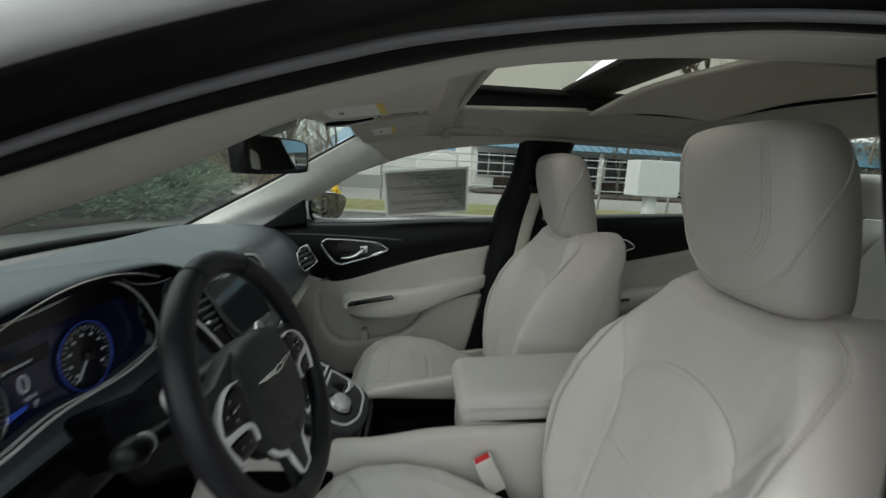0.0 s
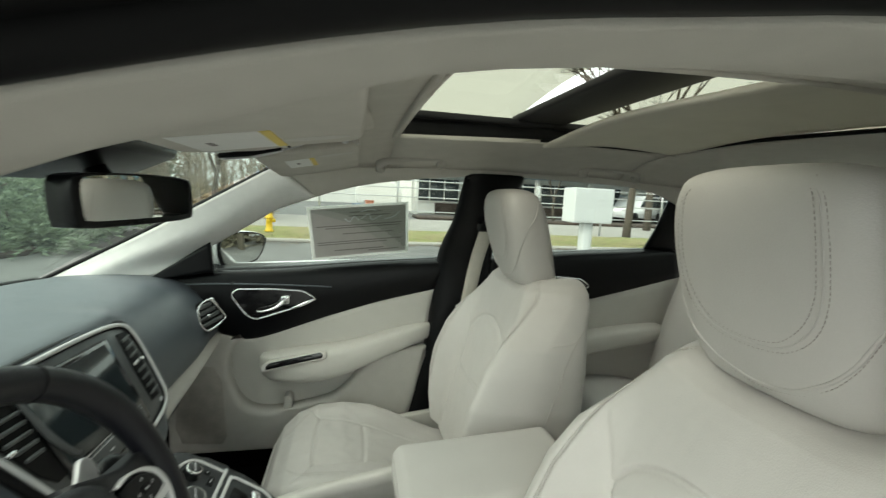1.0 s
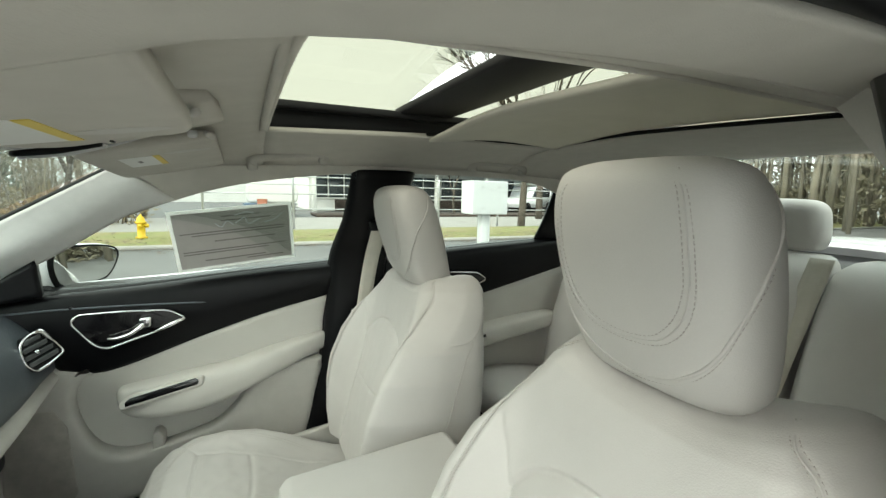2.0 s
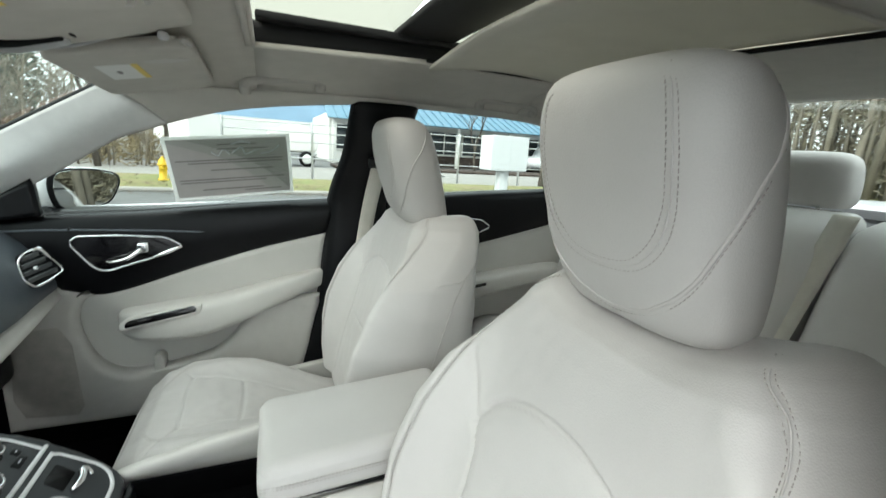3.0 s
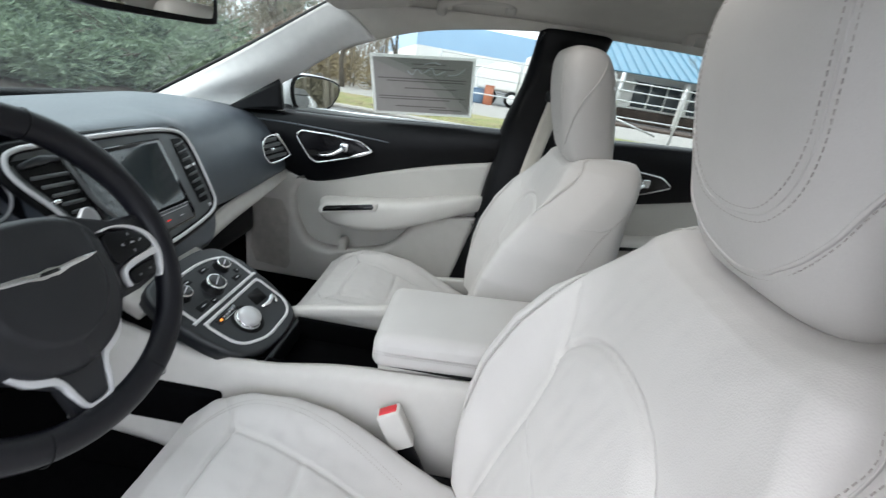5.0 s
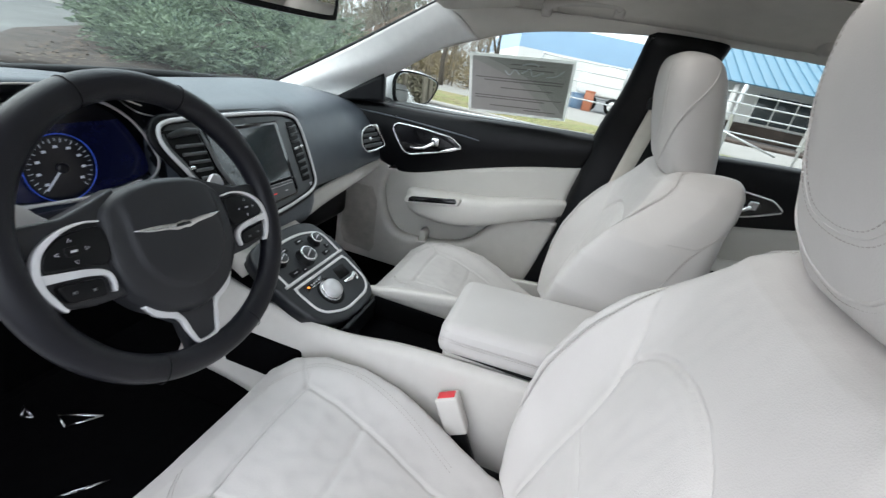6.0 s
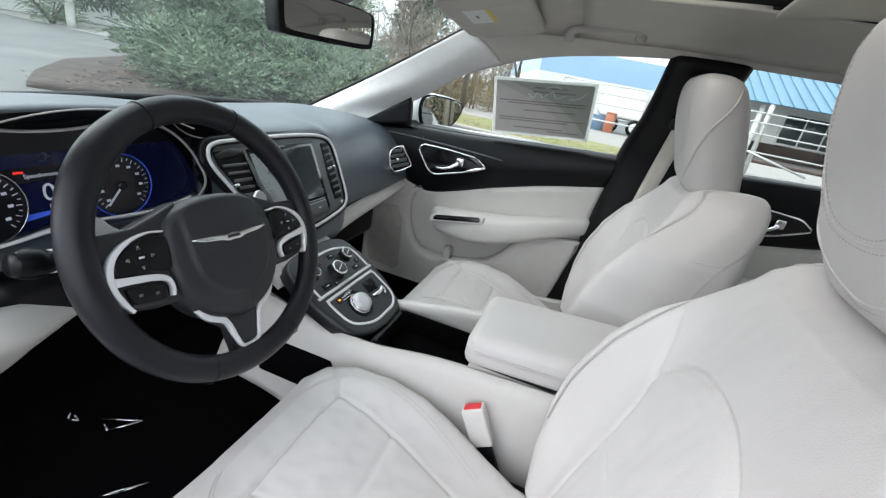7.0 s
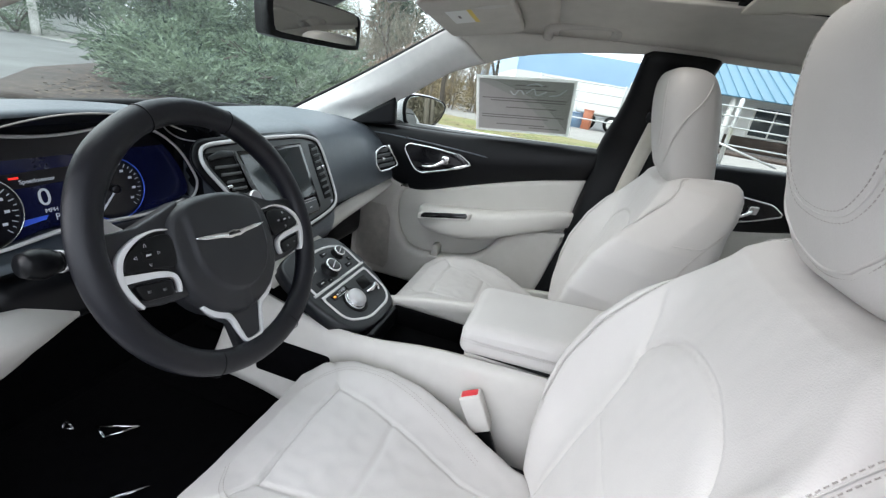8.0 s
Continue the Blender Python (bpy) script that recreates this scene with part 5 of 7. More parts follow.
for s in (-1, 1):
    c = s * 0.093
    part("dial", lathe([(0.052, 0.012), (0.052, 0.016), (0.047, 0.017)], 40, cm @ Matrix.Translation((c, 0, 0))), DIAL, clus, "round black gauge face")
    ring = part("ring", tube([cm @ Vector((c + 0.052 * math.cos(t), 0.052 * math.sin(t), 0.018)) for t in np.linspace(0, 2 * math.pi, 40, endpoint=False)], 0.0009, 60, 6, closed=True), BLUE if s > 0 else CHROME, clus)
    bm = bmesh.new()
    for k in range(27):
        t = radians(225 - k * 10.4)
        r0 = 0.039 if k % 2 == 0 else 0.042
        prism(strip((c + r0 * math.cos(t), r0 * math.sin(t)), (c + 0.046 * math.cos(t), 0.046 * math.sin(t)), 0.0011), 0.0006, cm @ Matrix.Translation((0, 0, 0.0172)), 0, bm=bm)
    for k in range(9):
        t = radians(220 - k * 32)
        prism([(c + 0.033 * math.cos(t) - 0.003, 0.033 * math.sin(t) - 0.002), (c + 0.033 * math.cos(t) + 0.003, 0.033 * math.sin(t) - 0.002), (c + 0.033 * math.cos(t) + 0.003, 0.033 * math.sin(t) + 0.002), (c + 0.033 * math.cos(t) - 0.003, 0.033 * math.sin(t) + 0.002)], 0.0006, cm @ Matrix.Translation((0, 0, 0.0172)), 0, bm=bm)
    part("scale", bm, LIT, clus, "white gauge scale", smooth=False)
    part("needle", prism(strip((c, 0), (c - 0.028, -0.030), 0.003), 0.001, cm @ Matrix.Translation((0, 0, 0.019)), 0), LIT, clus, smooth=False)
    part("needle_hub", lathe([(0.008, 0.017), (0.008, 0.022), (0.004, 0.024)], 16, cm @ Matrix.Translation((c, 0, 0))), DIAL, clus)


def writing(name, text, size, m, mat, parent, label=""):
    """Flat lettering as a mesh."""
    cu = bpy.data.curves.new(name, "FONT")
    cu.body, cu.size, cu.align_x, cu.align_y, cu.extrude = text, size, "CENTER", "CENTER", 0.0003
    tmp = bpy.data.objects.new(name, cu)
    scene.collection.objects.link(tmp)
    bpy.context.view_layer.update()
    me = bpy.data.meshes.new_from_object(tmp.evaluated_get(bpy.context.evaluated_depsgraph_get()))
    bpy.data.objects.remove(tmp)
    me.transform(m)
    me.materials.clear()
    me.materials.append(mat)
    ob = new(name, me)
    ob.parent = parent
    if label:
        ob["label"] = label
    return ob


writing("speed_digit", "0", 0.036, cm @ Matrix.Translation((-0.009, 0.006, 0.0125)), LIT, clus, "lit white speed digit")
writing("unit_word", "MPH", 0.009, cm @ Matrix.Translation((-0.004, -0.014, 0.0125)), LIT, clus)
writing("title_word", "Speedometer", 0.0085, cm @ Matrix.Translation((-0.012, 0.033, 0.0125)), LIT, clus)
writing("gear_letter", "P", 0.014, cm @ Matrix.Translation((0.002, -0.026, 0.0125)), LIT, clus)
part("blue_bar", prism([(-0.053, -0.031), (-0.014, -0.026), (-0.010, -0.020), (-0.050, -0.021)], 0.0126, cm, 0), BLUE, clus, smooth=False)
part("red_mark", prism([(-0.046, 0.038), (-0.034, 0.038), (-0.034, 0.041), (-0.046, 0.041)], 0.0126, cm, 0), LIT_RED, clus, smooth=False)

part("upper_shade", prism([p for p in face_o if p[1] > 0.056], 0.0124, cm, 0), DIAL, clus, "unlit black upper band", smooth=False)
part("title_band", prism([(-0.066, 0.024), (0.040, 0.026), (0.040, 0.047), (-0.066, 0.046)], 0.0122, cm, 0), DIAL, clus, smooth=False)

# centre stack: silver frame, vents, screen
stack = thing("centre_stack", "touch screen between vents in a silver frame", "centre stack")
sm = axes((-0.327, -0.024, 0.800), (0, 1, 0), (-0.46, 0, 1))  # x to the passenger, y up along the panel, z toward the seats
so = [tuple(p) for p in spline([(-0.183, 0.092), (-0.177, 0.110), (-0.150, 0.119), (-0.05, 0.120), (0.06, 0.118), (0.14, 0.113), (0.186, 0.102), (0.203, 0.082), (0.207, 0.03), (0.203, -0.045), (0.191, -0.067), (0.160, -0.080), (0.08, -0.091), (0, -0.096), (-0.06, -0.094), (-0.096, -0.084), (-0.120, -0.052), (-0.152, 0.024), (-0.176, 0.068)], 96, True)]
GRAPHITE_SATIN = material("satin_graphite_plastic", (0.105, 0.112, 0.115), rough=0.34, metal=0.25, vary=0.08, bump=0.08, fine=900)
part("panel", prism(so, 0.022, sm @ Matrix.Translation((0, 0, -0.027)), 0.006), GRAPHITE_SATIN, stack, "satin graphite stack panel")
part("rim_gap", tube([sm @ Vector((x * 0.972, y * 0.955 + 0.0005, -0.0035)) for x, y in so[::3]], 0.0022, 150, 6, closed=True, flat=0.6, up=(1, 0, 0.3)), RUBBER, stack)
part("outer_lip", tube([sm @ Vector((x * 1.035 + 0.0005, y * 1.055 - 0.001, -0.010)) for x, y in so[::3]], 0.0075, 150, 8, closed=True, flat=0.8, up=(1, 0, 0.3)), BLACK, stack, "black outer lip of the stack")
part("silver_frame", tube([sm @ Vector((x, y, -0.001)) for x, y in so[::2]], 0.0040, 170, 8, closed=True, flat=0.75, up=(1, 0, 0.3)), BRIGHT, stack, "satin silver stack frame")
SCREEN = material("screen_glass", (0.020, 0.028, 0.032), rough=0.08, vary=0.2, coat=0.5)
part("screen_surround", prism([(-0.084, -0.078), (0.112, -0.074), (0.121, -0.06), (0.121, 0.098), (-0.098, 0.100), (-0.092, 0.02)][::-1], 0.010, sm @ Matrix.Translation((0, 0, -0.0085)), 0.004), GLOSS, stack, "piano black screen surround")
part("screen", prism([(-0.080, -0.032), (0.107, -0.030), (0.108, 0.090), (-0.090, 0.091)][::-1], 0.0035, sm @ Matrix.Translation((0, 0, -0.001)), 0.001), SCREEN, stack, "dark touch screen", smooth=False)
part("key_strip", prism([(-0.076, -0.072), (0.106, -0.068), (0.107, -0.038), (-0.079, -0.040)][::-1], 0.003, sm @ Matrix.Translation((0, 0, 0.0)), 0.001), GRAPHITE_SATIN, stack, "grey key strip below the screen")
for yk in (-0.0365, -0.0425):
    part("key_line", rbox(0.180, 0.0012, 0.001, (0, 0, 0), 0, 1), SILVER, stack).matrix_local = sm @ pose(0.014, yk, 0.0032)
for u in (-0.045, -0.005, 0.035, 0.075):
    part("key_mark", rbox(0.010, 0.0022, 0.0006, (0, 0, 0), 0, 1), LIT_RED if u == 0.035 else PALE, stack).matrix_local = sm @ pose(u, -0.056, 0.0032)
part("divider", tube([sm @ Vector(p) for p in ((-0.098, 0.100, 0.000), (-0.094, 0.060, 0.003), (-0.086, 0.020, 0.004), (-0.070, -0.012, 0.003), (-0.052, -0.030, 0.0))], [0.003, 0.0045, 0.0055, 0.005, 0.003], 40, 8, flat=0.5, up=(1, 0, 0.4)), GRAPHITE_SATIN, stack, "satin divider beside the vent")
vl = [(-0.170, 0.104), (-0.104, 0.104), (-0.098, 0.06), (-0.092, 0.01), (-0.080, -0.036), (-0.106, -0.036), (-0.124, -0.012), (-0.148, 0.046), (-0.166, 0.078)]
part("vent_well", prism(vl[::-1], 0.0035, sm @ Matrix.Translation((0, 0, -0.0065)), 0.001), RUBBER, stack, "dark left vent opening")
part("vent_brow", tube([sm @ Vector(p) for p in ((-0.166, 0.094, -0.001), (-0.135, 0.098, 0.002), (-0.104, 0.097, 0.0))], [0.004, 0.008, 0.005], 20, 8, flat=0.5, up=(1, 0, 0.4)), PANEL_FACE, stack)
for k in range(5):
    yv = 0.074 - k * 0.0150
    xl, xr = np.interp(yv, (-0.02, 0.046, 0.078), (-0.116, -0.146, -0.162)), -0.101
    part("vent_slat", rbox(xr - xl, 0.0060, 0.004, (0, 0, 0), 0.0015, 2), SLAT, stack).matrix_local = sm @ pose((xl + xr) / 2, yv, 0.000, 28, 0, -3)
part("vent_tab", rbox(0.012, 0.007, 0.010, (0, 0, 0), 0.003, 2), CHROME, stack, "chrome vent tab").matrix_local = sm @ pose(-0.152, 0.036, 0.008)
vr = [(0.158, 0.092), (0.184, 0.090), (0.188, 0.02), (0.182, -0.050), (0.152, -0.050), (0.152, 0.02)]
part("vent_well", prism(vr[::-1], 0.0035, sm @ Matrix.Translation((0, 0, -0.0065)), 0.001), RUBBER, stack, "dark narrow vent opening")
for k in range(8):
    yv = 0.078 - k * 0.0162
    part("vent_slat", rbox(0.029, 0.0058, 0.004, (0, 0, 0), 0.0015, 2), SILVER if k == 3 else GRAPHITE_SATIN, stack).matrix_local = sm @ pose(0.1695 - 0.0003 * k, yv, 0.0005, 28, 0, 6)
part("vent_tab", rbox(0.009, 0.007, 0.010, (0, 0, 0), 0.003, 2), CHROME, stack, "chrome vent tab").matrix_local = sm @ pose(0.172, 0.030, 0.006)
part("vent_symbol", rbox(0.010, 0.008, 0.001, (0, 0, 0), 0, 1), PALE, stack).matrix_local = sm @ pose(0.181, -0.062, -0.0045)
# side vent
sv = thing("side_vent", "chrome-rimmed air vent at the dash end", "air vent")
vm = axes((-0.340, 0.612, 0.797), (0.40, 1, 0), (-0.38, 0.1, 1)) @ Matrix.Translation((0, 0, 0.023))
vo = round_poly([(-0.094, 0.014), (-0.070, 0.032), (-0.032, 0.038), (-0.013, 0.008), (0.004, -0.031), (-0.041, -0.043), (-0.084, -0.049), (-0.100, -0.026)][::-1], 0.012, 6)
part("well", prism(vo, 0.022, vm @ Matrix.Translation((0, 0, -0.02)), 0.002), RUBBER, sv)
part("chrome_rim", tube([vm @ Vector((x, y, 0.004)) for x, y in vo], 0.0034, 110, 8, closed=True), CHROME, sv, "chrome vent rim")
part("rim_corner", tube([vm @ Vector(p) for p in ((-0.048, 0.034, 0.005), (-0.033, 0.034, 0.006), (-0.022, 0.018, 0.006), (-0.014, 0.004, 0.005))], [0.003, 0.007, 0.0065, 0.003], 20, 8), CHROME, sv, "broad polished rim corner")
for k in range(4):
    xl, xr = (-0.082, -0.088, -0.092, -0.090)[k], (-0.036, -0.026, -0.018, -0.012)[k]
    o = part("slat", rbox(xr - xl, 0.011, 0.004, (0, 0, 0), 0.0015, 2), SLAT, sv)
    o.matrix_local = vm @ pose((xl + xr) / 2, 0.022 - k * 0.0165, 0.004, 25, 0, 6)
part("tab", rbox(0.012, 0.009, 0.008, (0, 0, 0), 0.003, 2), CHROME, sv, "chrome vent tab").matrix_local = vm @ pose(-0.068, -0.008, 0.012)

# ---- centre console ----
con = thing("centre_console", "cream console with black storage bin and control panel", "console")
CY = -0.03
def con_side(s):
    o = CY + s * 0.108
    if s > 0:
        rows3 = [[(x, o + s * d, z) for x, z in ((-0.085, z0), (-0.02, z1), (0.10, z2), (0.28, z3), (0.55, z4))] for d, z0, z1, z2, z3, z4 in
                 ((0, 0.560, 0.578, 0.602, 0.628, 0.64), (0.012, 0.52, 0.53, 0.55, 0.57, 0.57), (0.024, 0.24, 0.24, 0.24, 0.24, 0.24))]
        return loft(rows3, 40, 6, 0.018, (0, -s, 0))
    h = (0.62, 0.585, 0.575)
    return loft([[(-0.36, o, h[0]), (-0.20, o, h[1]), (-0.05, o, h[2]), (0.10, o, 0.597), (0.28, o, 0.610), (0.55, o, 0.62)], [(-0.36, o + s * 0.012, h[0] - 0.06), (-0.05, o + s * 0.012, 0.54), (0.28, o + s * 0.012, 0.57), (0.55, o + s * 0.012, 0.57)],
                 [(-0.42, o + s * 0.022, 0.24 if s > 0 else 0.38), (-0.24, o + s * 0.024, 0.24 if s > 0 else 0.36), (-0.05, o + s * 0.030, 0.24 if s > 0 else 0.30), (0.28, o + s * 0.022, 0.24), (0.55, o + s * 0.02, 0.24)]], 40, 6, 0.018, (0, -s, 0))


for s in (-1, 1):
    part("side_panel", con_side(s), TRIM, con, "cream console side")
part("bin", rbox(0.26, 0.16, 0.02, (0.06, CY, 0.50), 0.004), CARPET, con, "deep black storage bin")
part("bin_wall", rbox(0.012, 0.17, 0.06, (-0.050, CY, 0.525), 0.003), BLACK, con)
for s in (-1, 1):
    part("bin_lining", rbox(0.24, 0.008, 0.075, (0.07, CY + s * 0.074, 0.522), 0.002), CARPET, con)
part("box", rbox(0.42, 0.19, 0.36, (0.37, CY, 0.43), 0.015), TRIM, con)
lid_bm = rbox(0.345, 0.208, 0.072, (0.318, CY - 0.002, 0.647), 0.022, 6, rot=Euler((0, radians(-3), 0)).to_matrix(), taper=0.97)
for v in lid_bm.verts:
    u, w = (v.co.x - 0.318) / 0.172, (v.co.y - CY) / 0.104
    if v.co.z > 0.655:
        v.co.z += 0.006 * (1 - u * u) * (1 - w * w) - 0.016 * max(0.0, -u - 0.55)
lid = part("armrest_lid", lid_bm, LEATHER, con, "padded cream leather armrest lid")
lid_ring = [(0.152, CY - 0.101, 0.637), (0.20, CY - 0.1062, 0.641), (0.30, CY - 0.1062, 0.646), (0.46, CY - 0.1062, 0.654)]
part("lid_seam", tube(lid_ring, 0.0009, 40, 5), LEATHER, lid)
bm = bmesh.new()
for dz in (0.003, -0.003):
    dashes(bm, [(x, y - 0.0006, z + dz) for x, y, z in lid_ring])
part("stitching", bm, STITCH, lid, "grey double stitching")["kind"] = "stuff"
# black slab added as the shadow line between lid and box
part("lid_gap", rbox(0.315, 0.198, 0.010, (0.325, CY, 0.613), 0.003), RUBBER, con)
# sloping control panel
pm = axes((-0.150, CY + 0.003, 0.616), (0, 1, 0), (-1, 0, 0.60))  # x to the passenger, y forward and up, z out of the panel
po = [tuple(p) for p in spline([(-0.108, 0.115), (-0.124, 0.04), (-0.120, -0.03), (-0.098, -0.082), (-0.05, -0.106), (0, -0.112), (0.05, -0.112), (0.090, -0.095), (0.115, -0.03), (0.118, 0.04), (0.106, 0.112), (0.05, 0.130), (-0.05, 0.130)], 80, True)]
pan = part("control_panel", prism(po, 0.030, pm @ Matrix.Translation((0, 0, -0.028)), 0.008, 3), PANEL_FACE, con, "black control panel with silver outlines")


def rounded(corners, n=7):
    """A closed outline through corners (x, y, radius), each one rounded."""
    out, m = [], len(corners)
    for i, (x, y, r) in enumerate(corners):
        c = Vector((x, y))
        a = (Vector(corners[i - 1][:2]) - c).normalized() * r
        b = (Vector(corners[(i + 1) % m][:2]) - c).normalized() * r
        for k in np.linspace(0, 1, n):
            p = (c + a) * (1 - k) ** 2 + c * (2 * k * (1 - k)) + (c + b) * k * k
            out.append((p.x, p.y))
    return out


def outline(corners):
    return tube([pm @ Vector((x, y, 0.0030)) for x, y in rounded(corners)], 0.0034, 160, 8, closed=True, flat=0.5, up=(0.5, 0, 1))


part("outline", outline(((-0.099, 0.020, 0.004), (0.099, 0.020, 0.004), (0.100, 0.086, 0.024), (0.040, 0.106, 0.030), (-0.040, 0.106, 0.030), (-0.100, 0.086, 0.024))), BRIGHT, pan, "bright silver outline")
part("outline", outline(((-0.095, 0.007, 0.012), (0.097, 0.007, 0.014), (0.094, -0.070, 0.020), (0.066, -0.092, 0.022), (-0.030, -0.092, 0.026), (-0.090, -0.062, 0.026))), BRIGHT, pan, "bright silver outline")
GRAPHITE = material("graphite_knob_face", (0.035, 0.037, 0.040), rough=0.38, vary=0.08)


def knob(at, r, h, cap, base, name, label):
    km = pm @ Matrix.Translation((*at, 0))
    k = part(name, lathe([(r * 1.16, 0.0), (r * 1.14, 0.003), (r, 0.005), (r * 0.96, h - 0.003), (r * 0.90, h)], 36, km), base, pan, label)
    part("cap", lathe([(r * 0.86, h - 0.001), (r * 0.80, h + 0.0017), (r * 0.3, h + 0.0020)], 36, km), cap, k)
    if base is BLACK:
        part("chrome_ring", lathe([(r * 0.99, h - 0.005), (r * 0.99, h - 0.001), (r * 0.93, h + 0.0014), (r * 0.82, h + 0.0012)], 36, km), CHROME, k)
        part("cap_mark", prism(strip((at[0] - r * 0.6, at[1] - r * 0.25), (at[0] + r * 0.6, at[1] + r * 0.25), 0.0018), 0.0008, pm @ Matrix.Translation((0, 0, h + 0.0016)), 0), PALE, k, smooth=False)
    else:
        part("chrome_skirt", lathe([(r * 1.04, 0.004), (r * 1.04, 0.007), (r * 0.99, 0.0085)], 36, km), CHROME, k)
    return k


part("dial_well", lathe([(0.0335, 0.0005), (0.0335, 0.002), (0.029, 0.0014)], 40, pm @ Matrix.Translation((-0.021, -0.039, 0.0015))), RUBBER, pan)
knob((-0.021, -0.039), 0.0230, 0.0175, SILVER, SILVER, "shift_dial", "satin silver rotary shift dial")
knob((-0.003, 0.052), 0.0195, 0.020, GRAPHITE, BLACK, "fan_knob", "chrome-capped black fan knob")
knob((0.059, 0.074), 0.0145, 0.017, GRAPHITE, BLACK, "temperature_knob", "chrome-capped temperature knob")
knob((-0.068, 0.074), 0.0145, 0.017, GRAPHITE, BLACK, "temperature_knob", "chrome-capped temperature knob")
for u, v, w2, h2 in ((-0.036, 0.088, 0.012, 0.006), (0.020, 0.090, 0.012, 0.006), (0.063, 0.037, 0.013, 0.006), (0.080, 0.049, 0.006, 0.006), (-0.058, 0.035, 0.016, 0.007), (-0.030, 0.030, 0.008, 0.005)):
    b = part("button", rbox(w2 * 2, h2 * 2, 0.003, (0, 0, 0), 0.0012, 2), BLACK, pan)
    b.matrix_local = pm @ pose(u, v, 0.0022)
    part("button_mark", prism(strip((-w2 * 0.35, 0), (w2 * 0.35, 0), 0.0016), 0.0004, None, 0), PALE, b, smooth=False).matrix_local = pose(0, 0, 0.0015)
part("slot", prism(rounded(((0.026, -0.034, 0.004), (0.068, -0.036, 0.004), (0.074, -0.006, 0.005), (0.032, -0.005, 0.005))), 0.0012, pm @ Matrix.Translation((0, 0, 0.0016)), 0), RUBBER, pan, "black open key tray")
part("brake_switch", tube([pm @ Vector(p) for p in ((0.030, -0.043, 0.003), (0.040, -0.047, 0.009), (0.054, -0.046, 0.012), (0.066, -0.042, 0.011), (0.072, -0.050, 0.007), (0.070, -0.058, 0.003))], [0.003, 0.0055, 0.005, 0.0055, 0.0045, 0.003], 28, 8), CHROME, pan, "chrome parking brake switch")
g = part("gear_display", rbox(0.062, 0.013, 0.003, (0, 0, 0), 0.001, 2), GLOSS, pan, "black gear display")
g.matrix_local = pm @ pose(-0.042, -0.006, 0.0025)
part("display_edge", rbox(0.044, 0.0012, 0.0012, (0, 0, 0), 0.0003, 1), CHROME, g).matrix_local = pose(0.007, -0.0055, 0.0018)
AMBER = material("lit_amber_mark", (0.9, 0.30, 0.04), rough=0.5, vary=0.02, emit=0.6)
part("gear_light", rbox(0.007, 0.004, 0.0008, (0, 0, 0), 0, 1), AMBER, g).matrix_local = pose(-0.022, 0, 0.0017)
for k in range(4):
    part("gear_mark", rbox(0.0035, 0.003, 0.0006, (0, 0, 0), 0, 1), PALE, g).matrix_local = pose(-0.010 + 0.009 * k, 0.001, 0.0017)
# solid block; its near-black colour stands for the shade in the open tray
part("under_tray", rbox(0.18, 0.02, 0.09, (-0.20, CY - 0.126, 0.465), 0.009), CARPET, con, "near-black block for the shade inside the console side tray")
part("stack_leg", loft([[(-0.33, CY - 0.10, 0.69), (-0.325, CY, 0.69), (-0.33, CY + 0.10, 0.69)], [(-0.25, CY - 0.105, 0.655), (-0.25, CY, 0.655), (-0.25, CY + 0.105, 0.655)]], 10, 3, 0.04, (0, 0, -1)), TRIM, con)

# belt buckle beside the driver's cushion
def buckle(at, lean):
    b = thing("seat_belt_buckle", "cream belt buckle with a red release button", "belt buckle", "belt buckles")
    R = Euler((radians(lean), radians(-27), radians(6))).to_matrix()
    M = Matrix.Translation(at) @ R.to_4x4()
    o = part("housing", rbox(0.042, 0.028, 0.078, (0, 0, -0.042), 0.004, 3, taper=1.0), TRIM, b)
    o.matrix_local = M
    o = part("release_button", rbox(0.033, 0.019, 0.010, (0, 0, -0.006), 0.003, 2), RED, b, "red release button")
    o.matrix_local = M
    o = part("stalk", rbox(0.030, 0.014, 0.10, (0, 0, -0.125), 0.004, 2), BLACK, b)
    o.matrix_local = M
    return b


buckle((0.194, -0.172, 0.556), -4)

# ---- rear-view mirror ----
mir = thing("rear_view_mirror", "frameless black rear-view mirror on the windscreen", "rear-view mirror")
mm = axes((-0.236, -0.078, 1.145), (0.27, 1, 0.01), (-0.025, 0, 1))  # x to the passenger, y up, z toward the seats
mo = [tuple(p) for p in spline([(-0.090, -0.024), (-0.083, -0.033), (-0.04, -0.035), (0.06, -0.035), (0.118, -0.033), (0.127, -0.024), (0.128, 0.020), (0.116, 0.031), (0.05, 0.035), (-0.03, 0.035), (-0.081, 0.031), (-0.092, 0.020)], 60, True)]
part("shell", prism(mo, 0.034, mm @ Matrix.Translation((0, 0, -0.034)), 0.004), BLACK, mir, "black mirror shell")
part("mirror_face", prism([(x * 0.90 + 0.001, y * 0.84 + 0.003) for x, y in mo], 0.0012, mm @ Matrix.Translation((0, 0, 0.0)), 0), MIRROR, mir, "reflective mirror face", smooth=False)
part("stem", tube([mm @ Vector((0, 0.02, -0.03)), (-0.29, -0.06, 1.185), (-0.315, -0.05, 1.215)], [0.012, 0.014, 0.018], 20, 10), BLACK, mir)
part("sensor_cover", rbox(0.12, 0.27, 0.030, (-0.290, -0.06, 1.203), 0.012, 4, rot=Euler((0, radians(-25), 0)).to_matrix()), BLACK, mir, "black sensor cover")
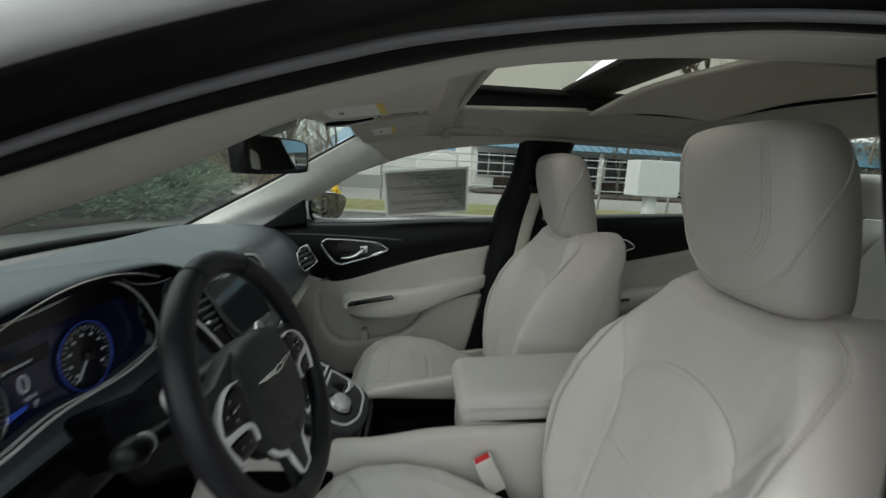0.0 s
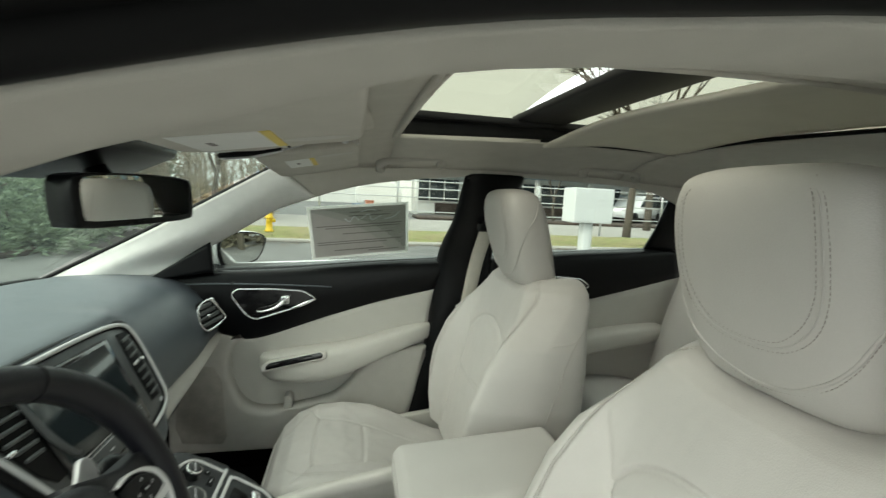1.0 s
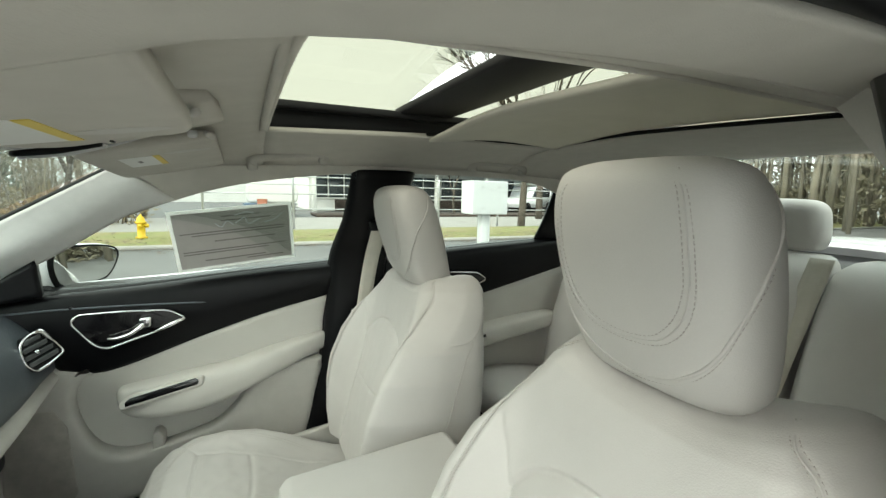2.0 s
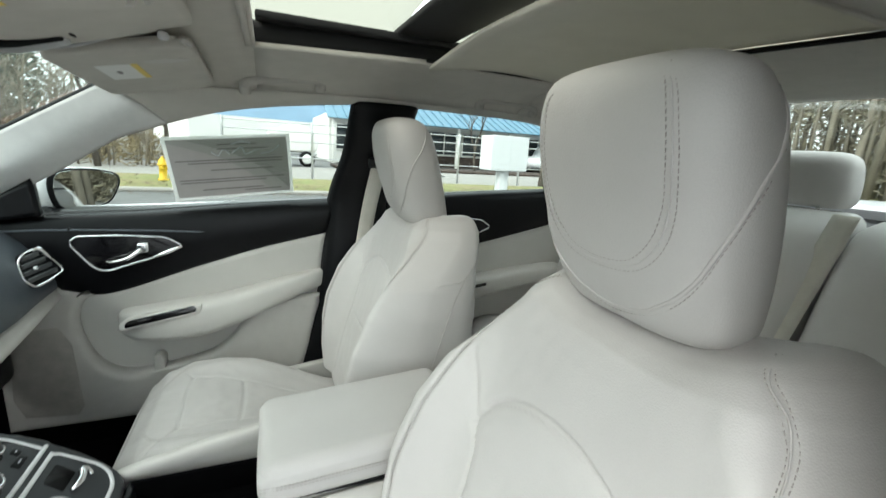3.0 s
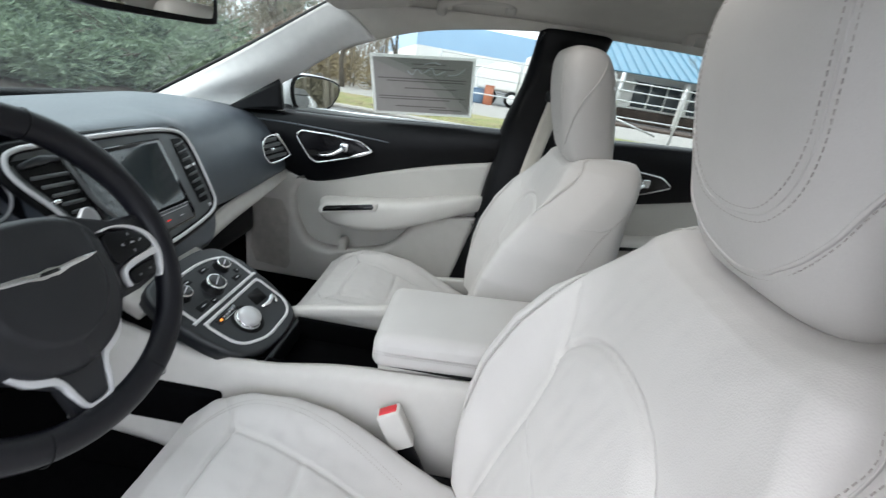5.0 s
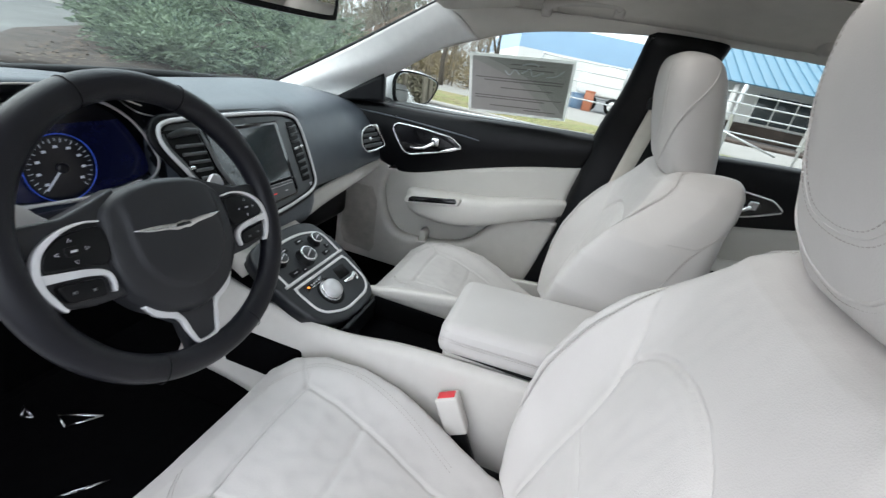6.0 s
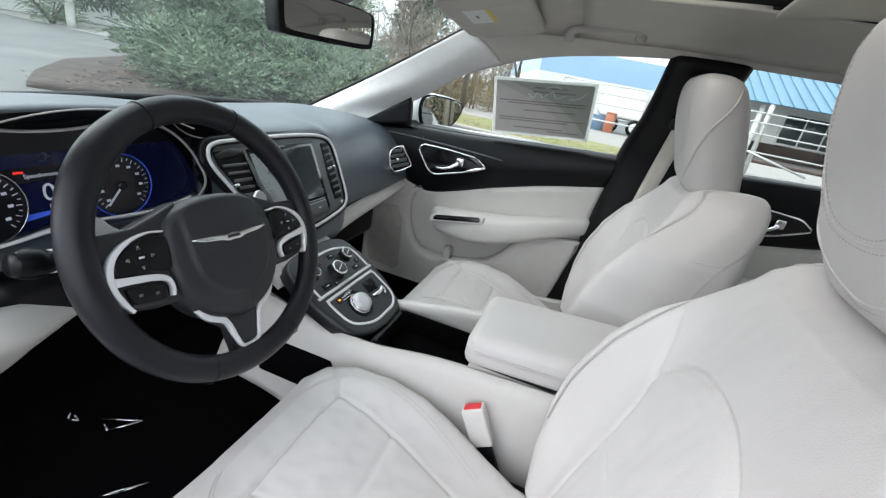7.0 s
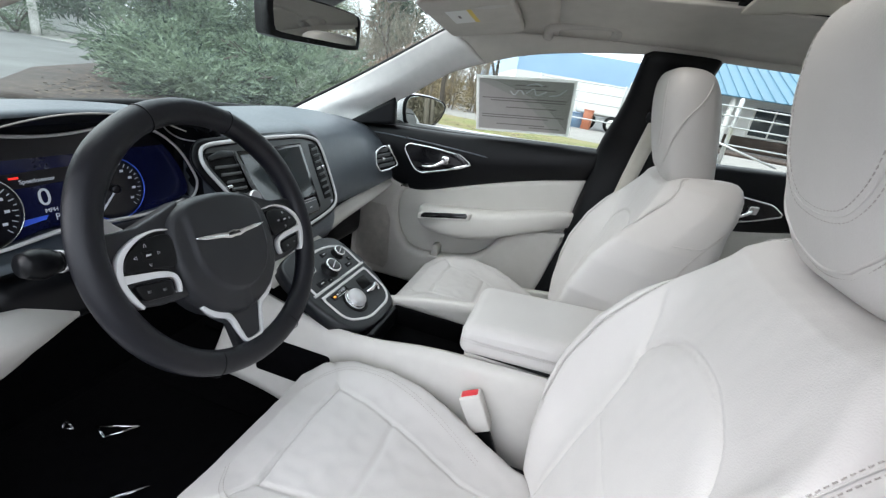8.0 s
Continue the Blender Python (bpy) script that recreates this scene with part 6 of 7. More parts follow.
for u in (-0.012, 0.0, 0.012):
    part("button", rbox(0.006, 0.004, 0.002, (0, 0, 0), 0.0005, 1), RUBBER, mir).matrix_local = mm @ pose(u, -0.0315, 0.001)

# ---- overhead console and visors ----
oc = thing("overhead_console", "beige overhead console with map lights", "overhead console")
part("body", loft([[(-0.20, -0.15, 1.230), (-0.20, -0.03, 1.224), (-0.20, 0.09, 1.230)], [(-0.08, -0.16, 1.240), (-0.09, -0.03, 1.229), (-0.08, 0.10, 1.240)], [(0.08, -0.12, 1.282), (0.09, -0.03, 1.276), (0.08, 0.06, 1.282)]], 20, 8, 0.02, (0, 0, 1)), FABRIC, oc)
part("lens_gap", tube([(-0.168, 0.066, 1.2205), (-0.115, 0.043, 1.2270), (-0.060, 0.020, 1.2365)], [0.004, 0.0055, 0.004], 20, 8), RUBBER, oc, "narrow black slot")
part("light_lens", loft([[(-0.168, 0.072, 1.2200), (-0.115, 0.050, 1.2260), (-0.060, 0.027, 1.2360)], [(-0.170, 0.090, 1.2150), (-0.112, 0.074, 1.2215), (-0.058, 0.046, 1.2335)]], 18, 4, 0.006, (0, 0, 1)), SILVER, oc, "bright map light strip")
part("console_edge", tube([(-0.200, 0.094, 1.229), (-0.13, 0.100, 1.2305), (-0.075, 0.094, 1.2385), (-0.03, 0.080, 1.2520)], 0.0025, 24, 6), SILVER, oc, "thin silver edge")
part("microphone_slot", rbox(0.004, 0.016, 0.003, (-0.045, 0.010, 1.2395), 0.001, 1), RUBBER, oc)


def visor(s):
    """A padded visor folded up under the headliner; s is the side of the car."""
    v = thing("sun_visor", "folded beige sun visor with a warning label", "sun visor", "sun visors")
    cy = 0.282 if s > 0 else -0.345
    vm2 = axes((-0.030, cy, 1.247 if s > 0 else 1.239), (0, s, -0.075 if s > 0 else 0.02), (1, 0, 0.20 if s > 0 else 0.15))
    flip = vm2 if vm2.col[2][2] < 0 else vm2 @ pose(0, 0, 0, 180, 0, 0)
    w, d = (0.165, 0.100) if s > 0 else (0.140, 0.100)
    outline = round_poly([(-w, -d), (w, -d), (w + 0.006, d - 0.02), (w - 0.02, d), (-w, d)], 0.03, 6)
    part("panel", prism(outline if flip is vm2 else [(x, -y) for x, y in outline], 0.018, flip, 0.007, 4), FABRIC, v, "beige padded visor panel")
    sg = 1 if flip is vm2 else -1
    lab = lambda x0, x1, y0, y1: [(x0, sg * y0), (x1, sg * y0), (x1, sg * y1), (x0, sg * y1)]
    x0, x1, y0, y1 = (-0.085, 0.020, -0.055, -0.005) if s > 0 else (-0.126, -0.020, -0.075, 0.004)
    part("warning_label", prism(lab(x0, x1, y0, y1), 0.0186, flip, 0), PAPER, v, "white warning label", smooth=False)
    part("label_band", prism(lab(x0, x1, y1, y1 + 0.010), 0.0188, flip, 0), material("yellow_label_band", (0.75, 0.58, 0.12), rough=0.5, vary=0.04), v, "yellow label band", smooth=False)
    part("print", prism(lab(x0 + 0.04, x0 + 0.06, y0 + 0.02, y0 + 0.026), 0.0192, flip, 0), INK, v, smooth=False)
    part("finger_notch", prism([(x * 0.013 - 0.090, sg * (y * 0.036 + 0.050)) for x, y in [(math.cos(t), math.sin(t)) for t in np.linspace(0, 6.283, 24, endpoint=False)]], 0.0184, flip, 0), TRIM, v, "shallow finger notch", smooth=False)
    part("clip", rbox(0.014, 0.012, 0.012, (0.043, 0.062 if s > 0 else -0.112, 1.262), 0.004, 2), SILVER if s > 0 else TRIM, v, "small visor clip")
    part("pivot", tube([(0.06, s * 0.10, 1.268), (0.066, s * 0.13, 1.266)], 0.005, 6, 8), TRIM, v)
    return v


visor(1)
visor(-1)


FABRIC_TRIM = material("beige_handle_plastic", (0.48, 0.46, 0.425), rough=0.6, vary=0.05, bump=0.1, fine=900)


def grab(x0, x1, y, z0, z1):
    """A folded handle: a bar close to the headliner between two mounts."""
    g = thing("grab_handle", "beige folded ceiling grab handle", "grab handle", "grab handles")
    at = lambda k, dy, dz: (x0 + (x1 - x0) * k, y + dy, z0 + (z1 - z0) * k + dz)
    bar = [at(0.0, 0.006, 0.000), at(0.04, 0.0, 0.008), at(0.14, -0.004, 0.011), at(0.5, -0.006, 0.012), at(0.86, -0.004, 0.011), at(0.96, 0.0, 0.008), at(1.0, 0.006, 0.000)]
    part("bar", tube(bar, [0.012, 0.011, 0.0095, 0.009, 0.0095, 0.011, 0.012], 60, 12), FABRIC_TRIM, g)
    for k in (0.0, 1.0):
        part("mount", rbox(0.026, 0.024, 0.034, at(k, 0.010, -0.003), 0.008, 3), FABRIC_TRIM, g)
    return g


grab(0.130, 0.300, 0.452, 1.246, 1.268)
grab(0.74, 0.92, 0.452, 1.266, 1.260)

# ---- belt on the passenger side ----
sb = thing("seat_belt", "cream seat belt hanging down the middle pillar", "seat belt")
part("webbing", loft([[(0.455, 0.560, 1.07), (0.445, 0.628, 0.95), (0.425, 0.640, 0.80), (0.40, 0.640, 0.60), (0.37, 0.640, 0.40)], [(0.500, 0.556, 1.07), (0.490, 0.622, 0.95), (0.470, 0.634, 0.80), (0.445, 0.634, 0.60), (0.415, 0.634, 0.40)]], 30, 3, 0.003, (0, 1, 0)), BELT, sb, "cream woven belt")
part("guide", rbox(0.07, 0.02, 0.03, (0.478, 0.552, 1.08), 0.008, 3), BLACK, sb)
part("tongue", rbox(0.040, 0.020, 0.030, (0.425, 0.622, 0.795), 0.006, 3), TRIM, sb, "cream belt tongue stop")

# ---- rear bench ----
rs = thing("rear_bench", "cream leather rear bench with headrests", "rear seat")
part("cushion", loft([[(0.86, -0.64, 0.40), (0.86, 0, 0.41), (0.86, 0.64, 0.40)], [(0.86, -0.66, 0.50), (0.85, 0, 0.51), (0.86, 0.66, 0.50)], [(1.00, -0.66, 0.525), (1.0, 0, 0.52), (1.00, 0.66, 0.525)], [(1.30, -0.66, 0.47), (1.3, 0, 0.47), (1.30, 0.66, 0.47)]], 40, 8, 0.12, (0.2, 0, -1)), LEATHER, rs, "cream leather bench cushion")
for y0, y1 in ((-0.66, -0.175), (-0.165, 0.165), (0.175, 0.66)):
    c, w = (y0 + y1) / 2, (y1 - y0) / 2
    bm = bmesh.new()
    R = [(0.46, 1.26, 0.10), (0.60, 1.275, 0.10), (0.75, 1.31, 0.10), (0.90, 1.355, 0.095), (0.98, 1.39, 0.085), (1.03, 1.42, 0.06), (1.045, 1.435, 0.03)]
    al = np.linspace(0, 2 * math.pi, 40, endpoint=False)
    add_grid(bm, [[(x - d * sgn_pow(np.cos(t), 0.5), c + w * sgn_pow(np.sin(t), 0.35) * min(1, 0.7 + d * 4), z) for t in al] for z, x, d in spline(R, 30)], close_v=True, cap=True)
    part("backrest", bm, LEATHER, rs, "cream leather bench backrest")
for y in (-0.36, 0.0, 0.36):
    bm = bmesh.new()
    R = [(1.050, 1.470, 0.030, 0.085), (1.055, 1.468, 0.045, 0.105), (1.08, 1.463, 0.050, 0.118), (1.13, 1.455, 0.050, 0.120), (1.165, 1.450, 0.044, 0.114), (1.182, 1.450, 0.028, 0.09), (1.186, 1.45, 0.01, 0.04)]
    al = np.linspace(0, 2 * math.pi, 40, endpoint=False)
    add_grid(bm, [[(x - d * sgn_pow(np.cos(t), 0.6), y + w * sgn_pow(np.sin(t), 0.6), z) for t in al] for z, x, d, w in spline(R, 26)], close_v=True, cap=True)
    h = part("headrest", bm, LEATHER, rs, "cream leather rear headrest")
    for s in (-1, 1):
        part("headrest_post", tube([(1.455, y + s * 0.05, 1.0), (1.462, y + s * 0.05, 1.065)], 0.006, 6, 8), CHROME, rs)
rb_belt = thing("rear_seat_belt", "cream belt over the rear backrest", "seat belt")
part("webbing", loft([[(1.345, -0.14, 1.045), (1.29, -0.135, 0.92), (1.21, -0.12, 0.70)], [(1.345, -0.19, 1.045), (1.29, -0.185, 0.92), (1.21, -0.17, 0.70)]], 24, 3, 0.003, (-1, 0, 0.3)), BELT, rb_belt)

# ---- floor mats ----
def outline_badge(corners, r):
    """A polished wire outline lying on the mat."""
    bm = bmesh.new()
    for (x0, y0), (x1, y1) in zip(corners, corners[1:] + corners[:1]):
        tube([(x0, y0, 0.235), (x1, y1, 0.235)], r, 4, 6, bm=bm, smooth_path=False)
    return bm


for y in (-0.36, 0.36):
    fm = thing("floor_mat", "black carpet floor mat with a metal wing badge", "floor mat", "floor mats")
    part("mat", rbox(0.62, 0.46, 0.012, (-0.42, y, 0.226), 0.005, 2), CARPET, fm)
    if y < 0:
        part("badge", outline_badge([(-0.605, -0.303), (-0.562, -0.319), (-0.525, -0.265)], 0.0028), CHROME, fm, "polished wing outline badge")
        part("badge", outline_badge([(-0.681, -0.317), (-0.658, -0.337), (-0.637, -0.329)], 0.0022), CHROME, fm)
        # not a badge: thin wire added in place of small glints on the floor
        part("badge", outline_badge([(-0.432, -0.432), (-0.405, -0.408), (-0.378, -0.368)], 0.0014), CHROME, fm)

# ---- door mirror outside ----
sm_t = thing("side_mirror", "white door mirror with black glass bezel", "side mirror")
om = axes((-0.316, 0.838, 0.956), (0.68, 1, 0), (-0.075, 0, 1))
oo = [tuple(p) for p in spline([(-0.100, -0.030), (-0.080, -0.056), (0, -0.060), (0.060, -0.050), (0.092, -0.018), (0.110, 0.018), (0.098, 0.042), (0.04, 0.056), (-0.04, 0.060), (-0.086, 0.052), (-0.104, 0.020)], 56, True)]
bm = bmesh.new()
rings = []
for k, d in ((0.98, 0.0), (1.03, -0.010), (1.03, -0.022), (0.98, -0.040), (0.84, -0.058), (0.5, -0.072)):
    rings.append([om @ Vector((x * k, y * k, 0)) + Vector((d * 1.15, 0, 0)) for x, y in oo])
add_grid(bm, rings, close_v=True, cap=True)
part("housing", bm, WHITE_PAINT, sm_t, "white painted mirror housing")
part("bezel", prism([(x * 0.97, y * 0.97) for x, y in oo][::-1], 0.004, om, 0.002), RUBBER, sm_t)
part("mirror_glass", prism([(x * 0.87 + 0.002, y * 0.87) for x, y in oo][::-1], 0.0055, om, 0.001), MIRROR, sm_t, "reflective mirror glass", smooth=False)
part("arm", rbox(0.07, 0.10, 0.03, (-0.40, 0.775, 0.900), 0.012, 3), BLACK, sm_t)

# ---- outside ----
ASPHALT = material("damp_asphalt", (0.13, 0.13, 0.128), rough=0.7, vary=0.35, grain=0.8, bump=0.6, fine=60)
GRASS_M = material("winter_grass", (0.15, 0.135, 0.065), rough=0.9, vary=0.5, grain=1.1, bump=0.8, fine=50)
ramp_g = next(n for n in GRASS_M.node_tree.nodes if n.type == "VALTORGB").color_ramp
ramp_g.elements[0].color, ramp_g.elements[1].color = (0.13, 0.19, 0.045, 1), (0.27, 0.20, 0.13, 1)
mid_g = ramp_g.elements.new(0.66)
mid_g.color = (0.22, 0.22, 0.085, 1)
MULCH = material("bark_mulch", (0.058, 0.043, 0.035), rough=0.95, vary=0.85, grain=2.2, bump=1.0, fine=60)
CONCRETE = material("pale_concrete", (0.30, 0.29, 0.27), rough=0.85, vary=0.15, grain=1.5, bump=0.4, fine=80)
WALL_W = material("white_render_wall", (0.78, 0.77, 0.74), rough=0.8, vary=0.08, grain=0.7, bump=0.2, fine=60)
ROOF_B = material("blue_metal_roof", (0.10, 0.22, 0.31), rough=0.4, vary=0.12, grain=0.7, metal=0.2)
DARK_GLASS = material("dark_window_glass", (0.05, 0.06, 0.065), rough=0.1, vary=0.3)
BARK = material("grey_bark", (0.10, 0.085, 0.07), rough=0.95, vary=0.35, grain=6, bump=0.8, fine=60)
NEEDLE = material("blue_green_juniper", (0.135, 0.190, 0.135), rough=0.8, vary=0.55, grain=1.6, fine=12)
ramp_n = next(n for n in NEEDLE.node_tree.nodes if n.type == "VALTORGB").color_ramp
ramp_n.elements[0].color, ramp_n.elements[1].color = (0.026, 0.050, 0.036, 1), (0.225, 0.290, 0.190, 1)
def leafy(m):
    """Lets every spray of a plant differ in tone."""
    n, l = m.node_tree.nodes, m.node_tree.links
    ramp = next(k for k in n if k.type == "VALTORGB")
    add = next(k for k in n if k.type == "MATH")
    geo, mix = n.new("ShaderNodeNewGeometry"), n.new("ShaderNodeMath")
    mix.operation, mix.inputs[1].default_value = "MULTIPLY_ADD", 0.42
    l.new(geo.outputs["Random Per Island"], mix.inputs[0])
    l.new(add.outputs[0], mix.inputs[2])
    ramp.color_ramp.elements[0].position, ramp.color_ramp.elements[-1].position = 0.58, 1.0
    l.new(mix.outputs[0], ramp.inputs[0])


CONIFER = material("dark_conifer", (0.07, 0.10, 0.07), rough=0.85, vary=0.45, grain=0.8, fine=8)
leafy(NEEDLE)
leafy(CONIFER)
GALV = material("galvanised_pipe", (0.55, 0.56, 0.57), rough=0.4, metal=0.7, vary=0.1)
YELLOW = material("yellow_hydrant_paint", (0.72, 0.48, 0.03), rough=0.5, vary=0.12)

bm = bmesh.new()
add_grid(bm, [[(x, y, 0) for y in np.linspace(-400, 400, 9)] for x in np.linspace(-400, 400, 9)])
tagged(part("ground", bm, ASPHALT), "grey damp asphalt ground reaching the horizon", "ground", kind="structure")


def slab(name, label, cat, poly, h, mat):
    bm = prism(poly, h, None, min(0.03, h / 2), 2)
    return tagged(part(name, bm, mat), label, cat, kind="structure")


slab("verge", "winter grass verge beside the road", "grass", [(-4, 9.2), (40, 9.2), (40, 12.5), (-5, 12.5)], 0.05, GRASS_M)
slab("kerb", "pale concrete kerb along the verge", "kerb", [(-4, 8.95), (40, 8.95), (40, 9.18), (-4, 9.18)], 0.07, CONCRETE)
slab("road", "pale grey road in front of the building", "road", [(-30, 12.6), (60, 12.6), (60, 19), (-30, 19)], 0.02, CONCRETE)
slab("mulch_bed", "red bark bed along the building", "flower bed", [(3, 19.1), (40, 19.1), (40, 21.5), (3, 21.5)], 0.12, MULCH)
slab("mulch_bed", "brown bark bed under the shrubs", "flower bed", [(-6.55, 2.9), (-6.06, 3.2), (-5.7, 3.6), (-5.4, 4.1), (-4.6, 6.5), (-5, 9.5), (-12, 14), (-11.6, 8.3), (-9.35, 5.1), (-7.6, 3.6)], 0.08, MULCH)


def building():
    """The low office with its deep blue eaves."""
    b = thing("building", "low white building with a blue metal roof", "building", at=(0, 0, 0))
    part("wall", rbox(38, 10, 2.9, (22.5, 31, 1.45), 0.03, 1), WALL_W, b, smooth=False)
    part("base_wall", rbox(36, 0.16, 0.7, (23.0, 25.85, 0.35), 0.02, 1), MULCH, b, "red brick base", smooth=False)
    for i in range(74):
        sheet_m = axes((3.2 + i * 0.52, 24.0, 2.42), (1, 0, 0), (0, 3.2, 1.3))
        part("roof_sheet", prism([(0, 0), (0.50, 0), (0.50, 5.2), (0, 5.2)], 0.05, sheet_m, 0.01, 1), ROOF_B, b, smooth=False)
        part("roof_seam", prism([(0.49, 0), (0.53, 0), (0.53, 5.2), (0.49, 5.2)], 0.11, sheet_m, 0.01, 1), ROOF_B, b, smooth=False)
    for x in (5.1, 10.3, 13.5, 16.5, 21.5, 27, 33):
        w = part("window", rbox(2.9, 0.1, 1.55, (x, 25.96, 1.5), 0.02, 1), WALL_W, b, "white window frame")
        for k in range(3):
            part("pane", rbox(0.86, 0.06, 1.35, (x - 0.95 + k * 0.95, 25.90, 1.5), 0.01, 1), DARK_GLASS, w)
    for x in (3.6, 7.3, 11.1, 14.7, 19, 24.5, 30):
        part("post", rbox(0.22, 0.22, 2.4, (x, 24.4, 1.2), 0.02, 1), WALL_W, b, "white eaves post")
    return b


building()
wh = thing("warehouse", "long warehouse with white walls and a blue upper band", "building")
wm2 = axes((7.5, 46, 0), (-47, 190, 0), (190, 47, 0))
BLUE_CLAD = material("blue_cladding", (0.33, 0.50, 0.68), rough=0.5, vary=0.08, grain=0.5)
for k in range(12):
    part("wall_panel", prism([(k * 16.0, 0), (k * 16.0 + 15.9, 0), (k * 16.0 + 15.9, 14), (k * 16.0, 14)], 2.9, wm2 @ pose(0, 0, 0) if wm2.col[2][2] > 0 else wm2 @ pose(0, 0, 0, 180, 0, 0), 0.02, 1), WALL_W, wh, smooth=False)
    part("upper_panel", prism([(k * 16.0, -0.2), (k * 16.0 + 15.9, -0.2), (k * 16.0 + 15.9, 14), (k * 16.0, 14)], 2.2, (wm2 if wm2.col[2][2] > 0 else wm2 @ pose(0, 0, 0, 180, 0, 0)) @ Matrix.Translation((0, 0, 2.9)), 0.02, 1), BLUE_CLAD, wh, smooth=False)
gb = thing("grey_building", "long pale grey wall beyond the road", "building")
part("wall", rbox(8, 40, 5, (-34, 4, 2.5), 0.05, 1), WALL_W, gb, smooth=False)


def rail_fence():
    f = thing("pipe_fence", "galvanised pipe railing along the verge", "fence")
    for x in np.arange(-1, 22, 2.4):
        part("post", lathe([(0.035, 0), (0.035, 1.62), (0.02, 1.66)], 10, Matrix.Translation((x, 13.0, 0))), GALV, f)
    for z in (0.62, 1.08, 1.36, 1.60):
        part("rail", tube([(-1, 13.0, z), (20.6, 13.0, z)], 0.019, 12, 8), GALV, f)
    part("brace", tube([(4.1, 12.94, 0.64), (5.7, 12.94, 0.24)], 0.028, 4, 8, smooth_path=False), GALV, f, "slanting pipe brace")
    part("tall_post", lathe([(0.06, 0), (0.06, 1.80), (0.03, 1.84)], 12, Matrix.Translation((4.35, 13.08, 0))), GALV, f)
    return f


rail_fence()


def hydrant():
    h = thing("fire_hydrant", "yellow fire hydrant on the grass verge", "hydrant", at=(0, 0, 0))
    M = Matrix.Translation((-2.05, 10.8, 0.05)) @ Matrix.Scale(0.78, 4)
    part("barrel", lathe([(0.15, 0), (0.15, 0.04), (0.10, 0.05), (0.10, 0.42), (0.14, 0.43), (0.14, 0.47), (0.11, 0.49), (0.10, 0.56), (0.06, 0.62), (0.03, 0.64), (0.03, 0.68), (0.02, 0.685)], 20, M), YELLOW, h)
    for t in (0, 90, 180):
        part("outlet", lathe([(0.06, 0.08), (0.06, 0.17), (0.045, 0.19)], 14, M @ pose(0, 0, 0.36) @ pose(0, 0, 0, 0, 90, t - 90)), YELLOW, h)
    return h


hydrant()
mb = thing("mailbox_cluster", "white metal cluster mailbox on a post", "mailbox")
MAILW = material("white_mailbox_paint", (0.66, 0.68, 0.68), rough=0.5, vary=0.05)
part("box", rbox(0.66, 0.40, 0.54, (3.72, 5.55, 1.13), 0.008, 1), MAILW, mb, smooth=False)
for r in range(3):
    for c in range(2):
        part("door", rbox(0.30, 0.006, 0.155, (3.56 + 0.32 * c, 5.349, 0.96 + 0.17 * r), 0, 1), MAILW, mb, smooth=False)
        part("lock", rbox(0.05, 0.01, 0.012, (3.56 + 0.32 * c, 5.335, 0.97 + 0.17 * r), 0.002, 1), GALV, mb)
part("post", rbox(0.16, 0.16, 0.88, (3.72, 5.55, 0.43), 0.01, 1), MAILW, mb)
part("foot", rbox(0.4, 0.4, 0.04, (3.72, 5.55, 0.02), 0.01, 1), CONCRETE, mb)


def car(at, turn, paint, tall, label, cat):
    c = thing("parked_" + cat, label, cat)
    M = Matrix.Translation(at) @ pose(0, 0, 0, 0, 0, turn)
    side = [(-2.35, 0.35), (2.35, 0.35), (2.42, 0.75), (2.30, 0.95), (1.15, 1.05), (0.55, tall), (-1.7, tall), (-2.3, 1.05), (-2.42, 0.8)]
    part("body", prism(side, 1.8, M @ axes((0, 0.9, 0), (1, 0, 0), (0, 0, 1)), 0.12, 3), paint, c)
    win = [(0.95, 1.08), (0.48, tall - 0.10), (-1.6, tall - 0.10), (-2.05, 1.08)]
    part("window", prism(win, 1.84, M @ axes((0, 0.92, 0), (1, 0, 0), (0, 0, 1)), 0.02, 1), DARK_GLASS, c)
    for x in (-1.45, 1.5):
        for s in (-1, 1):
            w = part("wheel", lathe([(0.33, -0.11), (0.36, -0.06), (0.36, 0.06), (0.33, 0.11)], 20, M @ pose(x, s * 0.84, 0.36, 90, 0, 0)), RUBBER, c)
            part("rim", lathe([(0.22, 0.10), (0.20, 0.118), (0.05, 0.122)], 16, M @ pose(x, s * 0.84, 0.36, 90 * s, 0, 0)), SILVER, w)
    for s in (-1, 1):
        part("headlight", rbox(0.08, 0.36, 0.16, (0, 0, 0), 0.03, 2), SILVER, c).matrix_local = M @ pose(2.36, s * 0.66, 0.82)
    return c


car((18.5, 25.0, 0.0), 205, WHITE_PAINT, 1.78, "white parked off-road car beyond the road", "car")
car((25.5, 25.5, 0.0), 205, material("blue_grey_car_paint", (0.10, 0.14, 0.20), rough=0.3, vary=0.05, coat=0.5), 1.5, "blue-grey parked car beside a white one", "car")


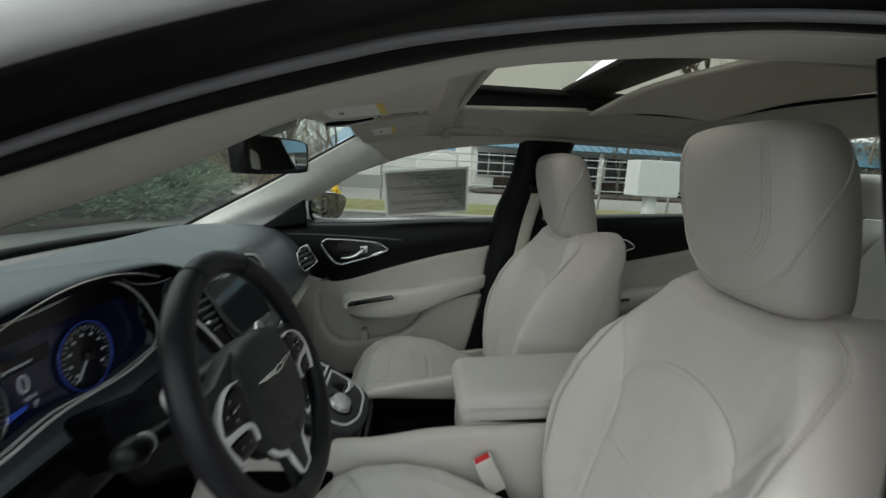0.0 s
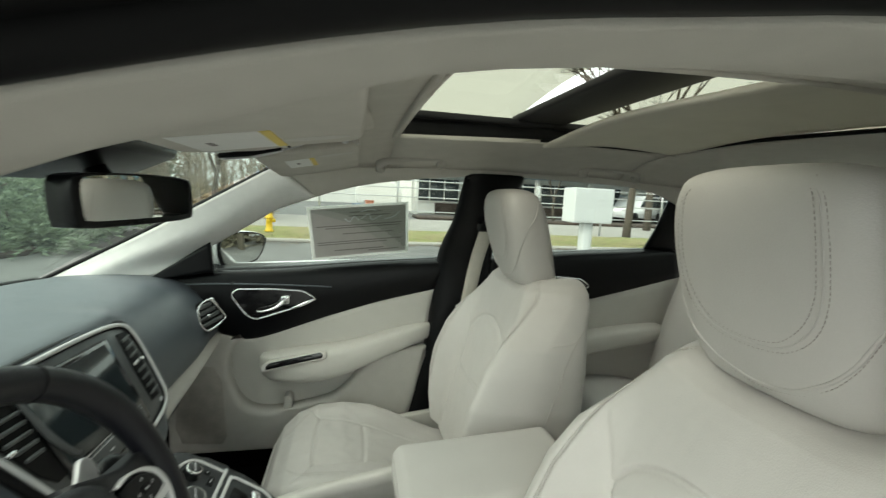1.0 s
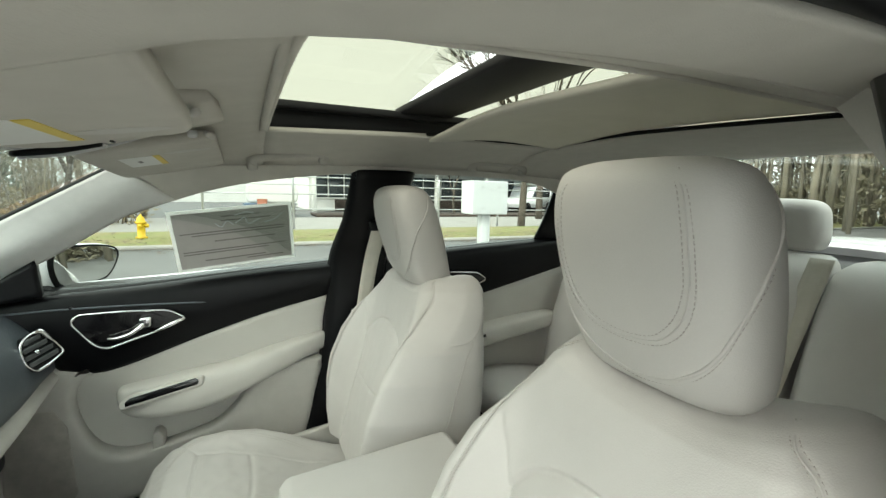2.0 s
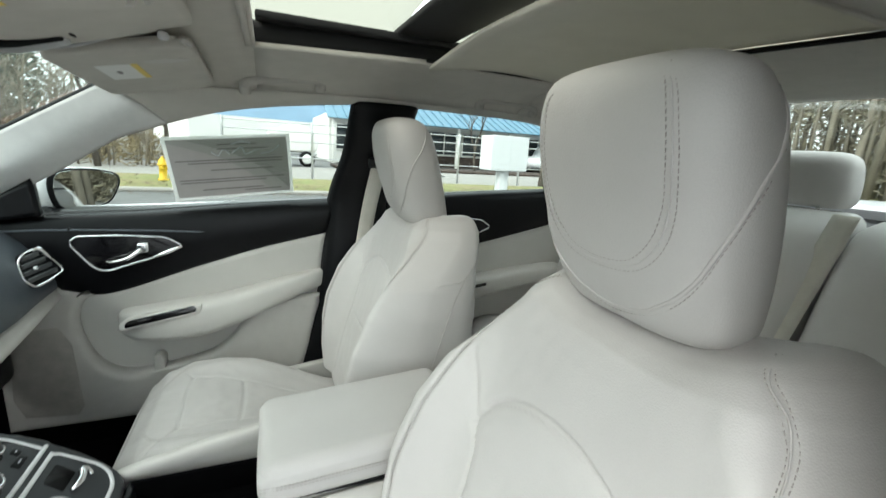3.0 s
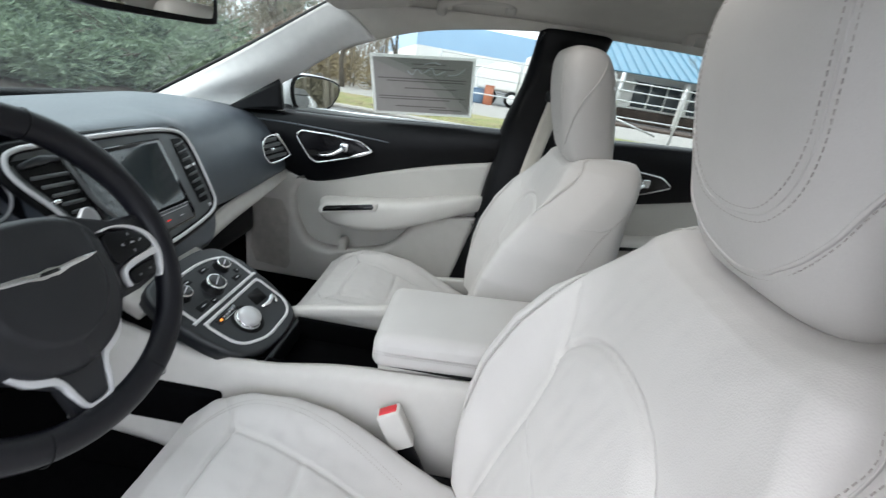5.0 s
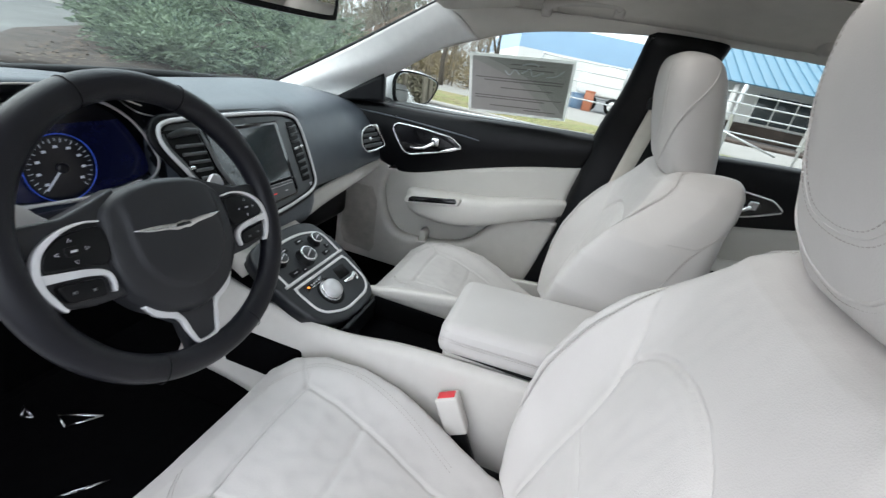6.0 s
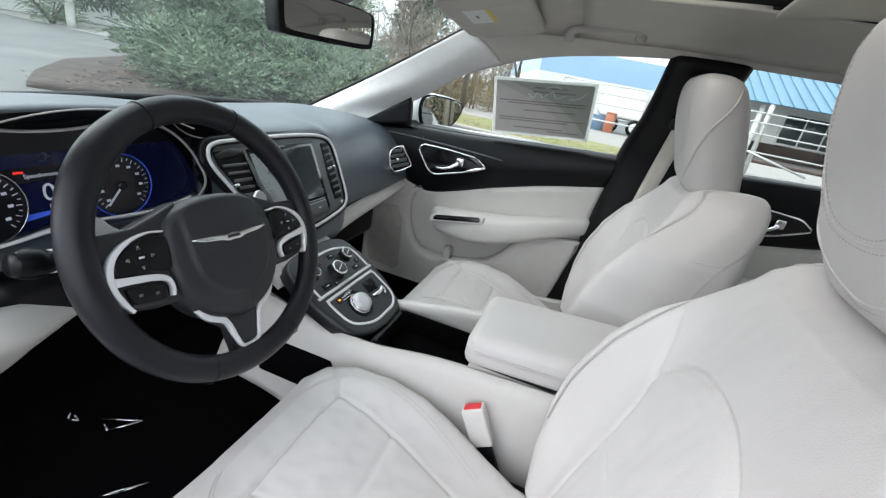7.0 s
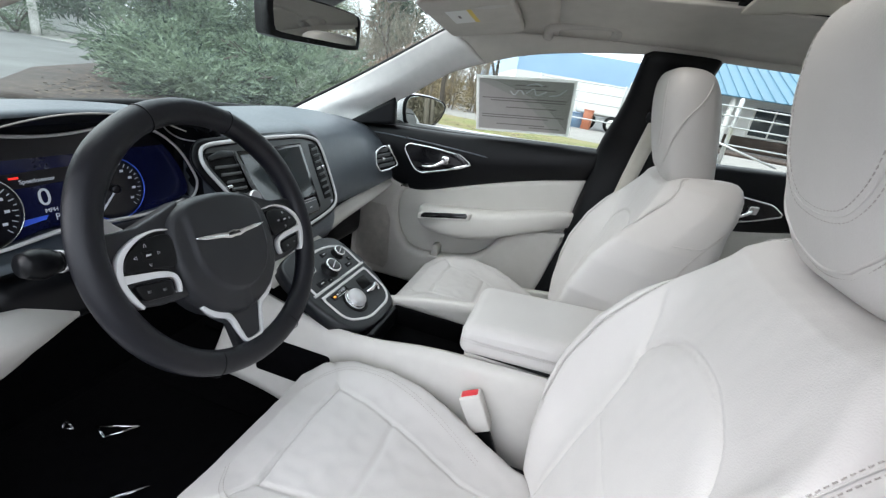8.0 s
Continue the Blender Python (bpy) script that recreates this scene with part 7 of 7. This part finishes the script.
def bare_tree(at, h, seed, spread=0.55, levels=5):
    rnd = random.Random(seed)
    t = thing("bare_tree", "leafless winter tree with fine grey branches", "tree", "bare trees")
    bm = bmesh.new()

    def grow(p, d, ln, r, lev):
        q = p + d * ln
        mid = (p + q) / 2 + Vector((rnd.uniform(-1, 1), rnd.uniform(-1, 1), 0)) * ln * 0.06
        tube([p, mid, q], [r, r * 0.85, r * 0.66], 5, 5 if lev > 1 else 4, bm=bm, up=(0.3, 0.9, 0.2))
        if lev == 0:
            return
        for k in range(rnd.choice((2, 3, 3))):
            ax = Vector((rnd.uniform(-1, 1), rnd.uniform(-1, 1), rnd.uniform(-0.2, 0.6))).normalized()
            e = (d + ax * spread * rnd.uniform(0.6, 1.3)).normalized()
            grow(q if k else p.lerp(q, 0.75), e, ln * rnd.uniform(0.62, 0.82), r * 0.6, lev - 1)

    grow(Vector((*at, 0)), Vector((rnd.uniform(-0.05, 0.05), 0, 1)), h * 0.30, h * 0.017, levels)
    part("trunk", bm, BARK, t, "grey trunk and branches")
    return t


for k, (x, y, h) in enumerate(((9.6, 12.9, 9), (13.5, 17, 11), (-4.5, 15, 6), (-7.5, 17, 4.6), (-10, 15, 6), (-6, 21, 8), (-12, 20, 9), (-3.5, 19, 6), (10.5, 20.5, 5))):
    bare_tree((x, y), h, 20 + k, levels=6 if k < 2 else 5)


def birch(at, h):
    """A slender birch by the far road."""
    rnd = random.Random(3)
    t = thing("birch_tree", "slender leafless birch with a pale trunk", "tree", "bare trees")
    pale = material("pale_birch_bark", (0.55, 0.53, 0.50), rough=0.9, vary=0.45, grain=3, bump=0.5, fine=30)
    base = Vector((*at, 0))
    part("trunk", tube([base, base + Vector((-0.15, 0.1, h * 0.4)), base + Vector((-0.5, 0.2, h))], [0.16, 0.12, 0.03], 24, 9), pale, t, "pale birch trunk")
    for k in range(14):
        z = h * (0.35 + 0.6 * k / 14)
        ang, ln = rnd.uniform(0, 6.28), rnd.uniform(0.8, 1.8)
        root = base + Vector((-0.4 * z / h, 0.15 * z / h, z))
        part("branch", tube([root, root + Vector((ln * 0.5 * math.cos(ang), ln * 0.5 * math.sin(ang), ln * 0.5)), root + Vector((ln * math.cos(ang), ln * math.sin(ang), ln * 0.8))], [0.03, 0.02, 0.006], 8, 5), BARK, t)
    return t


birch((-21.5, 13.0), 8.5)


def sprays(bm, centre, radii, n, size, rnd, droop=0.0, slim=0.28):
    """Many small pointed sprays over an uneven ellipsoid."""
    for _ in range(n):
        u = Vector((rnd.gauss(0, 1), rnd.gauss(0, 1), rnd.gauss(0, 1))).normalized()
        k = rnd.uniform(0.55, 1.05) * (1 + 0.25 * noise.noise(u * 2.3 + Vector(centre)))
        p = Vector(centre) + Vector((u.x * radii[0], u.y * radii[1], u.z * radii[2])) * k
        if p.z < 0.02:
            p.z = 0.02 + rnd.random() * 0.1
        d = (u + Vector((rnd.uniform(-0.6, 0.6), rnd.uniform(-0.6, 0.6), rnd.uniform(-0.1, 0.6) - droop))).normalized()
        s = d.cross(Vector((rnd.uniform(-1, 1), rnd.uniform(-1, 1), rnd.uniform(-1, 1)))).normalized() * size * slim
        L = size * rnd.uniform(0.7, 1.5)
        a, b, c, e = p - s * 0.4, p + d * L * 0.45 + s, p + d * L, p + d * L * 0.45 - s
        vs = [bm.verts.new(v) for v in (a, b, c, e)]
        bm.faces.new(vs)


def plumes(bm, centre, radii, n, rnd, length=0.26):
    """Feathery branchlets over an uneven ellipsoid: small pointed leaves along a bent axis, with gaps between the clumps."""
    c = Vector(centre)
    for _ in range(n):
        u = Vector((rnd.gauss(0, 1), rnd.gauss(0, 1), rnd.gauss(0, 1))).normalized()
        p = c + Vector((u.x * radii[0], u.y * radii[1], u.z * radii[2])) * rnd.uniform(0.45, 1.05)
        if noise.noise(p * 2.1) < -0.16 or p.z < 0.04:
            continue
        d = (Vector((u.x, u.y, u.z * 0.4)) + Vector((rnd.uniform(-0.5, 0.5), rnd.uniform(-0.5, 0.5), rnd.uniform(-0.1, 0.55)))).normalized()
        side = d.cross(Vector((rnd.uniform(-0.5, 0.5), rnd.uniform(-0.5, 0.5), 1))).normalized()
        L = length * rnd.uniform(0.6, 1.4)
        for k in range(11):
            f = k / 10
            q = p + d * (L * f) - Vector((0, 0, L * 0.22 * f * f))
            e = (d * 0.75 + side * (0.85 if k % 2 else -0.85) * (1 - 0.6 * f) + Vector((0, 0, rnd.uniform(-0.25, 0.35)))).normalized()
            w = e.cross(Vector((rnd.uniform(-1, 1), rnd.uniform(-1, 1), rnd.uniform(-1, 1)))).normalized() * L * 0.050
            bm.faces.new([bm.verts.new(v) for v in (q - w, q + w, q + e * L * (0.42 - 0.2 * f))])


def shrub(at, radii, n, seed):
    rnd = random.Random(seed)
    t = thing("juniper_shrub", "spreading blue-green juniper shrub in the bark bed", "shrub", "junipers")
    bm = bmesh.new()
    for k in range(9):
        ang = k * 0.7 + rnd.random()
        tube([(*at, 0.0), (at[0] + radii[0] * 0.4 * math.cos(ang), at[1] + radii[1] * 0.4 * math.sin(ang), radii[2] * 0.6), (at[0] + radii[0] * 0.8 * math.cos(ang), at[1] + radii[1] * 0.8 * math.sin(ang), radii[2] * 0.9)], [0.05, 0.03, 0.012], 8, 5, bm=bm)
    part("limbs", bm, BARK, t)
    bm = bmesh.new()
    for k in range(15):
        c = (at[0] + rnd.uniform(-0.7, 0.7) * radii[0], at[1] + rnd.uniform(-0.7, 0.7) * radii[1], radii[2] * rnd.uniform(0.2, 0.85))
        plumes(bm, c, (radii[0] * 0.46, radii[1] * 0.46, radii[2] * 0.20 + 0.12), n // 22, rnd)
    part("crown", bm, NEEDLE, t, "feathery juniper sprays", smooth=False)
    return t


for k, (x, y, rx, ry, rz, n) in enumerate(((-10.4, 9.4, 1.9, 1.9, 3.2, 10000), (-9.2, 11.4, 2.0, 2.0, 3.4, 9000), (-7.6, 6.6, 1.4, 1.4, 0.9, 6000), (-6.2, 6.0, 1.3, 1.3, 0.65, 6000), (-9.0, 7.9, 1.3, 1.3, 1.3, 5000), (-5.3, 7.4, 1.2, 1.3, 0.7, 5000), (-6.9, 8.6, 1.4, 1.4, 1.2, 5000), (-5.6, 9.6, 1.3, 1.4, 1.0, 4000), (-7.6, 11.2, 1.5, 1.5, 1.6, 4000), (-22.5, 12.9, 1.2, 1.2, 1.1, 1200))):
    shrub((x, y), (rx, ry, rz), n, 50 + k)


def conifer(at, h, seed):
    rnd = random.Random(seed)
    t = thing("conifer", "tall dark evergreen tree behind the road", "tree", "conifers")
    bm = bmesh.new()
    tube([(*at, 0), (at[0], at[1], h * 0.5), (at[0], at[1], h * 0.95)], [h * 0.02, h * 0.014, 0.03], 10, 7, bm=bm)
    part("trunk", bm, BARK, t)
    bm = bmesh.new()
    for k in range(22):
        z = h * (0.12 + 0.85 * k / 22)
        r = h * 0.20 * (1 - k / 23) * rnd.uniform(0.8, 1.2)
        for j in range(6):
            a0 = rnd.uniform(0, 6.28)
            sprays(bm, (at[0] + r * 0.55 * math.cos(a0), at[1] + r * 0.55 * math.sin(a0), z), (r * 0.5, r * 0.5, h * 0.035), 60, h * 0.032, rnd, 0.3, slim=0.16)
    part("crown", bm, CONIFER, t, "dark drooping needles", smooth=False)
    return t


for k, (x, y, h) in enumerate(((-24, 16, 11), (-20, 20, 9), (-28, 10, 12), (-17, 25, 12), (-13, 30, 13), (-30, 20, 14), (36, -9, 13), (37, 3, 14), (38, 14, 15))):
    conifer((x, y), h, 80 + k)


def woods():
    """The wood behind the car: trunks and undergrowth beyond counting."""
    rnd = random.Random(11)
    bm = bmesh.new()
    for _ in range(420):
        x, y, h = rnd.uniform(19, 38), rnd.uniform(-34, 26), rnd.uniform(9, 15)
        if y > 13 and x < 27:
            continue
        r = rnd.uniform(0.06, 0.17)
        tube([(x, y, 0), (x + rnd.uniform(-0.3, 0.3), y, h * 0.5), (x + rnd.uniform(-0.6, 0.6), y, h)], [r, r * 0.7, 0.02], 5, 5, bm=bm)
        for j in range(9):
            z = h * rnd.uniform(0.25, 0.95)
            a0, ln = rnd.uniform(0, 6.28), rnd.uniform(0.8, 2.2)
            tube([(x, y, z), (x + ln * math.cos(a0), y + ln * math.sin(a0), z + ln * 0.6)], [r * 0.3, 0.01], 2, 3, bm=bm, smooth_path=False)
    tagged(part("wood_trunks", bm, material("lichen_grey_bark", (0.19, 0.17, 0.135), rough=0.95, vary=0.4, grain=1.2, bump=0.6, fine=40)), "leafless grey-brown trunks of a dense wood", "trees", kind="stuff")
    bm = bmesh.new()
    for _ in range(1300):
        x, y = rnd.uniform(24, 42), rnd.uniform(-36, 28)
        if y > 13 and x < 27:
            continue
        z = rnd.choice((rnd.uniform(0.2, 2.0), rnd.uniform(1.5, 7), rnd.uniform(2, 11)))
        sprays(bm, (x, y, z), (1.5, 1.5, 1.1), 80, 0.34, rnd, slim=0.16)
    tagged(part("wood_undergrowth", bm, material("brown_green_thicket", (0.21, 0.19, 0.135), rough=0.9, vary=0.4, grain=0.7, fine=6), smooth=False), "brown and olive thicket between the trunks", "thicket", kind="stuff")


woods()


def fallen_leaves():
    """Dry leaves lying on the verge, along its kerb and on the bark bed."""
    rnd = random.Random(17)
    bm = bmesh.new()
    spots = [(rnd.uniform(-4, 16), min(12.4, 9.25 + abs(rnd.gauss(0, 1.1))), 0.055) for _ in range(2600)]
    spots += [(rnd.uniform(-4, 16), 8.9 - abs(rnd.gauss(0, 0.35)), 0.004) for _ in range(900)]
    for _ in range(1500):
        k, off = rnd.random(), rnd.gauss(0, 0.35)
        spots.append((-6.3 - 4.4 * k + off, 3.3 + 4.9 * k + rnd.gauss(0, 0.35), 0.085 if off > -0.1 else 0.01))
    for x, y, z in spots:
        a, s = rnd.uniform(0, 6.28), rnd.uniform(0.02, 0.045)
        u, v = Vector((math.cos(a), math.sin(a), rnd.uniform(-0.3, 0.3))) * s, Vector((-math.sin(a), math.cos(a), rnd.uniform(-0.3, 0.3))) * s * 0.6
        p = Vector((x, y, z + 0.02))
        bm.faces.new([bm.verts.new(q) for q in (p - u, p + v, p + u, p - v)])
    tagged(part("fallen_leaves", bm, material("dry_brown_leaf", (0.12, 0.085, 0.058), rough=0.8, vary=0.5, grain=3, fine=9), smooth=False), "dry brown leaves scattered on grass and bark", "leaves", kind="stuff")


fallen_leaves()


def trailer():
    """A white covered trailer standing behind the railing."""
    t = thing("covered_trailer", "white covered trailer parked behind the railing", "trailer")
    prof = [(-0.95, 0.62), (1.15, 0.62), (1.20, 1.30), (0.85, 1.66), (0.35, 1.84), (-0.15, 1.78), (-0.55, 1.56), (-0.95, 1.40)]
    part("cover", prism([tuple(p) for p in round_poly(prof, 0.25, 5)], 1.5, axes((1.05, 21.0, 0), (1, 0, 0), (0, 0, 1)), 0.12, 4), WALL_W, t, "white rounded cover")
    part("chassis", rbox(2.1, 1.3, 0.10, (1.15, 20.25, 0.56), 0.02, 1), GALV, t)
    for x in (0.75, 1.75):
        w = part("wheel", lathe([(0.30, -0.10), (0.34, -0.06), (0.34, 0.06), (0.30, 0.10)], 20, pose(x, 19.5, 0.34, 90, 0, 0)), RUBBER, t)
        part("rim", lathe([(0.22, 0.08), (0.20, 0.112), (0.05, 0.116)], 16, pose(x, 19.5, 0.34, 90, 0, 0)), WALL_W, w)
    return t


trailer()


def crate(at, size, turn, mat, label, cat, name):
    c = thing(name, label, cat)
    o = part("box", rbox(size[0], size[1], size[2], (0, 0, size[2] / 2), 0.02, 1), mat, c)
    o.matrix_local = pose(*at, 0, 0, turn)
    o = part("rim", rbox(size[0] + 0.04, size[1] + 0.04, 0.05, (0, 0, size[2] - 0.02), 0.01, 1), mat, c)
    o.matrix_local = pose(*at, 0, 0, turn)


crate((0.32, 19.2, 0.0), (0.60, 0.5, 0.62), 12, material("blue_tub_plastic", (0.14, 0.22, 0.33), rough=0.5, vary=0.1), "blue plastic tub standing by the trailer", "tub", "storage_tub")
crate((0.72, 18.9, 0.0), (0.36, 0.4, 0.80), -8, material("orange_tub_plastic", (0.42, 0.15, 0.08), rough=0.5, vary=0.1), "orange plastic bin standing by the trailer", "bin", "storage_bin")


def brush():
    """Leafless saplings beyond the verge, too many to count."""
    rnd = random.Random(23)
    bm, low_b = bmesh.new(), bmesh.new()
    for _ in range(130):
        y = rnd.uniform(15.5, 25)
        x = 0.25 + (y + 0.8) * rnd.uniform(-0.62, -0.205)
        h, r = rnd.uniform(1.8, 4.6), rnd.uniform(0.018, 0.05)
        lean = Vector((rnd.uniform(-0.12, 0.12), rnd.uniform(-0.12, 0.12), 1))
        root = Vector((x, y, 0))
        tube([root, root + lean * h * 0.5, root + lean * h + Vector((rnd.uniform(-0.3, 0.3), 0, 0))], [r, r * 0.7, 0.006], 5, 4, bm=bm)
        for j in range(16):
            p = root + lean * h * rnd.uniform(0.2, 0.95)
            a0, ln = rnd.uniform(0, 6.28), rnd.uniform(0.3, 1.1)
            q = p + Vector((ln * math.cos(a0), ln * math.sin(a0), ln * 0.8))
            tube([p, q], [r * 0.35, 0.004], 2, 3, bm=bm, smooth_path=False)
            for _k in range(2):
                e = p.lerp(q, rnd.uniform(0.4, 0.9))
                tube([e, e + Vector((rnd.uniform(-0.4, 0.4), rnd.uniform(-0.4, 0.4), rnd.uniform(0.1, 0.5)))], [0.006, 0.003], 2, 3, bm=bm, smooth_path=False)
        sprays(low_b, (x, y, rnd.uniform(0.2, 0.8)), (0.7, 0.6, 0.5), 50, 0.22, rnd, slim=0.10)
    tagged(part("brush", bm, material("pale_sapling_bark", (0.26, 0.22, 0.17), rough=0.95, vary=0.3, grain=5, bump=0.4, fine=60)), "leafless brown saplings beyond the grass verge", "brush", kind="stuff")
    tagged(part("dry_grass", low_b, material("tan_dry_grass", (0.30, 0.24, 0.14), rough=0.9, vary=0.4, grain=0.9, fine=7), smooth=False), "tan dry grass between the saplings", "grass", kind="stuff")


brush()
